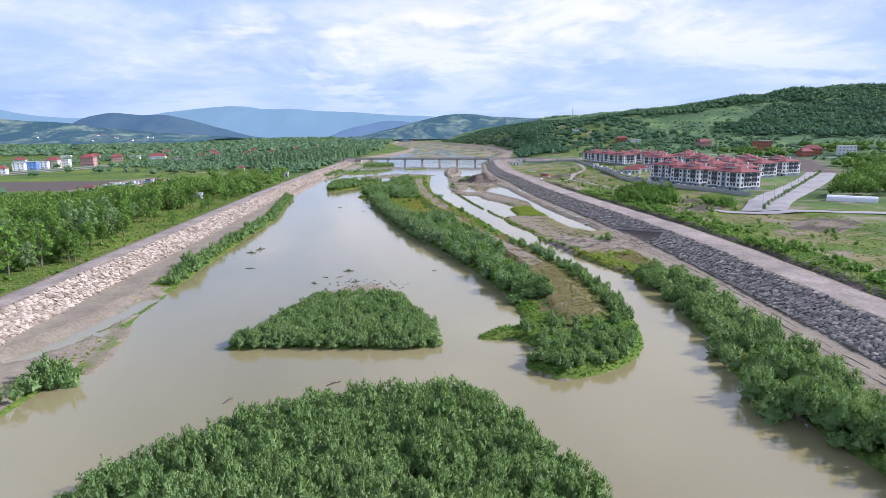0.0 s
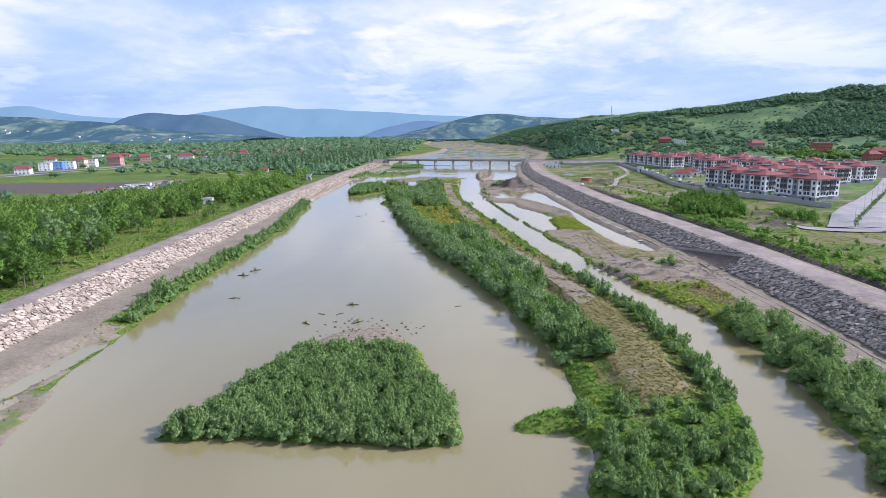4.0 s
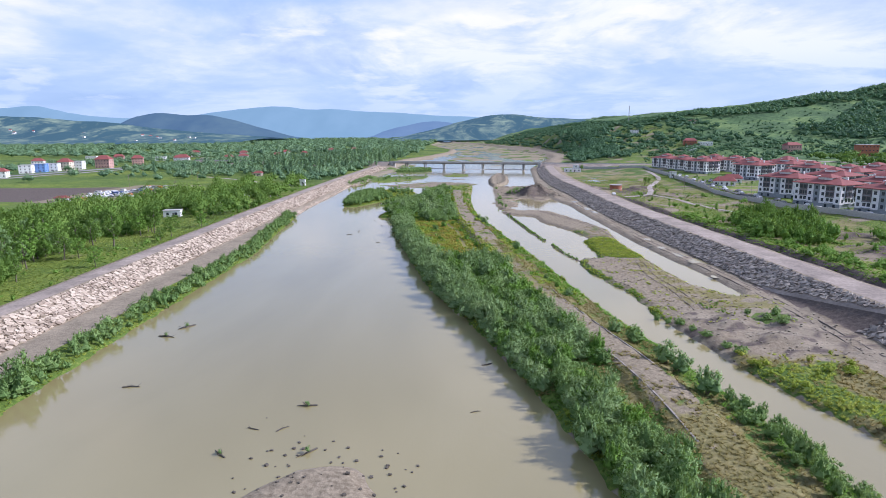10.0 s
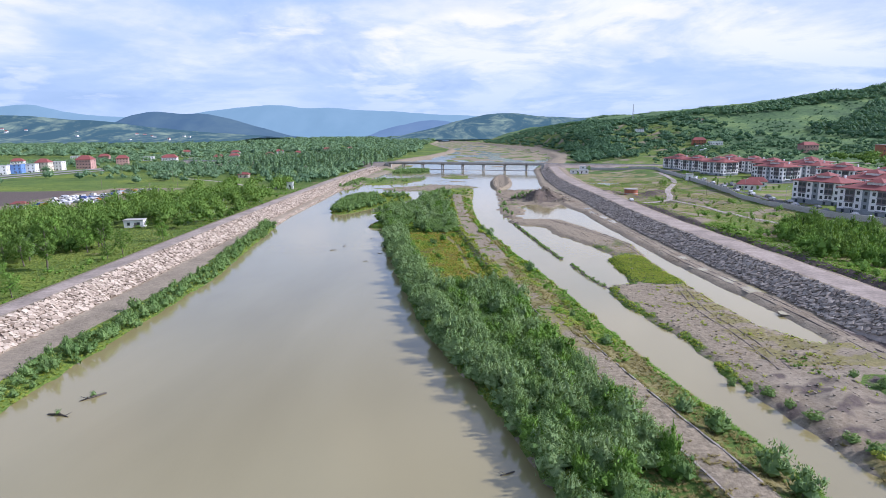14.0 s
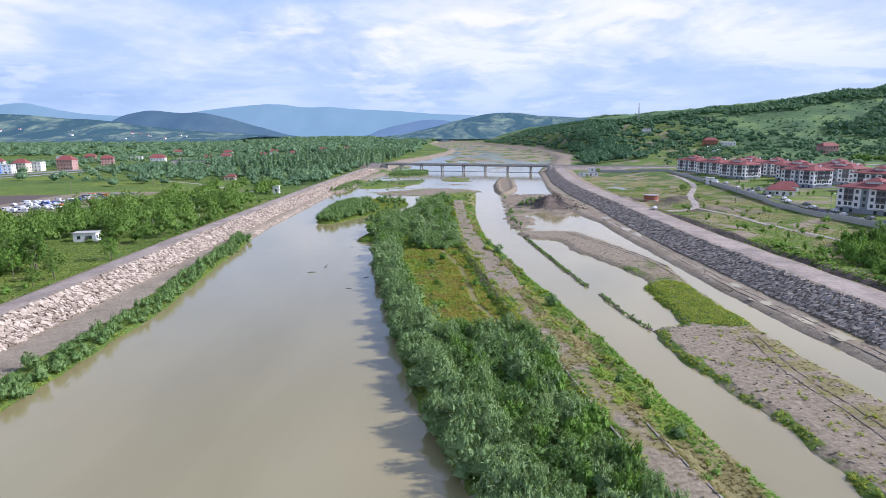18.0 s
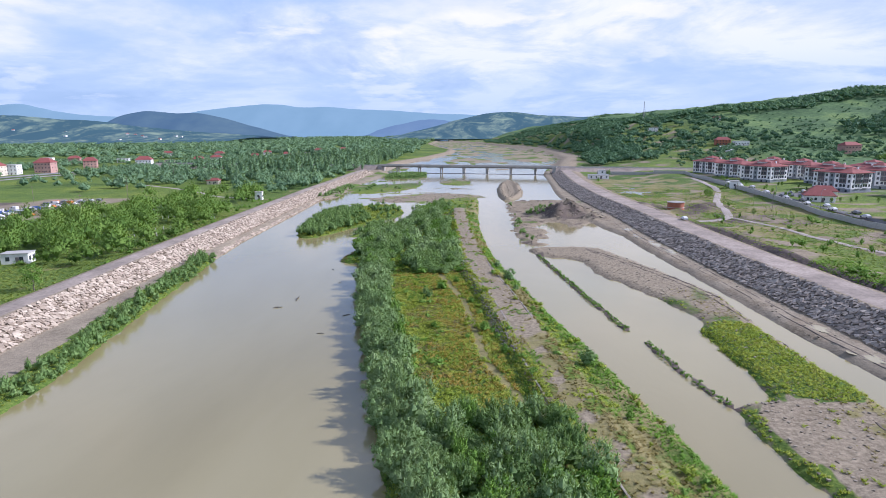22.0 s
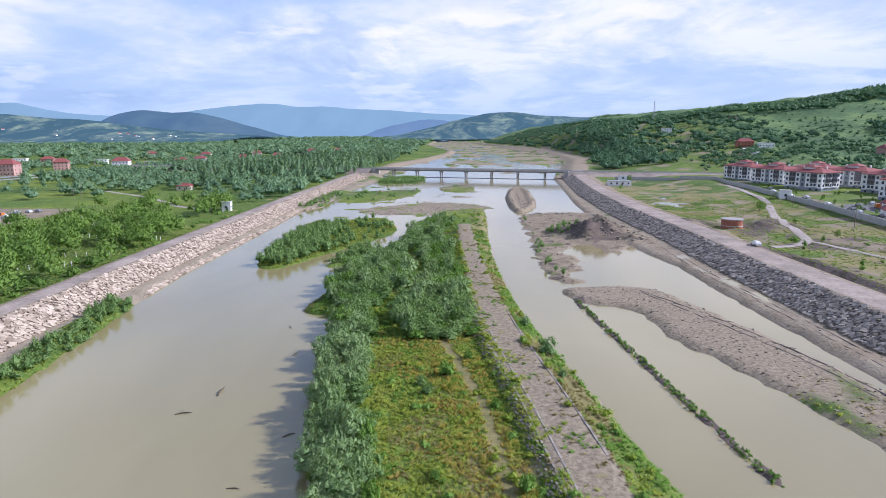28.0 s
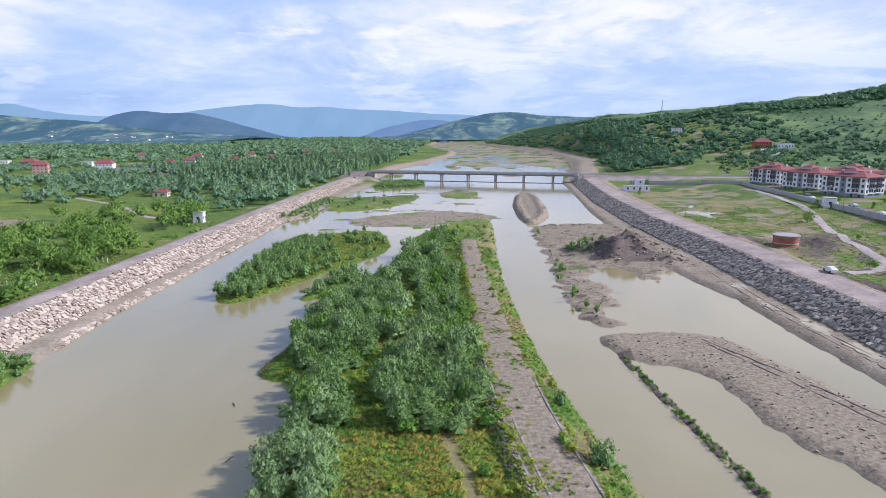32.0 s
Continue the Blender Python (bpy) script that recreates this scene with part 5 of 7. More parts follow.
woods("far_woodland", "haze-tinted woodland at the far edge of the plain", fill(-3600, 3250, 1200, 4300, 48, lambda x, y: 0.7 * ((x < -160) | (x > 60))), 40, 70, 0.3, M_WOODS_HAZED)
hill = lambda x, y: (x > RX(y) + 30) & (y > 520 - 0 * x)
HILL_CLUMPS = [np.concatenate([crown_cloud(34, L, 0.22, 0.3, 0.85), core(L[:2], 0.8)]) for L in CL]
woods("hillside_woods", "dark woodland along the crest of the eastern hill", fill(230, 1090, 1400, 1330, 8.5, lambda x, y: 0.95 * (y > crest_front(x) + 16 * wob(x, y, 70, 89))), 8, 13, 0.85, M_HILL_HAZED, HILL_CLUMPS)
woods("hillside_woods", "dark wood across the middle of the eastern hill", fill(460, 740, 1200, 1120, 8.5, lambda x, y: 0.95 * ((signed(x, y, HILL_WOOD) + 14 * wob(x, y, 60, 55) > 0) & (wob(x, y, 120, 56) + 0.4 * wob(x, y, 40, 57) < 0.55))), 8, 13, 0.85, M_HILL_HAZED, HILL_CLUMPS)
woods("hillside_woods", "woodland at the river end of the eastern hill", fill(130, 800, 340, 1240, 8.5, lambda x, y: 0.8 * hill(x, y) * (x < 205 + (y - 800) * 0.13 + 14 * wob(x, y, 50, 58)) * (wob(x, y, 90, 59) > -0.55) * ~((x < 290) & (y < 700))), 8, 12, 0.85, M_HILL_HAZED, FAR_CLUMPS)
woods("hillside_scrub", "belt of leafy scrub and young trees above the estate", fill(200, 660, 510, 950, 6.5, lambda x, y: hill(x, y) * np.where((signed(x, y, HILL_SCRUB) + 9 * wob(x, y, 40, 60) > 0) & (wob(x, y, 55, 61) < 0.1), 0.5, 0.0) * ~((x < 290) & (y < 690))), 4, 8, 0.85, M_HILL_HAZED, FAR_CLUMPS)
woods("hillside_scrub", "low bushes and hedges scattered over the hillside pasture", fill(200, 560, 1200, 1150, 7.0, lambda x, y: hill(x, y) * np.where(np.abs(wob(x, y, 130, 54)) < 0.07, 0.75, np.where(wob(x, y, 48, 62) > 0.4, 0.35, 0.06)) * ~((x < 290) & (y < 690)) * (signed(x, y, CLEARED) < 0)), 2.2, 5.5, 0.75, M_HILL_HAZED, HILL_CLUMPS)
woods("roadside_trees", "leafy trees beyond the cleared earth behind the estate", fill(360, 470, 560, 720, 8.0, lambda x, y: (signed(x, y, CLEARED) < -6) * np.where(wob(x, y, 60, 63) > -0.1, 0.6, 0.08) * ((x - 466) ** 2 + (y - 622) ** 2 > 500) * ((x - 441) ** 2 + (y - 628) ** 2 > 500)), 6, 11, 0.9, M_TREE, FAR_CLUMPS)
woods("valley_woods", "woods at the foot of the eastern hill", fill(100, 900, 420, 2400, 15, lambda x, y: 0.75 * (x > RX(y) + 22) * (wob(x, y, 120, 91) > -0.3)), 9, 15, 0.75, M_HILL_HAZED)
woods("east_trees", "big leafy trees beside the estate road", fill(200, 280, 460, 480, 7.5, lambda x, y: 0.65 * ((x > 216 + (y - 312) * 0.87 + 14) & (x < 216 + (y - 312) * 0.87 + 75))), 8, 13, 0.9, M_TREE, CLUMPS)

# ---------------------------------------------------------------- distant mountains
def mountain(name, label, crest, depth, base, mat, seed, rough):
    """A ridge whose crest is given as (x, y, z), sloping down on both sides in spurs and gullies."""
    c = np.array(crest, float)
    xs = np.arange(c[0, 0], c[-1, 0], 22.0)
    zc = np.interp(xs, c[:, 0], c[:, 2])
    zc = np.convolve(np.pad(zc, 3, "edge"), np.ones(7) / 7, "valid") + 3.0 * wob(xs, xs * 0, 260, seed + 2) + 1.2 * wob(xs, xs * 0, 70, seed + 3)
    yc = np.interp(xs, c[:, 0], c[:, 1])
    rows = []
    for q in np.linspace(-1, 1, 41):
        Y = yc + q * depth
        fall = np.clip(1 - np.abs(q), 0, 1) ** 1.1
        spur = wob(xs, Y * 0.35, 330, seed) + 0.5 * wob(xs, Y * 0.4, 120, seed + 1)
        rows.append(np.stack([xs, Y, base + (zc - base) * fall * (1 + rough * 1.6 * spur * (1 - fall)) - 2], -1))
    V = np.array(rows)
    n, m = V.shape[:2]
    i = np.arange(n * m).reshape(n, m)
    F = np.stack([i[:-1, :-1], i[:-1, 1:], i[1:, 1:], i[1:, :-1]], -1).reshape(-1, 4)
    return tagged(new(name, mesh_np(name, V.reshape(-1, 3), F, mat, True)), label, "mountain", kind="structure")


def far_haze_mat(name, low, high, scale, glow, spots=False):
    """Far hills as a plain backdrop: an even blue emission stands in for haze."""
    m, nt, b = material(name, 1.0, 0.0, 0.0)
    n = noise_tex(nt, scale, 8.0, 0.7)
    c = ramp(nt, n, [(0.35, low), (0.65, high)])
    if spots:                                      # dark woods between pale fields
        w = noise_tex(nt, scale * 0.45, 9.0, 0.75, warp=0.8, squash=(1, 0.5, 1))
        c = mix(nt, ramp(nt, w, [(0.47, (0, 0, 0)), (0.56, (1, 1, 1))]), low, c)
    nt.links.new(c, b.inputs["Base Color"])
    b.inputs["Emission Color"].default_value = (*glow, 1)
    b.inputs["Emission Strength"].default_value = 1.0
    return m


# the last colour of each is its haze, put in as emission
M_FAR0 = far_haze_mat("haze_glow_mountains", (0.05, 0.07, 0.09), (0.07, 0.09, 0.11), 0.002, (0.185, 0.325, 0.425))
M_FAR1 = far_haze_mat("haze_glow_wooded_hill", (0.02, 0.035, 0.035), (0.045, 0.065, 0.05), 0.006, (0.075, 0.14, 0.235))
M_FAR2 = far_haze_mat("haze_glow_farmed_hills", (0.01, 0.03, 0.025), (0.2, 0.235, 0.13), 0.016, (0.066, 0.122, 0.172), True)
M_FAR3 = far_haze_mat("haze_glow_foothill", (0.03, 0.05, 0.06), (0.06, 0.08, 0.08), 0.006, (0.13, 0.215, 0.36))
mountain("backdrop_mountains", "far mountain range with a painted blue haze glow", [(-3611, 4000, 234), (-3232, 4000, 224), (-2964, 4000, 239), (-2811, 4000, 252), (-2665, 4000, 219), (-2519, 4000, 185), (-2258, 4000, 165), (-1959, 4000, 155), (-1732, 4000, 178), (-1543, 4000, 205), (-1356, 4000, 222), (-1170, 4000, 231), (-969, 4000, 204), (-821, 4000, 213), (-619, 4000, 190), (-399, 4000, 181), (-107, 4000, 157), (113, 4000, 152), (332, 4000, 122), (696, 4000, 97), (1057, 4000, 116), (1379, 4000, 148), (1632, 4000, 132), (2135, 4000, 96)], 420, 20, M_FAR0, 120, 0.1)
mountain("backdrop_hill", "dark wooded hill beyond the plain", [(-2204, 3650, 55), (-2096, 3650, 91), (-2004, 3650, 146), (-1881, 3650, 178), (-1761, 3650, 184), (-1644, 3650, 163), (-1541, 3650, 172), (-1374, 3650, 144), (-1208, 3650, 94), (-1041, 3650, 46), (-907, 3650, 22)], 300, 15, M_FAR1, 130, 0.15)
mountain("backdrop_farmland_hills", "rolling hills with scattered farms and a painted haze glow", [(-3081, 3000, 174), (-2657, 3000, 157), (-2235, 3000, 145), (-2067, 3000, 138), (-1873, 3000, 121), (-1679, 3000, 108), (-1514, 3000, 83), (-1265, 3000, 56), (-906, 3000, 35)], 560, 12, M_FAR2, 140, 0.25)
mountain("backdrop_foothill", "wooded foothill behind the valley with a painted blue haze glow", [(-577, 3700, 23), (-405, 3700, 75), (-234, 3700, 113), (-99, 3700, 119), (37, 3700, 94), (307, 3700, 36)], 250, 12, M_FAR3, 145, 0.15)
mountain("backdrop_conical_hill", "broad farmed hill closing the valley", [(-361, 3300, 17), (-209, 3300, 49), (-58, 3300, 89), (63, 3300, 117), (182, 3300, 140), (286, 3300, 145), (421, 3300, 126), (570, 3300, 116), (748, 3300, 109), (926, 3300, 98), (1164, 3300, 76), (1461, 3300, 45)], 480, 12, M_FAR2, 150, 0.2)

def hill_z(x, y):
    """Height of the farmed hills on the western side."""
    crest = np.interp(x, [-3081, -2657, -2235, -1873, -1514, -1265, -906], [174, 157, 145, 121, 83, 56, 35])
    return float(12 + (crest - 12) * max(0.0, 1 - abs(y - 3000) / 560) ** 1.1)


# ---------------------------------------------------------------- bridge
def bridge_y(x):
    return 765 - 0.33 * (x - 6)


def bridge():
    e = new("bridge")
    e.matrix_basis = pose(6, 765, -2.4, 0, 0, math.degrees(math.atan(-0.33)))
    tagged(e, "long concrete girder bridge on slender piers over the river", "bridge")
    part("deck", boxm(-90, -4.5, 8.9, 90, 4.5, 9.5, 0.05), e, M_CONC)
    for y in (-3.4, -1.1, 1.1, 3.4):
        part("girder", boxm(-88, y - 0.35, 7.9, 88, y + 0.35, 8.9, 0.04), e, M_CONCD)
    for y in (-4.6, 4.3):
        part("parapet", boxm(-90, y, 9.5, 90, y + 0.3, 10.5, 0.03), e, M_CONC)
    for k in range(7):
        x = -70.2 + 23.4 * k
        p = part("pier", boxm(x - 0.7, -4.2, 7.0, x + 0.7, 4.2, 7.9, 0.08), e, M_CONC)
        for y in (-2.8, 2.8):
            part("column", tube(bmesh.new(), (x, y, 0.8), (x, y, 7.0), 0.65, 0.65, 12), p, M_CONC)
    for s in (-1, 1):
        part("abutment", boxm(min(s * 87, s * 92), -5, 0, max(s * 87, s * 92), 5, 8.9, 0.1), e, M_CONC)
    return e


bridge()


# ---------------------------------------------------------------- apartment blocks
def apartment_meshes():
    g = {}
    W, D, B, T = 11.6, 7.8, 2.2, 10.8

    def keep(name, bm, mat):
        m = bpy.data.meshes.new(name)
        bm.to_mesh(m)
        bm.free()
        m.materials.append(mat)
        g[name] = m

    keep("wall", boxm(-W, -D, B, W, D, T), M_WHITE)
    keep("plinth", boxm(-W - 0.06, -D - 0.06, -1.0, W + 0.06, D + 0.06, B), M_GREYW)
    bm = bmesh.new()
    a = [bm.verts.new(p) for p in ((-W - 0.9, -D - 0.9, T), (W + 0.9, -D - 0.9, T), (W + 0.9, D + 0.9, T), (-W - 0.9, D + 0.9, T))]
    b2 = [bm.verts.new((v.co.x, v.co.y, T + 0.3)) for v in a]
    r = [bm.verts.new((-W + D - 1, 0, T + 2.7)), bm.verts.new((W - D + 1, 0, T + 2.7))]
    bm.faces.new(a[::-1])
    for i in range(4):
        bm.faces.new((a[i], a[(i + 1) % 4], b2[(i + 1) % 4], b2[i]))
    bm.faces.new((b2[0], b2[1], r[1], r[0]))
    bm.faces.new((b2[2], b2[3], r[0], r[1]))
    bm.faces.new((b2[1], b2[2], r[1]))
    bm.faces.new((b2[3], b2[0], r[0]))
    keep("roof", bm, M_ROOF)
    bm = boxm(-3.2, -3.2, T + 1.0, 3.2, 3.2, T + 2.9)
    keep("stair_tower", bm, M_WHITE)
    bm = bmesh.new()
    q = [bm.verts.new(p) for p in ((-4, -4, T + 2.9), (4, -4, T + 2.9), (4, 4, T + 2.9), (-4, 4, T + 2.9))]
    top = bm.verts.new((0, 0, T + 4.6))
    bm.faces.new(q[::-1])
    for i in range(4):
        bm.faces.new((q[i], q[(i + 1) % 4], top))
    keep("tower_roof", bm, M_ROOF)
    keep("window", boxm(-0.6, -0.05, 0, 0.6, 0.06, 1.5), M_GLASS)
    keep("recess_panel", boxm(-1.5, -0.12, 2.2, 1.5, 0.05, 10.7, 0.03), M_GREYW)
    keep("balcony_slab", boxm(-2.0, -0.6, -0.1, 2.0, 0.0, 0.1, 0.02), M_GREYW)
    keep("chimney", boxm(-0.4, -0.4, 0, 0.4, 0.4, 2.2, 0.03), M_WHITE)
    keep("balcony", boxm(-1.9, -0.4, 2.6, 1.9, 0.05, 8.1, 0.05), M_BROWNP)
    keep("bay_window", boxm(-0.7, -0.06, 0, 0.7, 0.05, 1.5), M_GLASS)
    return g


AG = apartment_meshes()


def apartment():
    e = new("apartment_block")
    tagged(e, "white four-storey apartment block with red hipped roof", "apartment building", group="apartment blocks of the estate")
    part("plinth", AG["plinth"], e)
    wall = part("wall", AG["wall"], e)
    roof = part("roof", AG["roof"], e)
    part("stair_tower", AG["stair_tower"], roof)
    part("tower_roof", AG["tower_roof"], roof)
    for x in (-7, 7):
        part("chimney", AG["chimney"], roof, at=pose(x, 2.0, 11.9))
    for side, (rz, half, dep) in enumerate(((0, 11.6, 7.8), (90, 7.8, 11.6), (-90, 7.8, 11.6))):
        rot = pose(0, 0, 0, 0, 0, rz)
        spots = (-10.2, -3.2, 0.0, 3.2, 10.2) if side == 0 else (-6.2, 0.0, 6.2)
        bays = (-6.6, 6.6) if side == 0 else (-2.9, 2.9)
        for x in spots:
            for k in range(3):
                part("window", AG["window"], wall, at=rot @ pose(x, -dep - (0.1 if abs(x) < 4 else 0), 3.0 + 2.75 * k))
        for x in bays:
            part("balcony", AG["balcony"], wall, at=rot @ pose(x, -dep, 2.5))
            for k in range(4):
                part("balcony_slab", AG["balcony_slab"], wall, at=rot @ pose(x, -dep, 2.5 + 2.68 * k))
            for k in range(3):
                for dx in (-0.95, 0.95):
                    part("bay_window", AG["bay_window"], wall, at=rot @ pose(x + dx, -dep - (0.42 if k else 0), 3.2 + 2.68 * k))
        for x in ((0.0,) if side == 0 else ()):
            part("recess_panel", AG["recess_panel"], wall, at=rot @ pose(x, -dep, 0))
        if side == 0:
            for x in (-9, -5, 5, 9):
                part("window", AG["window"], wall, at=rot @ pose(x, -dep - 0.06, 0.4))
    return e


SPOTS = [(184, 336), (175, 367), (178, 407), (206, 374), (210, 420), (244, 417), (272, 434), (239, 452), (268, 470), (240, 492),
         (200, 658), (204, 626), (208, 594), (236, 636), (240, 604), (219, 529), (236, 567), (250, 542), (270, 578)]
first = None
for k, (x, y) in enumerate(SPOTS):
    m = pose(x, y, 4.4, 0, 0, -68 + (k * 7 % 5) - 2)
    if first is None:
        first = apartment()
        first.matrix_basis = m
    else:
        copy_thing(first, m)


# ---------------------------------------------------------------- stone revetments
def stone_shape(seed):
    """A rough block, 24 triangles, about 1 m across."""
    r = np.random.RandomState(seed)
    c = np.array([(x, y, z) for x in (-1, 1) for y in (-1, 1) for z in (-1, 1)], float) * (0.42, 0.34, 0.24)
    c += r.uniform(-0.1, 0.1, c.shape)
    quads = ((0, 1, 3, 2), (4, 6, 7, 5), (0, 4, 5, 1), (2, 3, 7, 6), (0, 2, 6, 4), (1, 5, 7, 3))
    V, F = list(c), []
    for q in quads:
        m = c[list(q)].mean(0) * r.uniform(1.1, 1.4)
        V.append(m)
        k = len(V) - 1
        for i in range(4):
            F.append((q[i], q[(i + 1) % 4], k))
    return np.array(V), np.array(F)


STONES = [stone_shape(s) for s in range(9)]
BLOCKS = []
for seed in range(9):
    _r = np.random.RandomState(40 + seed)
    _c = np.array([(x, y, z) for x in (-1, 1) for y in (-1, 1) for z in (-1, 1)], float) * (0.42, 0.36, 0.3) + _r.uniform(-0.13, 0.13, (8, 3))
    _f = [(q[0], q[1], q[2]) for q in ((0, 1, 3, 2), (4, 6, 7, 5), (0, 4, 5, 1), (2, 3, 7, 6), (0, 2, 6, 4), (1, 5, 7, 3))] + [(q[0], q[2], q[3]) for q in ((0, 1, 3, 2), (4, 6, 7, 5), (0, 4, 5, 1), (2, 3, 7, 6), (0, 2, 6, 4), (1, 5, 7, 3))]
    BLOCKS.append((_c, np.array(_f)))


def stones_mesh(name, P, tilt, S, mat, shapes=None):
    """Blocks laid on a slope of that tilt (radians, about y), joined."""
    Vs, Fs, off = [], [], 0
    shapes = shapes or STONES
    which = rng.randint(0, len(shapes), len(P))
    ang = rng.uniform(0, 6.283, len(P))
    ct, st = math.cos(tilt), math.sin(tilt)
    for k, (V, F) in enumerate(shapes):
        m = np.where(which == k)[0]
        if not len(m):
            continue
        c, s = np.cos(ang[m])[:, None], np.sin(ang[m])[:, None]
        x, y, z = V[None, :, 0] * S[m][:, None], V[None, :, 1] * S[m][:, None], V[None, :, 2] * S[m][:, None]
        x, y = x * c - y * s, x * s + y * c
        w = np.stack([x * ct + z * st, y, -x * st + z * ct], -1) + P[m][:, None, :]
        Vs.append(w.reshape(-1, 3))
        Fs.append((F[None] + (np.arange(len(m)) * len(V))[:, None, None] + off).reshape(-1, 3))
        off += len(m) * len(V)
    return mesh_np(name, np.concatenate(Vs), np.concatenate(Fs), mat)


def slope_points(y0, y1, s0, s1, gap):
    n, m = int((y1 - y0) / gap), max(1, int((s1 - s0) / (gap * 0.82)))
    Y, S = np.meshgrid((np.arange(n) + 0.5) / n * (y1 - y0) + y0, (np.arange(m) + 0.5) / m * (s1 - s0) + s0)
    Y = Y + (np.arange(m) % 2)[:, None] * gap * 0.5
    return Y.ravel() + rng.uniform(-0.3, 0.3, Y.size) * gap, S.ravel() + rng.uniform(-0.25, 0.25, Y.size) * gap


def revetment(name, label, mat, xs, tilt, pieces, keepout, shapes_stretch, size):
    thing = new(name)
    tagged(thing, label, "stone revetment", kind="structure")
    Y, S = pieces
    ok = ~keepout(Y, S)
    Y, S = Y[ok], S[ok]
    P = np.stack(xs(Y, S), -1)
    near_y = np.argsort(np.abs(Y - shapes_stretch))[:300]
    rest = np.setdiff1d(np.arange(len(Y)), near_y)
    part("stones", stones_mesh("stones", P[rest], tilt, size * rng.uniform(0.7, 1.35, len(rest)), mat, BLOCKS), thing)["kind"] = "stuff"
    shared = [mesh_np("stone", V, F, mat) for V, F in STONES]
    for i in near_y:
        m = pose(*P[i]) @ Matrix.Rotation(tilt, 4, "Y") @ Matrix.Rotation(rng.uniform(0, 6.283), 4, "Z") @ Matrix.Scale(size * rng.uniform(0.75, 1.3), 4)
        part("stone", shared[rng.randint(0, 9)], thing, at=m)
    return thing


TL = math.atan(3.5 / 7.0)
TR = -math.atan(3.9 / 8.0)
revetment("west_revetment", "slope of pale pinkish limestone blocks facing the river", M_LIME,
          lambda y, s: (LX(y) + s * math.cos(TL) + 0.05, y, 4.85 - s * math.sin(TL)), TL,
          slope_points(50, 752, 0.1, 7.7, 0.8), lambda y, s: y > 750, 118, 0.93)
revetment("east_revetment", "slope of dark grey quarry stones facing the river", M_BASALT,
          lambda y, s: (RX(y) - s * math.cos(TR), y, 4.85 + s * math.sin(TR)), TR,
          slope_points(50, 760, 0.1, 8.8, 0.84), lambda y, s: (y > 197) & (y < 235) & (s > (y - 197) / 36 * 8.8), 100, 0.98)
revetment("west_toe_stones", "low line of pale stones along the water's edge", M_LIME,
          lambda y, s: (SL(y) - 2.2 + s, y, 0.75 - 0.3 * s), 0.3,
          slope_points(378, 548, 0.0, 2.6, 0.8), lambda y, s: y > 548, 390, 1.0)

# rubble beside the old embankment on the long island, and its concrete edgings
rub = fill(-10, 285, 25, 372, 0.42, lambda x, y: 0.85 * ((line_dist(x, y, ROAD_C) > 3.8) & (line_dist(x, y, ROAD_C) < 5.2) & (x < np.interp(y, ROAD_C[:, 1], ROAD_C[:, 0]))))
P = np.stack([rub[0], rub[1], ground_at(*rub) + 0.02], -1)
tagged(new("rubble_strip", stones_mesh("rubble_strip", P, 0.3, rng.uniform(0.25, 0.5, len(P)), M_BASALT)), "strip of grey rubble along the old embankment", "rubble", kind="stuff")


def edging(offset, y0, y1, label):
    thing = new("concrete_edging")
    tagged(thing, label, "kerb")
    L = ROAD_C[(ROAD_C[:, 1] > y0) & (ROAD_C[:, 1] < y1)]
    for a, c in zip(L[:-1], L[1:]):
        if rng.uniform() < 0.08:
            continue
        d = (c - a) / np.linalg.norm(c - a)
        nrm = np.array([d[1], -d[0]])
        p, q = a + nrm * offset, c + nrm * offset
        m = (p + q) / 2
        ob = part("edge_slab", boxm(-0.15, -np.linalg.norm(q - p) / 2 + 0.04, -0.3, 0.15, np.linalg.norm(q - p) / 2 - 0.04, 0.06, 0.03), thing, M_OLDC)
        ob.matrix_basis = pose(m[0], m[1], gz(m[0], m[1]), rng.uniform(-1, 1), rng.uniform(-2, 2), math.degrees(math.atan2(d[1], d[0])) - 90 + rng.uniform(-1, 1))
    return thing


edging(-3.5, 258, 372, "pale concrete edging along the old embankment's crest")
edging(-2.2, 296, 348, "second line of pale concrete edging along the old embankment")
edging(3.4, 300, 362, "pale concrete edging on the channel side of the old embankment")
edging(-2.4, 150, 258, "narrow pale concrete edging along the old embankment's path")
edging(2.5, 176, 226, "broken concrete edging along the old embankment's path")


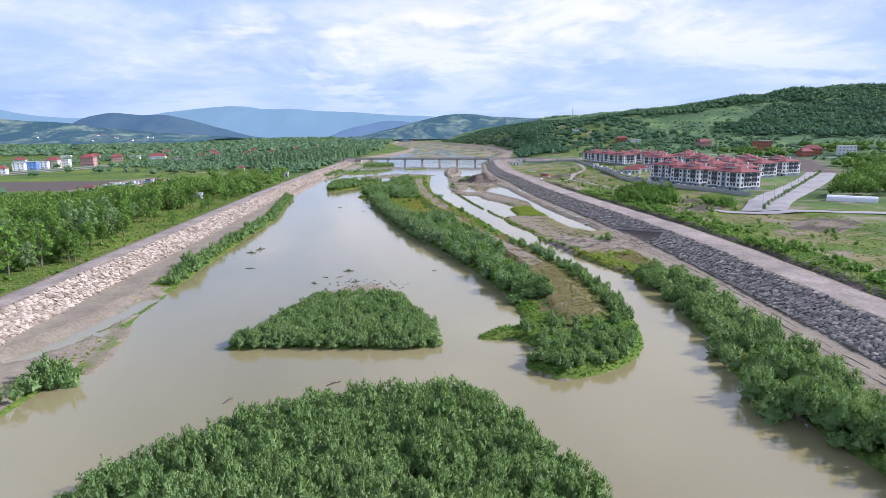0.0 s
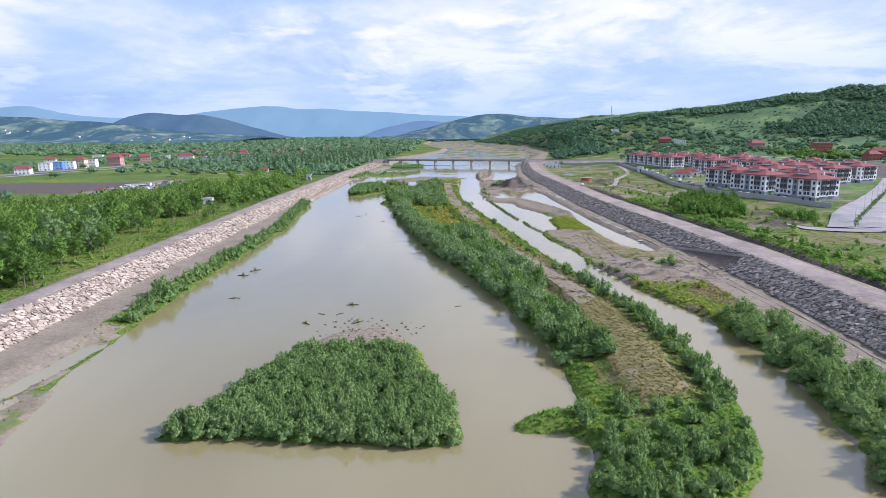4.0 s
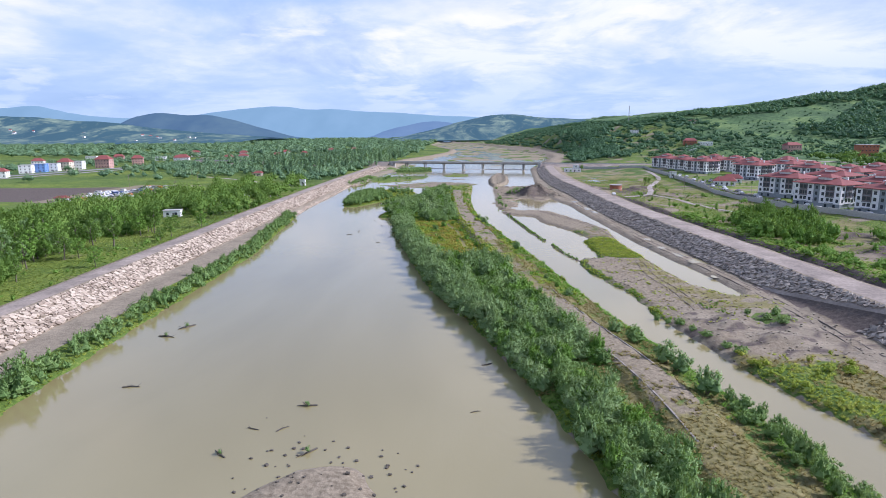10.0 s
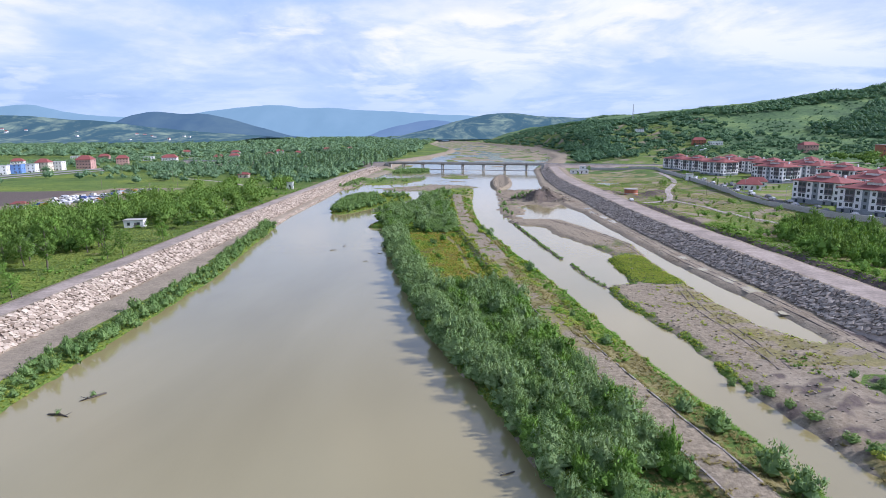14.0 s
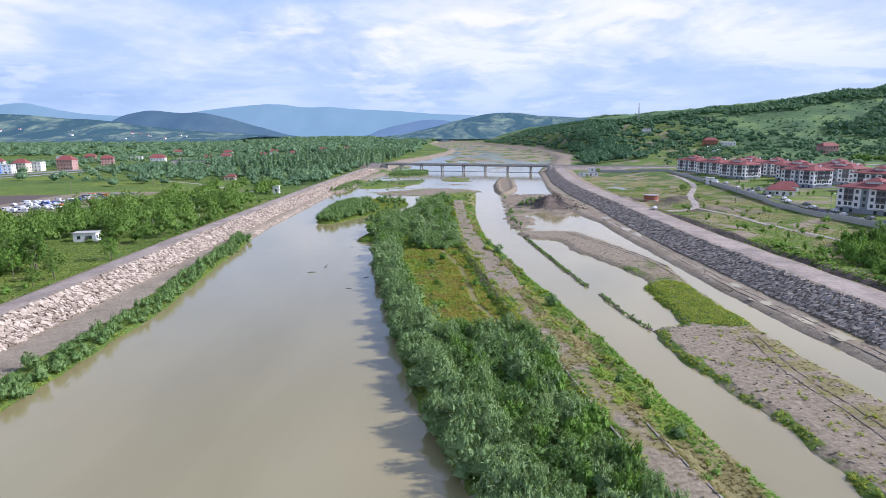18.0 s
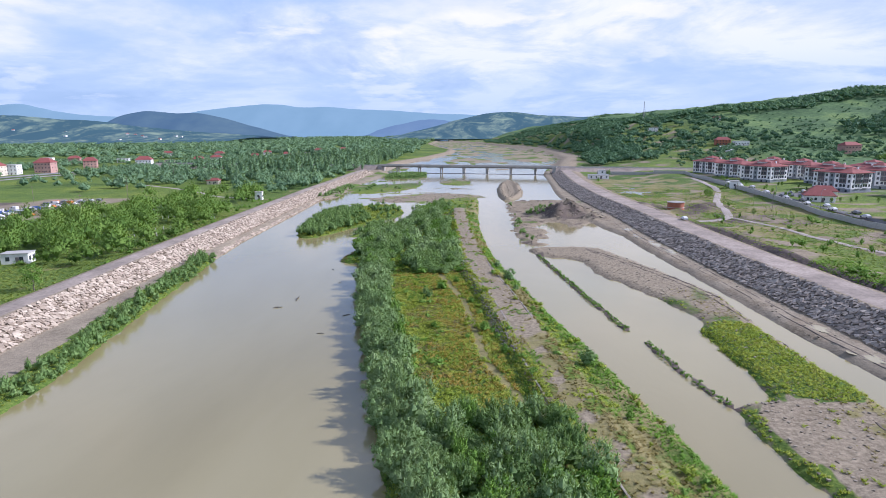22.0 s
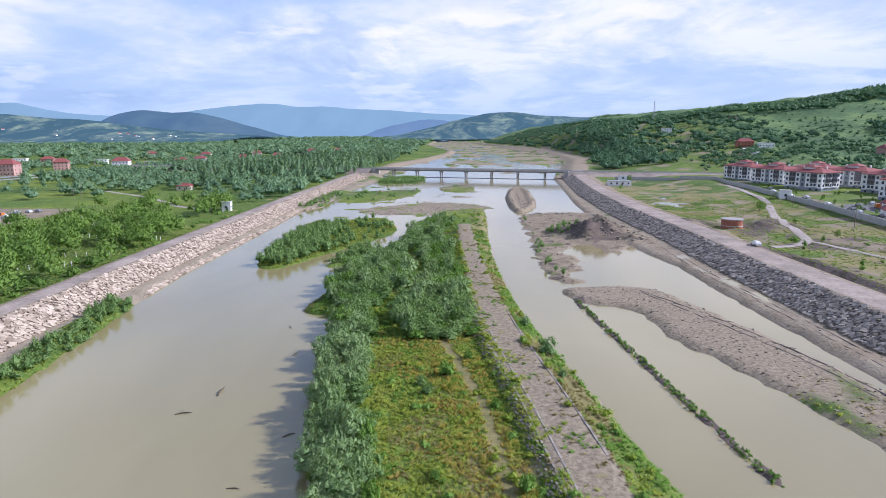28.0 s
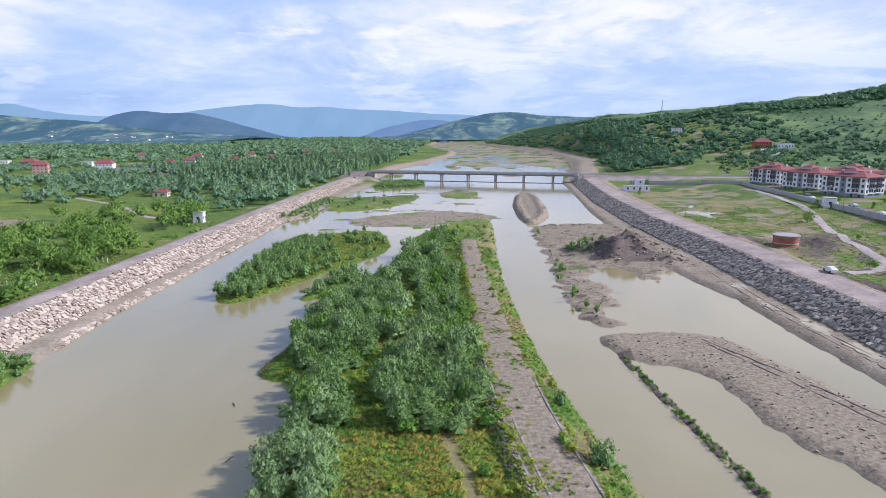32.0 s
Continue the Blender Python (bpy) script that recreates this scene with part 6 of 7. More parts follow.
# ---------------------------------------------------------------- embankment roads, highway, estate streets
def ribbon(name, label, line, width, mat, lift=0.06, flat=None, category="road", kind="structure"):
    """A road that follows a line over the ground."""
    L = np.array(line)
    d = np.gradient(L, axis=0)
    d /= np.linalg.norm(d, axis=1, keepdims=True) + 1e-9
    nrm = np.stack([d[:, 1], -d[:, 0]], 1)
    cross = np.linspace(-0.5, 0.5, 7)
    V = []
    for q in cross:
        p = L + nrm * (q * width * (1 + (0.05 * wob(L[:, 0], L[:, 1], 12, 95) if abs(q) > 0.4 else 0)))[:, None] if abs(q) > 0.4 else L + nrm * q * width
        z = (ground_at(p[:, 0], p[:, 1]) if flat is None else np.full(len(p), flat)) + lift + 0.05 * (0.25 - q * q)
        if abs(q) > 0.49:
            z = z - 0.12
        V.append(np.stack([p[:, 0], p[:, 1], z], -1))
    V = np.array(V)
    n, m = V.shape[:2]
    i = np.arange(n * m).reshape(n, m)
    F = np.stack([i[:-1, :-1], i[:-1, 1:], i[1:, 1:], i[1:, :-1]], -1).reshape(-1, 4)[:, ::-1]
    return tagged(new(name, mesh_np(name, V.reshape(-1, 3), F, mat, True)), label, category, kind=kind)


ys = np.arange(30, 790, 3.0)
M_LEVEE = plain("dusty_levee_gravel", (0.225, 0.188, 0.155), (0.365, 0.31, 0.26), 1.1, 0.95, big=0.25)
ribbon("road_west", "grey gravel road on the crown of the west embankment", np.stack([LX(ys) - 3.4, ys], 1), 5.6, M_LEVEE)
ribbon("road_east", "wide dusty gravel road on the crown of the east embankment", np.stack([RX(ys) + 5.2, ys], 1), 9.4, M_LEVEE)
M_TRAIL = plain("pale_dirt_track", (0.28, 0.24, 0.21), (0.4, 0.355, 0.315), 0.8, 0.95, big=0.15)
ribbon("road_trail", "pale winding dirt track through the rough grass", smooth_line([(96, 424), (110, 430), (119, 450), (128, 480), (140, 508), (152, 535), (160, 565), (170, 620)], 3), 3.4, M_TRAIL, 0.2)
ribbon("road_trail", "dirt track branching toward the boundary wall", smooth_line([(112, 434), (118, 410), (120, 380), (126, 350), (128, 325)], 3), 2.4, M_TRAIL, 0.2)
ribbon("road_boulevard", "pale paved estate avenue", smooth_line([(146, 250), (170, 283), (205, 322), (240, 362), (275, 405), (310, 450)], 5), 8.0, M_PAVE, 0.5)
ribbon("road_boulevard", "second carriageway of the paved estate avenue", smooth_line([(154, 245), (178, 276), (213, 315), (247.5, 354), (282, 395), (317, 440)], 5), 8.0, M_PAVE, 0.5)
ribbon("road_median", "paved median strip of the estate avenue", smooth_line([(150, 247.5), (174, 279.5), (209, 318.5), (243.7, 358), (278.5, 400), (313.5, 445)], 5), 5.0, M_PAVE, 0.3)
ribbon("road_access", "pale asphalt lane crossing in front of the avenue", smooth_line([(128, 252), (146, 244), (164, 236), (190, 226), (230, 208), (290, 180)], 5), 7.0, M_PAVE, 0.5)
ribbon("road_estate", "estate street along the boundary wall", smooth_line([(184, 640), (178, 570), (168, 500), (162, 440), (160, 395), (160.5, 375), (166, 340), (181, 310)], 5), 5.0, M_ASPH, 0.12)
ribbon("road_estate", "parking court between the apartment clusters", smooth_line([(170, 500), (195, 515), (230, 530)], 5), 22.0, M_ASPH, 0.12)
ribbon("road_highway", "grey highway across the western plain", smooth_line([(-560, 300), (-470, 560), (-425, 720), (-385, 900), (-345, 1100), (-300, 1400)], 15), 18.0, M_CONCD, 0.5)
ribbon("road_highway", "pale verge road beside the highway", smooth_line([(-480, 480), (-420, 620), (-385, 760), (-360, 880)], 12), 9.0, M_PAVE, 0.4)
ribbon("road_hill", "pale lane climbing the hillside", smooth_line([(345, 690), (380, 650), (420, 620), (470, 590), (560, 575)], 8), 4.5, M_TRAIL, 0.3)
ribbon("road_field", "dirt lane through the western fields", smooth_line([(-118, 528), (-150, 545), (-170, 570), (-200, 600), (-250, 640)], 6), 3.2, M_TRAIL, 0.1)


def approach(name, label, line, z, width):
    """A raised bridge approach with sloping sides."""
    L = smooth_line(line, 6)
    d = np.gradient(L, axis=0)
    d /= np.linalg.norm(d, axis=1, keepdims=True)
    nrm = np.stack([d[:, 1], -d[:, 0]], 1)
    V = []
    for q, hh in ((-width / 2 - 9, 0.0), (-width / 2, 1.0), (width / 2, 1.0), (width / 2 + 9, 0.0)):
        p = L + nrm * q
        base = ground_at(p[:, 0], p[:, 1]) - 0.4
        V.append(np.stack([p[:, 0], p[:, 1], base * (1 - hh) + z * hh], -1))
    V = np.array(V)
    n, m = V.shape[:2]
    i = np.arange(n * m).reshape(n, m)
    F = np.stack([i[:-1, :-1], i[:-1, 1:], i[1:, 1:], i[1:, :-1]], -1).reshape(-1, 4)[:, ::-1]
    e = tagged(new(name, mesh_np(name, V.reshape(-1, 3), F, M_LEVEE)), label, "embankment", kind="structure")
    top = np.array([L + nrm * q for q in (-width / 2 + 0.6, width / 2 - 0.6)])
    W = np.concatenate([np.concatenate([top[k], np.full((len(L), 1), z + 0.05)], 1) for k in (0, 1)])
    j = np.arange(len(L))
    F2 = np.stack([j[:-1], j[1:], j[1:] + len(L), j[:-1] + len(L)], 1)
    part("carriageway", mesh_np("carriageway", W, F2[:, ::-1], M_ASPH), e)
    for q in (-width / 2 + 0.4, width / 2 - 0.4):
        bm = bmesh.new()
        pts = L + nrm * q
        for a, c in zip(pts[:-1], pts[1:]):
            tube(bm, (a[0], a[1], z + 0.65), (c[0], c[1], z + 0.65), 0.14, 0.14, 4, False)
        part("guard_rail", bm, e, M_STEEL)
    return e


approach("west_approach", "earth bank carrying the road to the bridge", [(-80, 793.5), (-120, 806), (-170, 822), (-260, 850), (-360, 890)], 7.0, 10)
approach("east_approach", "earth bank carrying the road away from the bridge", [(92, 736.5), (130, 724), (190, 706), (270, 690)], 7.0, 10)

# low sill under the bridge with a line of white water
e = new("weir")
tagged(e, "low concrete sill across the river with white water", "weir")
e.matrix_basis = pose(6, 760, 0, 0, 0, math.degrees(math.atan(-0.33)))
part("sill", boxm(-84, -3.0, -1.2, 84, 2.0, 0.22, 0.05), e, M_CONCD)
M_FOAM = plain("white_water", (0.45, 0.45, 0.42), (0.75, 0.75, 0.72), 1.2, 0.6, relief=0.6, dist=0.1)
bm = bmesh.new()
for k in range(46):
    x = -20 + k * 2.05 + random.uniform(-0.6, 0.6)
    bmesh.ops.create_icosphere(bm, subdivisions=1, radius=1.0, matrix=Matrix.Translation((x, -4.0 - random.uniform(0, 2.2), 0.02)) @ Matrix.Diagonal((random.uniform(0.7, 1.8), random.uniform(0.5, 1.4), 0.12, 1)))
part("white_water", bm, e, M_FOAM)


M_RUT = plain("dark_tyre_rut", (0.1, 0.08, 0.065), (0.18, 0.15, 0.12), 1.5, 0.95)
ramp_line = np.array([(RX(y) - (y - 197) / 36 * 8.2 - 0.2, y) for y in np.arange(196, 234, 2.0)])
ribbon("road_ramp", "pale earth ramp cut across the stone slope", ramp_line, 2.0, M_LEVEE, 0.12)
for off in (0.0, 2.0):
    ribbon("tyre_track", "dark caterpillar rut across the sandy bar", smooth_line([(58 + off, 292), (59 + off, 310), (57.5 + off, 330), (53 + off, 348), (47 + off, 366), (42, 380 + off)], 2), 0.45, M_RUT, 0.05, category="track")
    ribbon("tyre_track", "dark wheel rut along the muddy haul track", np.stack([RX(ys) - 12.5 + off + 0.8 * np.sin(ys / 17), ys], 1)[(ys > 60) & (ys < 440)], 0.4, M_RUT, 0.03, category="track")
    ribbon("tyre_track", "dark wheel rut over the gravel bar", smooth_line([(53 + off, 212), (54 + off, 228), (53 + off, 245), (55 + off, 262)], 2), 0.4, M_RUT, 0.04, category="track")


# ---------------------------------------------------------------- puddles and ponds above the river's level
def puddle(name, label, cx, cy, rx2, ry2, turn, seed, lift=0.05, z=None):
    a = np.linspace(0, 6.283, 36, endpoint=False)
    r = 1 + 0.22 * np.sin(3 * a + seed) + 0.14 * np.sin(5 * a + 2.1 * seed) + 0.1 * np.sin(9 * a + seed * 3)
    c, s = math.cos(turn), math.sin(turn)
    x, y = rx2 * r * np.cos(a), ry2 * r * np.sin(a)
    X, Y = cx + x * c - y * s, cy + x * s + y * c
    zz = float(np.percentile(ground_at(X, Y), 30)) + lift if z is None else z
    V = np.concatenate([np.stack([X, Y, np.full(36, zz)], 1), [[cx, cy, zz]]])
    F = np.stack([np.arange(36), (np.arange(36) + 1) % 36, np.full(36, 36)], 1)
    return tagged(new(name, mesh_np(name, V, F, M_WATER)), label, "puddle")


for k, (x, y, a, c) in enumerate(((76, 286, 1.3, 3.0), (75, 272, 1.2, 2.6), (77, 262, 1.8, 2.8), (80, 244, 1.2, 2.6), (73, 300, 0.9, 2.0), (76, 390, 1.6, 4.5), (74, 404, 1.2, 4.0), (72.5, 420, 1.1, 3.0), (77, 376, 1.2, 4.0), (74, 128, 0.8, 2.2))):
    puddle("puddle", "pale rain puddle in the muddy haul track", float(RX(y)) - 12.0 + (k % 3), y, a * 1.5, c * 1.2, 0.0, k * 1.7)
puddle("pond", "shallow reedy pond behind the east embankment", 101, 543, 9, 17, 0.35, 2.0, 0.03)
puddle("pond", "small shallow pond behind the east embankment", 112, 556, 5, 8, 0.3, 4.0, 0.03)
puddle("flood_pool", "shallow silty pool on the west berm", -66.5, 108, 2.4, 9, -0.12, 5.0, 0.0, 0.62)


# ---------------------------------------------------------------- vehicles
def lofted(bm, sections):
    """Joins closed rings of equal count into a skin with end caps."""
    rings = [[bm.verts.new(p) for p in s] for s in sections]
    n = len(rings[0])
    for a, b2 in zip(rings[:-1], rings[1:]):
        for i in range(n):
            bm.faces.new((a[i], a[(i + 1) % n], b2[(i + 1) % n], b2[i]))
    bm.faces.new(rings[0][::-1])
    bm.faces.new(rings[-1])
    return bm


def body_mesh(name, outline, half, mat, taper):
    """A car body from its side outline (y, z), narrowed toward the top."""
    bm = bmesh.new()
    z1 = max(z for y, z in outline)
    secs = []
    for s in (-1, -0.9, 0.9, 1):
        k = 1.0 if abs(s) < 0.95 else 0.965
        secs.append([(s * half * (1 - taper * max(0, z - 0.75) / max(0.1, z1 - 0.75)), y * k, 0.25 + (z - 0.25) * (k if z > 0.5 else 1)) for y, z in outline])
    lofted(bm, secs)
    bmesh.ops.recalc_face_normals(bm, faces=bm.faces)
    me2 = bpy.data.meshes.new(name)
    bm.to_mesh(me2)
    bm.free()
    me2.materials.append(mat)
    return me2


SEDAN = [(-2.15, 0.28), (2.15, 0.28), (2.2, 0.55), (2.1, 0.75), (1.15, 0.92), (0.5, 1.38), (-0.95, 1.42), (-1.6, 1.0), (-2.12, 0.95), (-2.2, 0.55)]
GLASSLINE = [(1.02, 0.95), (0.46, 1.33), (-0.92, 1.36), (-1.45, 1.0)]
VAN = [(-2.4, 0.3), (2.4, 0.3), (2.45, 0.7), (2.3, 1.0), (1.6, 1.2), (1.1, 1.95), (-2.3, 2.05), (-2.45, 1.9)]
VANGLASS = [(1.5, 1.25), (1.08, 1.85), (0.2, 1.9), (0.2, 1.25)]
wheel_bm = bmesh.new()
tube(wheel_bm, (-0.1, 0, 0), (0.1, 0, 0), 0.32, 0.32, 14)
TYRE = bpy.data.meshes.new("wheel")
wheel_bm.to_mesh(TYRE)
wheel_bm.free()
TYRE.materials.append(M_RUBBER)
COLOURS = {"white": (0.75, 0.75, 0.74), "silver": (0.5, 0.51, 0.53), "grey": (0.16, 0.17, 0.18), "red": (0.42, 0.05, 0.04), "blue": (0.05, 0.1, 0.3), "orange": (0.6, 0.18, 0.03)}
PAINTS = {k: paint(k + "_car_paint", c) for k, c in COLOURS.items()}
GLASS_S = body_mesh("glazing", GLASSLINE, 0.79, M_GLASS, 0.12)
GLASS_V = body_mesh("glazing", VANGLASS, 0.91, M_GLASS, 0.05)
BODIES = {(k, v): body_mesh("body", VAN if v else SEDAN, 0.9 if v else 0.84, PAINTS[k], 0.06 if v else 0.14) for k in COLOURS for v in (0, 1)}


def car(x, y, rz, colour, van, label, group, z=None):
    e = new("van" if van else "car")
    e.matrix_basis = pose(x, y, gz(x, y) if z is None else z, 0, 0, rz)
    tagged(e, label, "van" if van else "car", group=group)
    part("body", BODIES[(colour, van)], e)
    part("glazing", GLASS_V if van else GLASS_S, e)
    for wx in (-0.78, 0.78):
        for wy in (-1.35, 1.35):
            part("wheel", TYRE, e, at=pose(wx, wy, 0.32))
    return e


car(88.5, 419, -4, "white", 0, "white saloon car parked on the embankment road", "cars on the embankment", 4.9)
r2 = random.Random(5)
names = list(COLOURS)
for row, (x0, y0, n) in enumerate(((-222, 430, 16), (-214, 446, 15), (-222, 464, 15), (-216, 484, 14), (-218, 504, 14), (-236, 462, 12))):
    for k in range(n):
        c = r2.choice(("white", "white", "white", "white", "silver", "silver", "grey", "grey", "white", "orange", "blue"))
        van = 1 if r2.random() < 0.3 else 0
        x, y = x0 - k * 0.15 + r2.uniform(-9, 9), y0 + k * 1.6 + r2.uniform(-1.5, 1.5)
        car(x, y, r2.uniform(60, 120), c, van, "%s %s in the dusty vehicle yard" % (c, "van" if van else "car"), "vehicles in the yard")
for k in range(24):
    c = r2.choice(("white", "white", "silver", "grey", "grey"))
    t2 = k / 24
    x, y = 168 + 10 * t2 + r2.uniform(-1, 1) + 12 * (k % 2), 330 + 270 * t2
    x = float(np.interp(y, [310, 340, 375, 395, 440, 500, 570, 640], [181, 166, 160.5, 160, 162, 168, 178, 184])) + (1.8 if k % 2 else -1.5)
    car(x, y, r2.uniform(-12, 12), c, 0, "%s car parked on the estate street" % c, "cars of the estate", gz(x, y) + 0.2)
for k in range(10):
    x, y = 176 + k * 5.0, 506 + k * 2.6 + (3 if k % 2 else -5)
    c = r2.choice(("white", "silver", "grey", "orange"))
    car(x, y, -25, c, 1 if c == "orange" else 0, "%s vehicle in the parking court" % c, "cars of the estate", gz(x, y) + 0.2)


# ---------------------------------------------------------------- houses and huts
def house(name, label, x, y, rz, w, d, h, storeys, wall_mat, roof_mat, flat=False, group="", category="house", z=None, pitch=0.35):
    e = new(name)
    e.matrix_basis = pose(x, y, (gz(x, y) if z is None else z) - 0.3, 0, 0, rz)
    tagged(e, label, category, group=group)
    wall = part("wall", boxm(-w / 2, -d / 2, 0, w / 2, d / 2, h, 0.03), e, wall_mat)
    if flat:
        part("roof", boxm(-w / 2 - 0.25, -d / 2 - 0.25, h, w / 2 + 0.25, d / 2 + 0.25, h + 0.3, 0.04), e, roof_mat)
    else:
        bm = bmesh.new()
        o, top = 0.6, d / 2 * pitch * 2
        a = [bm.verts.new(p) for p in ((-w / 2 - o, -d / 2 - o, h), (w / 2 + o, -d / 2 - o, h), (w / 2 + o, d / 2 + o, h), (-w / 2 - o, d / 2 + o, h))]
        b2 = [bm.verts.new((q.co.x, q.co.y, h + 0.22)) for q in a]
        r = [bm.verts.new((-w / 2 + d * 0.3, 0, h + top)), bm.verts.new((w / 2 - d * 0.3, 0, h + top))]
        bm.faces.new(a[::-1])
        for i in range(4):
            bm.faces.new((a[i], a[(i + 1) % 4], b2[(i + 1) % 4], b2[i]))
        for f in ((b2[0], b2[1], r[1], r[0]), (b2[2], b2[3], r[0], r[1]), (b2[1], b2[2], r[1]), (b2[3], b2[0], r[0])):
            bm.faces.new(f)
        part("roof", bm, e, roof_mat)
    nwin = max(1, int(w / 3.2))
    sh = h / storeys
    for k in range(storeys):
        for i in range(nwin):
            wx = (i + 0.5) / nwin * w - w / 2
            for sy2, rr in ((-d / 2, 0), (d / 2, 180)):
                if rr == 180 and storeys > 1:
                    continue
                part("window", HOUSE_WIN, wall, at=pose(wx, sy2, k * sh + sh * 0.38, 0, 0, rr))
        for wy in (-d / 4, d / 4):
            part("window", HOUSE_WIN, wall, at=pose(w / 2, wy, k * sh + sh * 0.38, 0, 0, 90))
    part("door", boxm(-0.5 + w * 0.1, -d / 2 - 0.07, 0.3, 0.5 + w * 0.1, -d / 2 + 0.05, 2.35), wall, M_BROWNP)
    return e


_b2 = boxm(-0.55, -0.06, 0, 0.55, 0.05, 1.25)
HOUSE_WIN = bpy.data.meshes.new("window")
_b2.to_mesh(HOUSE_WIN)
_b2.free()
HOUSE_WIN.materials.append(M_GLASS)
M_PINK = plain("pink_render", (0.4, 0.24, 0.21), (0.48, 0.3, 0.26), 0.8, 0.8)
M_BLUEW = plain("blue_render", (0.12, 0.22, 0.5), (0.16, 0.3, 0.6), 0.8, 0.7)
M_CREAM = plain("cream_render", (0.55, 0.48, 0.38), (0.66, 0.6, 0.5), 0.8, 0.8)

house("pump_hut", "small white rendered pump hut among the trees", -134.3, 358.5, 12, 7.5, 4.5, 3.3, 1, M_WHITE, M_CONC, True, category="hut")
house("pump_hut", "tall white concrete valve hut with dark openings", -116.5, 526, 8, 4.2, 4.2, 4.8, 1, M_WHITE, M_CONC, True, category="hut")
house("pump_hut", "white round-edged hut beside the west embankment", -101.5, 136, 5, 2.6, 2.6, 4.0, 1, M_WHITE, M_CONC, True, category="hut")
house("farm_shed", "small pale farm shed on the plain", -190, 640, 5, 9, 6, 3.2, 1, M_CREAM, M_ROOF, category="shed")
house("yard_kiosk", "small kiosk with a red roof in the yard", -232, 424, 5, 7, 4, 2.8, 1, M_WHITE, M_ROOF, category="kiosk")
house("transformer_hut", "white transformer hut at the boundary wall", 166.5, 546, -20, 5, 4.5, 4.6, 1, M_WHITE, M_CONC, True, category="hut")
house("pavilion", "low estate pavilion with a red roof", 176, 478, -25, 13, 8, 3.4, 1, M_WHITE, M_ROOF, group="estate pavilions", category="pavilion")
house("pavilion", "low estate pavilion with a red roof beside the court", 190, 498, -25, 12, 8, 3.4, 1, M_WHITE, M_ROOF, group="estate pavilions", category="pavilion")
house("site_shed", "long white site shed with dark openings by the bridge", 107, 640, -4, 15, 6, 3.2, 1, M_WHITE, M_STEEL, True, category="shed")
house("site_tower", "small white site office block by the bridge", 112, 650, -4, 5, 5, 6.4, 2, M_WHITE, M_CONC, True, category="shed")
rows = ((-440, 640, 14, 10, 6, 2, "white", "red"), (-462, 706, 12, 12, 9, 3, "white", "flat"), (-458, 722, 12, 12, 9.5, 3, "blue", "flat"), (-455, 738, 12, 12, 9, 3, "white", "flat"), (-452, 755, 13, 12, 10, 3, "cream", "red"), (-449, 772, 13, 12, 10, 3, "white", "flat"),
        (-432, 797, 16, 14, 11, 3, "pink", "red"), (-436, 880, 14, 12, 9, 3, "pink", "red"), (-395, 925, 18, 13, 8, 2, "white", "red"), (-372, 945, 12, 10, 6, 2, "cream", "flat"), (-352, 985, 14, 10, 6, 2, "cream", "red"), (-338, 1010, 14, 10, 7, 2, "white", "red"), (-430, 985, 12, 10, 6, 2, "white", "red"), (-470, 1010, 15, 10, 6, 2, "white", "flat"),
        (-520, 980, 14, 11, 8, 2, "pink", "red"), (-300, 1060, 12, 10, 7, 2, "cream", "red"), (-270, 1120, 12, 10, 7, 2, "white", "red"), (-320, 1180, 14, 11, 8, 2, "white", "red"), (-250, 1250, 14, 11, 9, 3, "cream", "red"), (-220, 1330, 14, 11, 8, 2, "white", "red"), (-385, 1140, 14, 11, 8, 2, "white", "red"), (-490, 1180, 16, 11, 8, 2, "white", "red"), (-560, 860, 14, 11, 7, 2, "white", "red"), (-600, 1040, 16, 11, 7, 2, "white", "flat"))
for x, y, w, d, h, st, wallc, roofc in rows:
    wm = {"white": M_WHITE, "blue": M_BLUEW, "pink": M_PINK, "cream": M_CREAM}[wallc]
    house("town_house", "%s rendered %s-storey house with a %s beside the highway" % (wallc, ("", "one", "two", "three")[st], "flat roof" if roofc == "flat" else "red tiled roof"), x, y, r2.uniform(8, 24), w, d, h, st, wm, M_CONC if roofc == "flat" else M_ROOF, roofc == "flat", "houses along the highway")
for x, y, w, d, h, st, wm, rm, flat, lab in ((379, 771, 17, 10, 8, 2, M_PINK, M_ROOF, False, "pale pink hillside house with a red tiled roof"), (426, 717, 18, 12, 12, 3, M_BRICK, M_CONC, True, "unfinished brick hillside building with open storeys"), (441, 645, 18, 12, 7, 2, M_BRICK, M_ROOF, False, "brick hillside house with a brown roof"), (422, 628, 13, 10, 6, 2, M_BRICK, M_ROOF, False, "low brick hillside house with a brown roof"), (470, 630, 17, 11, 10, 3, M_WHITE, M_CONC, True, "white three-storey hillside house"),
                                             (420, 480, 16, 12, 11, 3, M_CREAM, M_ROOF, False, "cream hillside house with a red roof"), (455, 500, 14, 11, 10, 3, M_WHITE, M_ROOF, False, "white hillside house with a red roof"), (327, 882, 16, 9, 5, 1, M_WHITE, M_CONC, True, "white farmhouse on the hillside"), (312, 896, 16, 10, 6, 2, M_BRICK, M_ROOF, False, "brown farmhouse on the hillside"), (289, 1074, 11, 9, 10, 3, M_WHITE, M_CONC, True, "white tower-like house on the hill spur"), (400, 1120, 11, 8, 5, 1, M_WHITE, M_ROOF, False, "small white hillside cottage")):
    house("hillside_house", lab, x, y, r2.uniform(-30, 10), w, d, h, st, wm, rm, flat, "houses on the hillside")


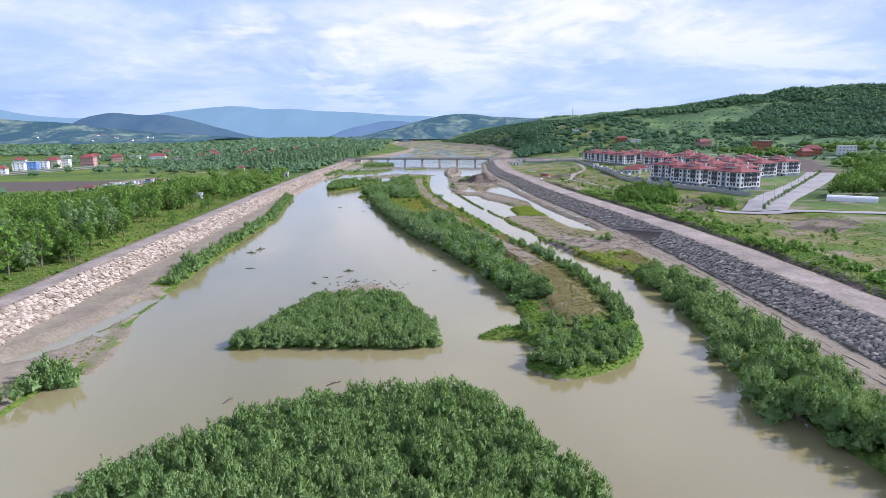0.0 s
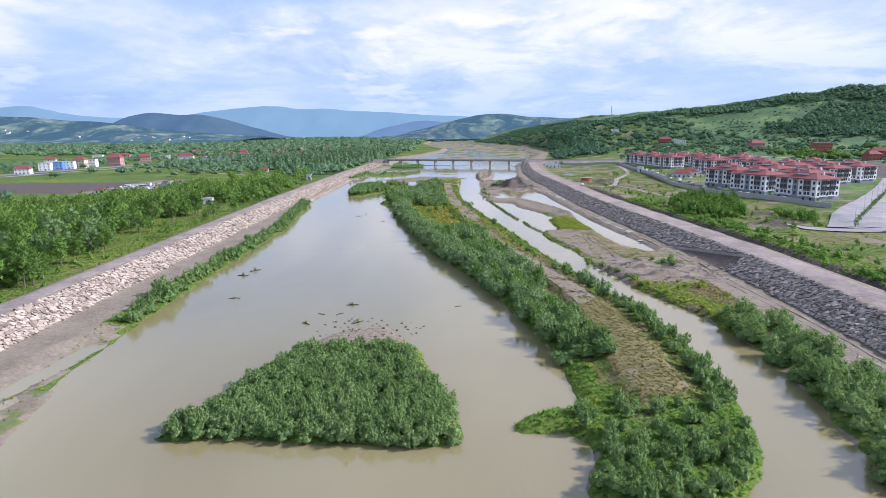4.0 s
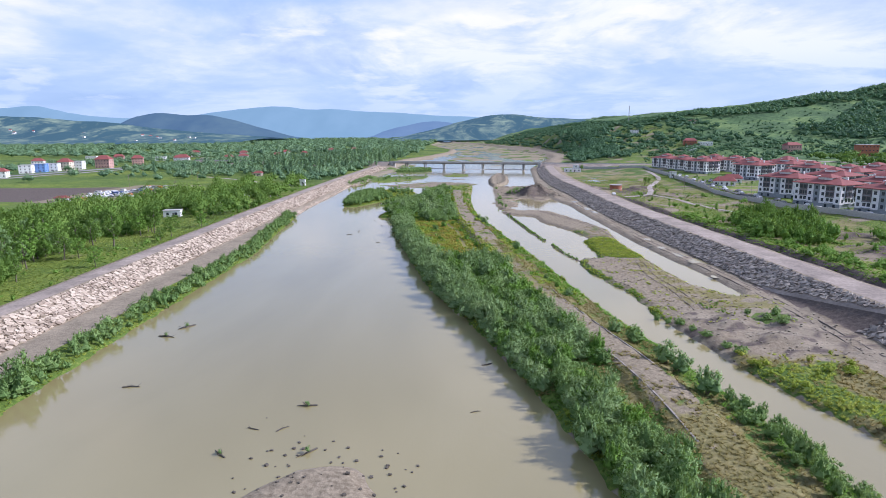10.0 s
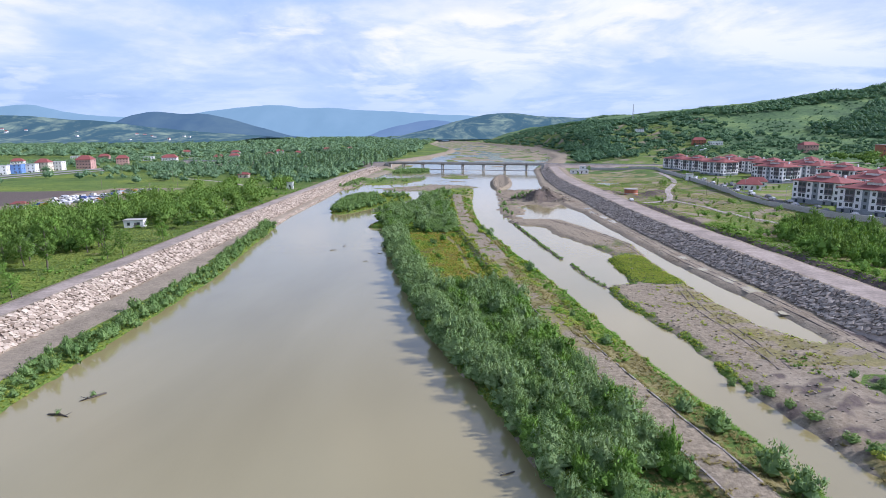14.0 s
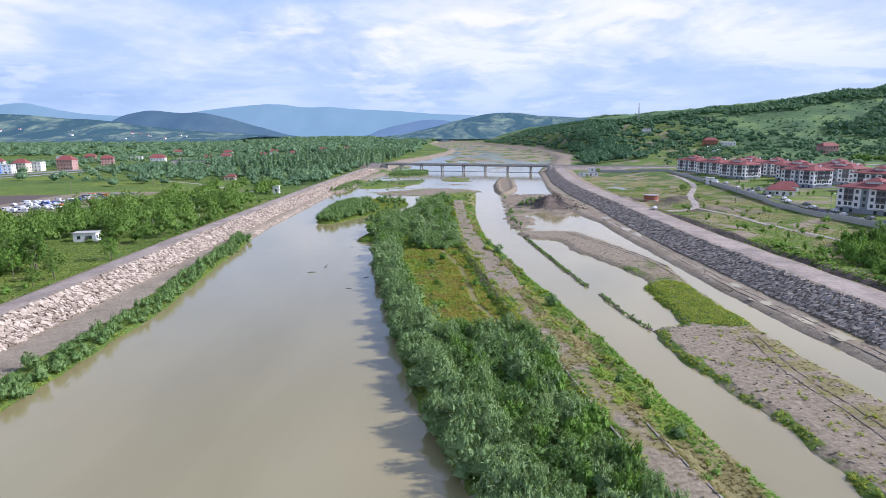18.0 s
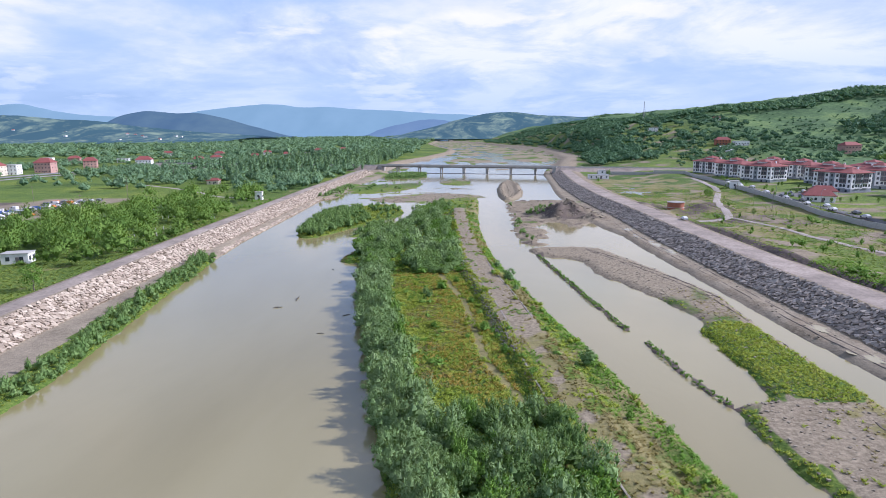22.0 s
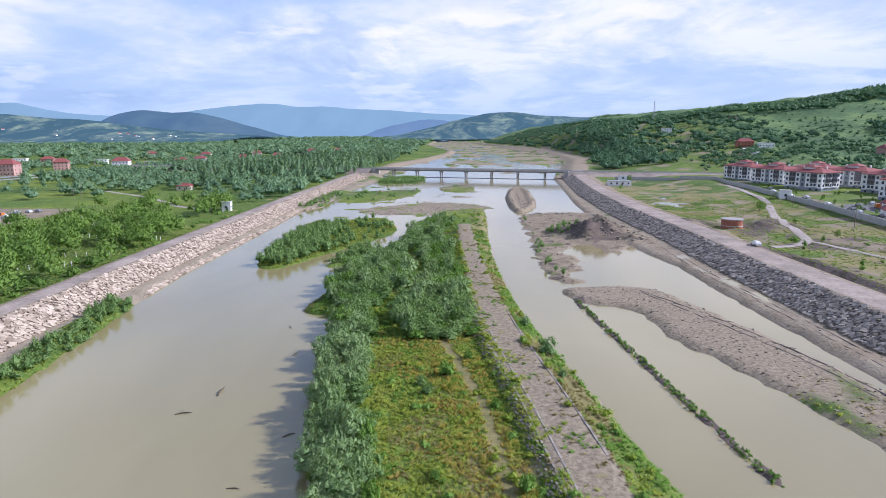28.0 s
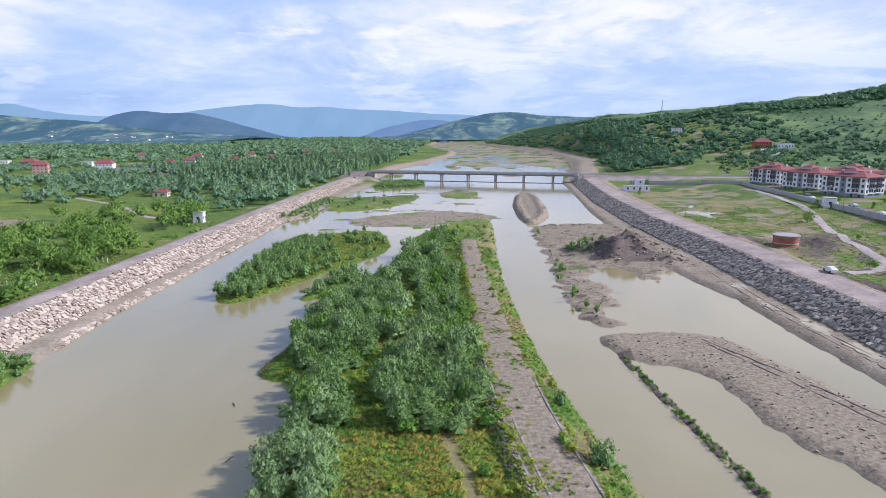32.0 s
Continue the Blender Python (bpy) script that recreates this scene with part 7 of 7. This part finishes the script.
for k in range(16):
    x, y = r2.uniform(-2100, -1150), r2.uniform(2550, 2800)
    house("far_house", "small white farmhouse on the hazy hills", x, y, r2.uniform(-20, 40), r2.uniform(8, 14), 9, r2.uniform(4, 6), 1, M_WHITE, M_ROOF if k % 2 else M_CONC, bool(k % 2 == 0), "farmhouses on the far hills", z=hill_z(x, y))


def greenhouse(x, y, rz, length):
    e = new("greenhouse")
    e.matrix_basis = pose(x, y, gz(x, y) - 0.1, 0, 0, rz)
    tagged(e, "white plastic tunnel greenhouse on the slope", "greenhouse", group="tunnel greenhouses")
    bm = bmesh.new()
    lofted(bm, [[(3.2 * math.cos(3.1416 * i / 8), yy, 2.8 * math.sin(3.1416 * i / 8)) for i in range(9)] for yy in (-length / 2, 0, length / 2)])
    part("cover", bm, e, M_WHITE)
    part("base_rail", boxm(-3.3, -length / 2, -0.1, 3.3, length / 2, 0.12), e, M_CONC)
    return e


greenhouse(287, 830, 70, 16)
greenhouse(302, 862, 70, 14)
greenhouse(205, 268, 50, 20)


# ---------------------------------------------------------------- round brick tank
def tank():
    e = new("water_tank")
    e.matrix_basis = pose(100.5, 461, gz(100.5, 461) - 1.3)
    tagged(e, "round red-brick tank with a flat pale concrete lid", "tank")
    part("shell", tube(bmesh.new(), (0, 0, 0), (0, 0, 4.6), 3.7, 3.7, 36), e, M_BRICK)
    part("band", tube(bmesh.new(), (0, 0, 2.2), (0, 0, 2.5), 3.76, 3.76, 36), e, M_CONC)
    part("lid", tube(bmesh.new(), (0, 0, 4.6), (0, 0, 4.9), 3.95, 3.95, 36), e, M_PAVE)
    bm = bmesh.new()
    tube(bm, (3.0, -1.6, 0.6), (6.2, -3.4, 0.1), 0.18, 0.18, 8)
    part("pipe", bm, e, M_STEEL)
    return e


tank()


# ---------------------------------------------------------------- estate wall, lamps, trees
def long_wall(name, label, line, h, thick, mat, panel):
    e = new(name)
    tagged(e, label, "wall", kind="structure")
    L = smooth_line(line, panel)
    for a, c in zip(L[:-1], L[1:]):
        d = c - a
        ln = float(np.linalg.norm(d))
        m = (a + c) / 2
        z = min(gz(*a), gz(*c), gz(*m))
        part("wall_panel", boxm(-ln / 2 + 0.02, -thick / 2, -0.8, ln / 2 - 0.02, thick / 2, h, 0.02), e, mat, at=pose(m[0], m[1], z, 0, 0, math.degrees(math.atan2(d[1], d[0]))))
        part("pillar", boxm(-0.22, -thick / 2 - 0.06, -0.8, 0.22, thick / 2 + 0.06, h + 0.15, 0.02), e, mat, at=pose(a[0], a[1], z, 0, 0, math.degrees(math.atan2(d[1], d[0]))))
    return e


long_wall("wall_estate", "pale concrete boundary wall of the apartment estate", [(178, 655), (172, 600), (166, 540), (157, 470), (152, 430), (152.5, 396), (157, 353), (167, 312), (172, 296)], 2.4, 0.25, M_CONC, 6.0)
long_wall("wall_north", "long pale wall beyond the marshy field", [(118, 690), (150, 672), (178, 655)], 2.6, 0.25, M_CONC, 7.0)


def post_mesh(name, parts, mat):
    bm = bmesh.new()
    for p, q, a, c in parts:
        tube(bm, p, q, a, c, 6)
    m = bpy.data.meshes.new(name)
    bm.to_mesh(m)
    bm.free()
    m.materials.append(mat)
    return m


LAMP_POLE = post_mesh("pole", [((0, 0, -0.3), (0, 0, 8), 0.09, 0.05), ((0, 0, 8), (1.4, 0, 8.5), 0.05, 0.04)], M_STEEL)
LAMP_HEAD = post_mesh("lamp_head", [((1.1, 0, 8.42), (1.9, 0, 8.5), 0.1, 0.1)], M_STEEL)
WOOD_POLE = post_mesh("pole", [((0, 0, -0.4), (0, 0, 9.5), 0.13, 0.08)], M_WOOD)
CROSSARM = post_mesh("crossarm", [((-0.9, 0, 8.9), (0.9, 0, 8.9), 0.06, 0.06)], M_WOOD)


def street_lamp(x, y, rz):
    e = new("street_lamp")
    e.matrix_basis = pose(x, y, gz(x, y), 0, 0, rz)
    tagged(e, "slim steel street lamp with a curved arm", "street lamp", group="street lamps of the estate")
    part("pole", LAMP_POLE, e)
    part("lamp_head", LAMP_HEAD, e)


def utility_pole(x, y, rz):
    e = new("utility_pole")
    e.matrix_basis = pose(x, y, gz(x, y), 0, 0, rz)
    tagged(e, "weathered wooden utility pole with a crossarm", "utility pole", group="utility poles")
    part("pole", WOOD_POLE, e)
    part("crossarm", CROSSARM, e)


for t2 in np.linspace(0, 1, 9):
    street_lamp(149 + 160 * t2, 247 + 195 * t2, 50)
for x, y in ((160, 360), (158, 405), (160, 450), (167, 500), (174, 560), (180, 610)):
    street_lamp(x, y, 20)
for x, y in ((-178, 452), (-186, 470), (-205, 545), (-230, 590), (-160, 430), (-246, 520), (-300, 640), (156, 520), (140, 452), (-250, 700)):
    utility_pole(x, y, 30)

YOUNG = TREES[0][1] * 0.5     # the normals are made unit length again
YOUNG_CROWN = mesh_np("crown", YOUNG, np.arange(len(YOUNG)).reshape(-1, 3), M_GREEN)
for k in range(26):
    t2 = k / 25
    x, y = 152 + 158 * t2, 250.5 + 190 * t2
    e = new("young_tree")
    e.matrix_basis = pose(x, y, gz(x, y) - 0.05, 0, 0, r2.uniform(0, 360)) @ Matrix.Scale(r2.uniform(0.6, 0.9), 4)
    tagged(e, "slim young tree on the avenue's median strip", "tree", group="young trees on the avenue")
    part("trunk", TREES[0][0], e, at=Matrix.Scale(0.5, 4))
    part("crown", YOUNG_CROWN, e)
for k in range(34):
    x, y = r2.uniform(164, 205), r2.uniform(465, 560)
    if k > 20:
        y = r2.uniform(320, 640)
        x = float(np.interp(y, [310, 340, 375, 395, 440, 500, 570, 640], [181, 166, 160.5, 160, 162, 168, 178, 184])) + 5
    e = new("young_tree")
    e.matrix_basis = pose(x, y, gz(x, y) - 0.05, 0, 0, r2.uniform(0, 360)) @ Matrix.Scale(r2.uniform(0.5, 0.85), 4)
    tagged(e, "small garden tree between the apartment blocks", "tree", group="garden trees of the estate")
    part("trunk", TREES[0][0], e, at=Matrix.Scale(0.5, 4))
    part("crown", YOUNG_CROWN, e)
for x, y, s2 in ((128, 468, 0.35), (124, 436, 0.45), (133, 505, 0.7), (136, 508, 0.6), (100, 610, 0.5), (120, 660, 0.8), (116, 668, 0.6), (143, 262, 0.8), (139, 254, 0.6), (124, 242, 0.55)):
    e = new("tree")
    e.matrix_basis = pose(x, y, gz(x, y) - 0.05, 0, 0, r2.uniform(0, 360)) @ Matrix.Scale(s2, 4)
    tagged(e, "small green tree in the rough grass", "tree", group="trees behind the east embankment")
    part("trunk", TREES[1][0], e)
    part("crown", CROWNS[1][1], e)

STEM = post_mesh("stem", [((0, 0, -0.1), (0.35, 0, 0.9), 0.05, 0.02)], M_BARK)
# bushes that stand apart on the long island's side channel
for x, y, s2, tone in ((20.4, 281, 1.7, 2), (12.3, 338, 2.0, 2), (10.3, 353.7, 1.2, 2), (13.2, 328, 0.9, 2), (27.5, 223, 1.2, 2), (31.4, 196, 1.7, 2), (33.7, 190.7, 2.0, 0), (36, 181.3, 2.3, 2), (37, 177, 2.0, 2), (38, 169, 2.4, 2), (24.5, 240, 0.8, 2), (26, 231, 0.9, 1), (22, 262, 0.7, 1), (-5.2, 329, 1.5, 1), (-9, 325.5, 1.0, 0), (-1.5, 336, 1.0, 1), (-8, 322, 1.1, 0), (-6, 300, 0.8, 1), (4, 298, 1.2, 1), (7, 286, 1.0, 1), (-12, 288, 1.1, 0), (2, 318, 0.9, 1), (-14, 306, 0.8, 1)):
    e = new("bush")
    e.matrix_basis = pose(x, y, gz(x, y) - 0.1, 0, 0, r2.uniform(0, 360)) @ Matrix.Scale(s2, 4)
    tagged(e, ("dark green bush in the island meadow", "bright green bush in the island meadow", "silvery round willow bush beside the side channel")[tone], "bush", group="single bushes of the long island")
    k = r2.randint(0, 4)
    part("foliage", mesh_np("foliage", SHRUBS[k], np.arange(len(SHRUBS[k])).reshape(-1, 3), (M_WILLOW, M_GREEN, M_SILVER)[tone]), e)
    for a in (0.3, 2.4, 4.4):
        part("stem", STEM, e, at=pose(0, 0, 0, 0, 0, math.degrees(a)))

# ---------------------------------------------------------------- fences in the western field
FPOST = post_mesh("post", [((0, 0, -0.2), (0, 0, 1.5), 0.09, 0.09)], M_WHITE)


def fence(line, label):
    e = new("fence")
    tagged(e, label, "fence", group="field fences")
    L = smooth_line(line, 2.6)
    for p in L:
        part("post", FPOST, e, at=pose(p[0], p[1], gz(*p)))
    for h in (0.6, 1.2):
        for a, c in zip(L[:-1], L[1:]):
            part("wire", tube(bmesh.new(), (a[0], a[1], gz(*a) + h), (c[0], c[1], gz(*c) + h), 0.015, 0.015, 3, False), e, M_STEEL)


fence([(-112, 418), (-135, 416), (-160, 420)], "wire fence with pale posts below the embankment")
fence([(-110, 446), (-128, 450), (-150, 455)], "wire fence with pale posts between the trees")
fence([(-115, 404), (-128, 400), (-140, 398)], "short wire fence with pale posts in the field")
fence([(-155, 480), (-175, 505), (-160, 525)], "wire fence with pale posts around the meadow")

# ---------------------------------------------------------------- radio mast on the hill
e = new("radio_mast")
e.matrix_basis = pose(331, 1258, gz(331, 1258) - 1)
tagged(e, "tall lattice radio mast on the hill spur", "mast")
for sx2, sy2 in ((-1, -1), (1, -1), (0, 1)):
    part("leg", tube(bmesh.new(), (sx2 * 2.2, sy2 * 2.2, 0), (sx2 * 0.4, sy2 * 0.4, 36), 0.28, 0.16, 5), e, M_STEEL)
bm = bmesh.new()
pts = [[(sx2 * (2.2 - 1.8 * k / 9), sy2 * (2.2 - 1.8 * k / 9), 4.0 * k) for sx2, sy2 in ((-1, -1), (1, -1), (0, 1))] for k in range(10)]
for k in range(9):
    for i in range(3):
        tube(bm, pts[k][i], pts[k + 1][(i + 1) % 3], 0.1, 0.1, 4, False)
part("bracing", bm, e, M_STEEL)

# ---------------------------------------------------------------- driftwood and flood debris
def snag(x, y, size, label, twigs=5, leafy=0):
    e = new("driftwood")
    e.matrix_basis = pose(x, y, 0.02, 0, 0, r2.uniform(0, 360)) @ Matrix.Scale(size, 4)
    tagged(e, label, "driftwood", group="driftwood in the river")
    part("trunk", tube(tube(bmesh.new(), (-1.2, 0, 0.0), (0.2, 0.1, 0.12), 0.13, 0.1, 7), (0.2, 0.1, 0.12), (1.3, -0.1, 0.02), 0.1, 0.04, 6), e, M_DEBRIS)
    for k in range(twigs):
        a = r2.uniform(-1.2, 1.2)
        x0 = r2.uniform(-0.8, 1.0)
        part("branch", tube(bmesh.new(), (x0, 0, 0.05), (x0 + 0.6 * math.cos(a), 0.7 * math.sin(a), r2.uniform(0.1, 0.6)), 0.04, 0.012, 5), e, M_DEBRIS)
    if leafy:
        P2 = SHRUBS_LOW[leafy % 4] * 0.4
        part("foliage", mesh_np("foliage", P2, np.arange(len(P2)).reshape(-1, 3), M_WILLOW), e)


for x, y, s2, lf, lab in ((3.5, 165.3, 0.6, 0, "dark snag standing in the river"), (-56, 203, 1.5, 1, "driftwood with green weeds in shallow water"), (-57.5, 197, 1.4, 2, "driftwood with green weeds in shallow water"), (-51.5, 173.3, 1.1, 0, "dark driftwood branch on the water"), (-21.3, 167, 1.2, 3, "weedy driftwood clump in the shallows"), (-23, 160, 0.8, 0, "small dark driftwood in the shallows"), (-27, 160, 0.7, 0, "small dark driftwood in the shallows"), (-29, 153.5, 1.0, 1, "weedy driftwood clump in the shallows"),
                          (-40.4, 325, 1.1, 0, "long dark driftwood log on the water"), (-43, 318, 0.9, 0, "dark driftwood branch on the water"), (-26, 312, 0.7, 0, "dark snag by the island's bank"), (-29, 300, 0.6, 0, "dark snag by the island's bank"), (-33, 341, 0.5, 0, "small snag by the island's bank"), (-38, 356, 0.6, 0, "small snag by the island's bank"), (6, 183, 0.8, 0, "dark snag by the island's bank"), (-30, 83.5, 0.8, 0, "dark driftwood near the willow island"), (-15, 88.5, 1.0, 0, "dark driftwood near the willow island"), (-18, 128 + 26, 1.2, 4, "weedy flood debris behind the island")):
    snag(x, y, s2, lab, 5, lf)
deb = fill(-32, 143, -2, 168, 0.9, lambda x, y: 0.14 * (((x + 15) / 12) ** 2 + ((y - 150) / 7) ** 2 < 1) + 0.008)
P = np.stack([deb[0], deb[1], np.maximum(ground_at(*deb), 0.0) + 0.02], -1)
tagged(new("flood_debris", stones_mesh("flood_debris", P, 0.1, rng.uniform(0.15, 0.55, len(P)), M_DEBRIS)), "scattered dark flood debris on the gravel tail", "debris", kind="stuff")
clod = fill(22, 182, 80, 530, 0.9, lambda x, y: (ground_at(x, y) > 0.2) * np.where((signed(x, y, BAR_D) > 0) | (signed(x, y, BANK_E) > 0), np.where((y > 325) & (y < 390), 0.4, 0.4), np.where((x < RX(y) - 9) & (x > SR(y)), np.where((y > 182) & (y < 214), 0.5, 0.18), 0)))
P = np.stack([clod[0], clod[1], ground_at(*clod)], -1)
M_CLOD = stone_mat("earth_clods", (0.13, 0.112, 0.085), (0.23, 0.2, 0.152), (0.34, 0.298, 0.23))
tagged(new("earth_clods", stones_mesh("earth_clods", P, 0.0, rng.uniform(0.12, 0.62, len(P)) ** 1.5, M_CLOD)), "clods and cobbles strewn over the bars and haul track", "clods", kind="stuff")
cob = fill(-56, 520, 50, 690, 1.3, lambda x, y: (ground_at(x, y) > -0.05) * 0.35 * (np.abs(x) < 60))
P = np.stack([cob[0], cob[1], ground_at(*cob)], -1)
tagged(new("river_cobbles", stones_mesh("river_cobbles", P, 0.0, rng.uniform(0.2, 0.8, len(P)), M_CLOD)), "grey cobbles on the gravel bars and heap", "cobbles", kind="stuff")
spo = fill(34, 440, 72, 482, 1.0, lambda x, y: 0.45 * (ground_at(x, y) > 1.3))
P = np.stack([spo[0], spo[1], ground_at(*spo)], -1)
tagged(new("spoil_clods", stones_mesh("spoil_clods", P, 0.0, rng.uniform(0.3, 1.1, len(P)), M_CLOD)), "rough clods on the brown spoil heap", "clods", kind="stuff")
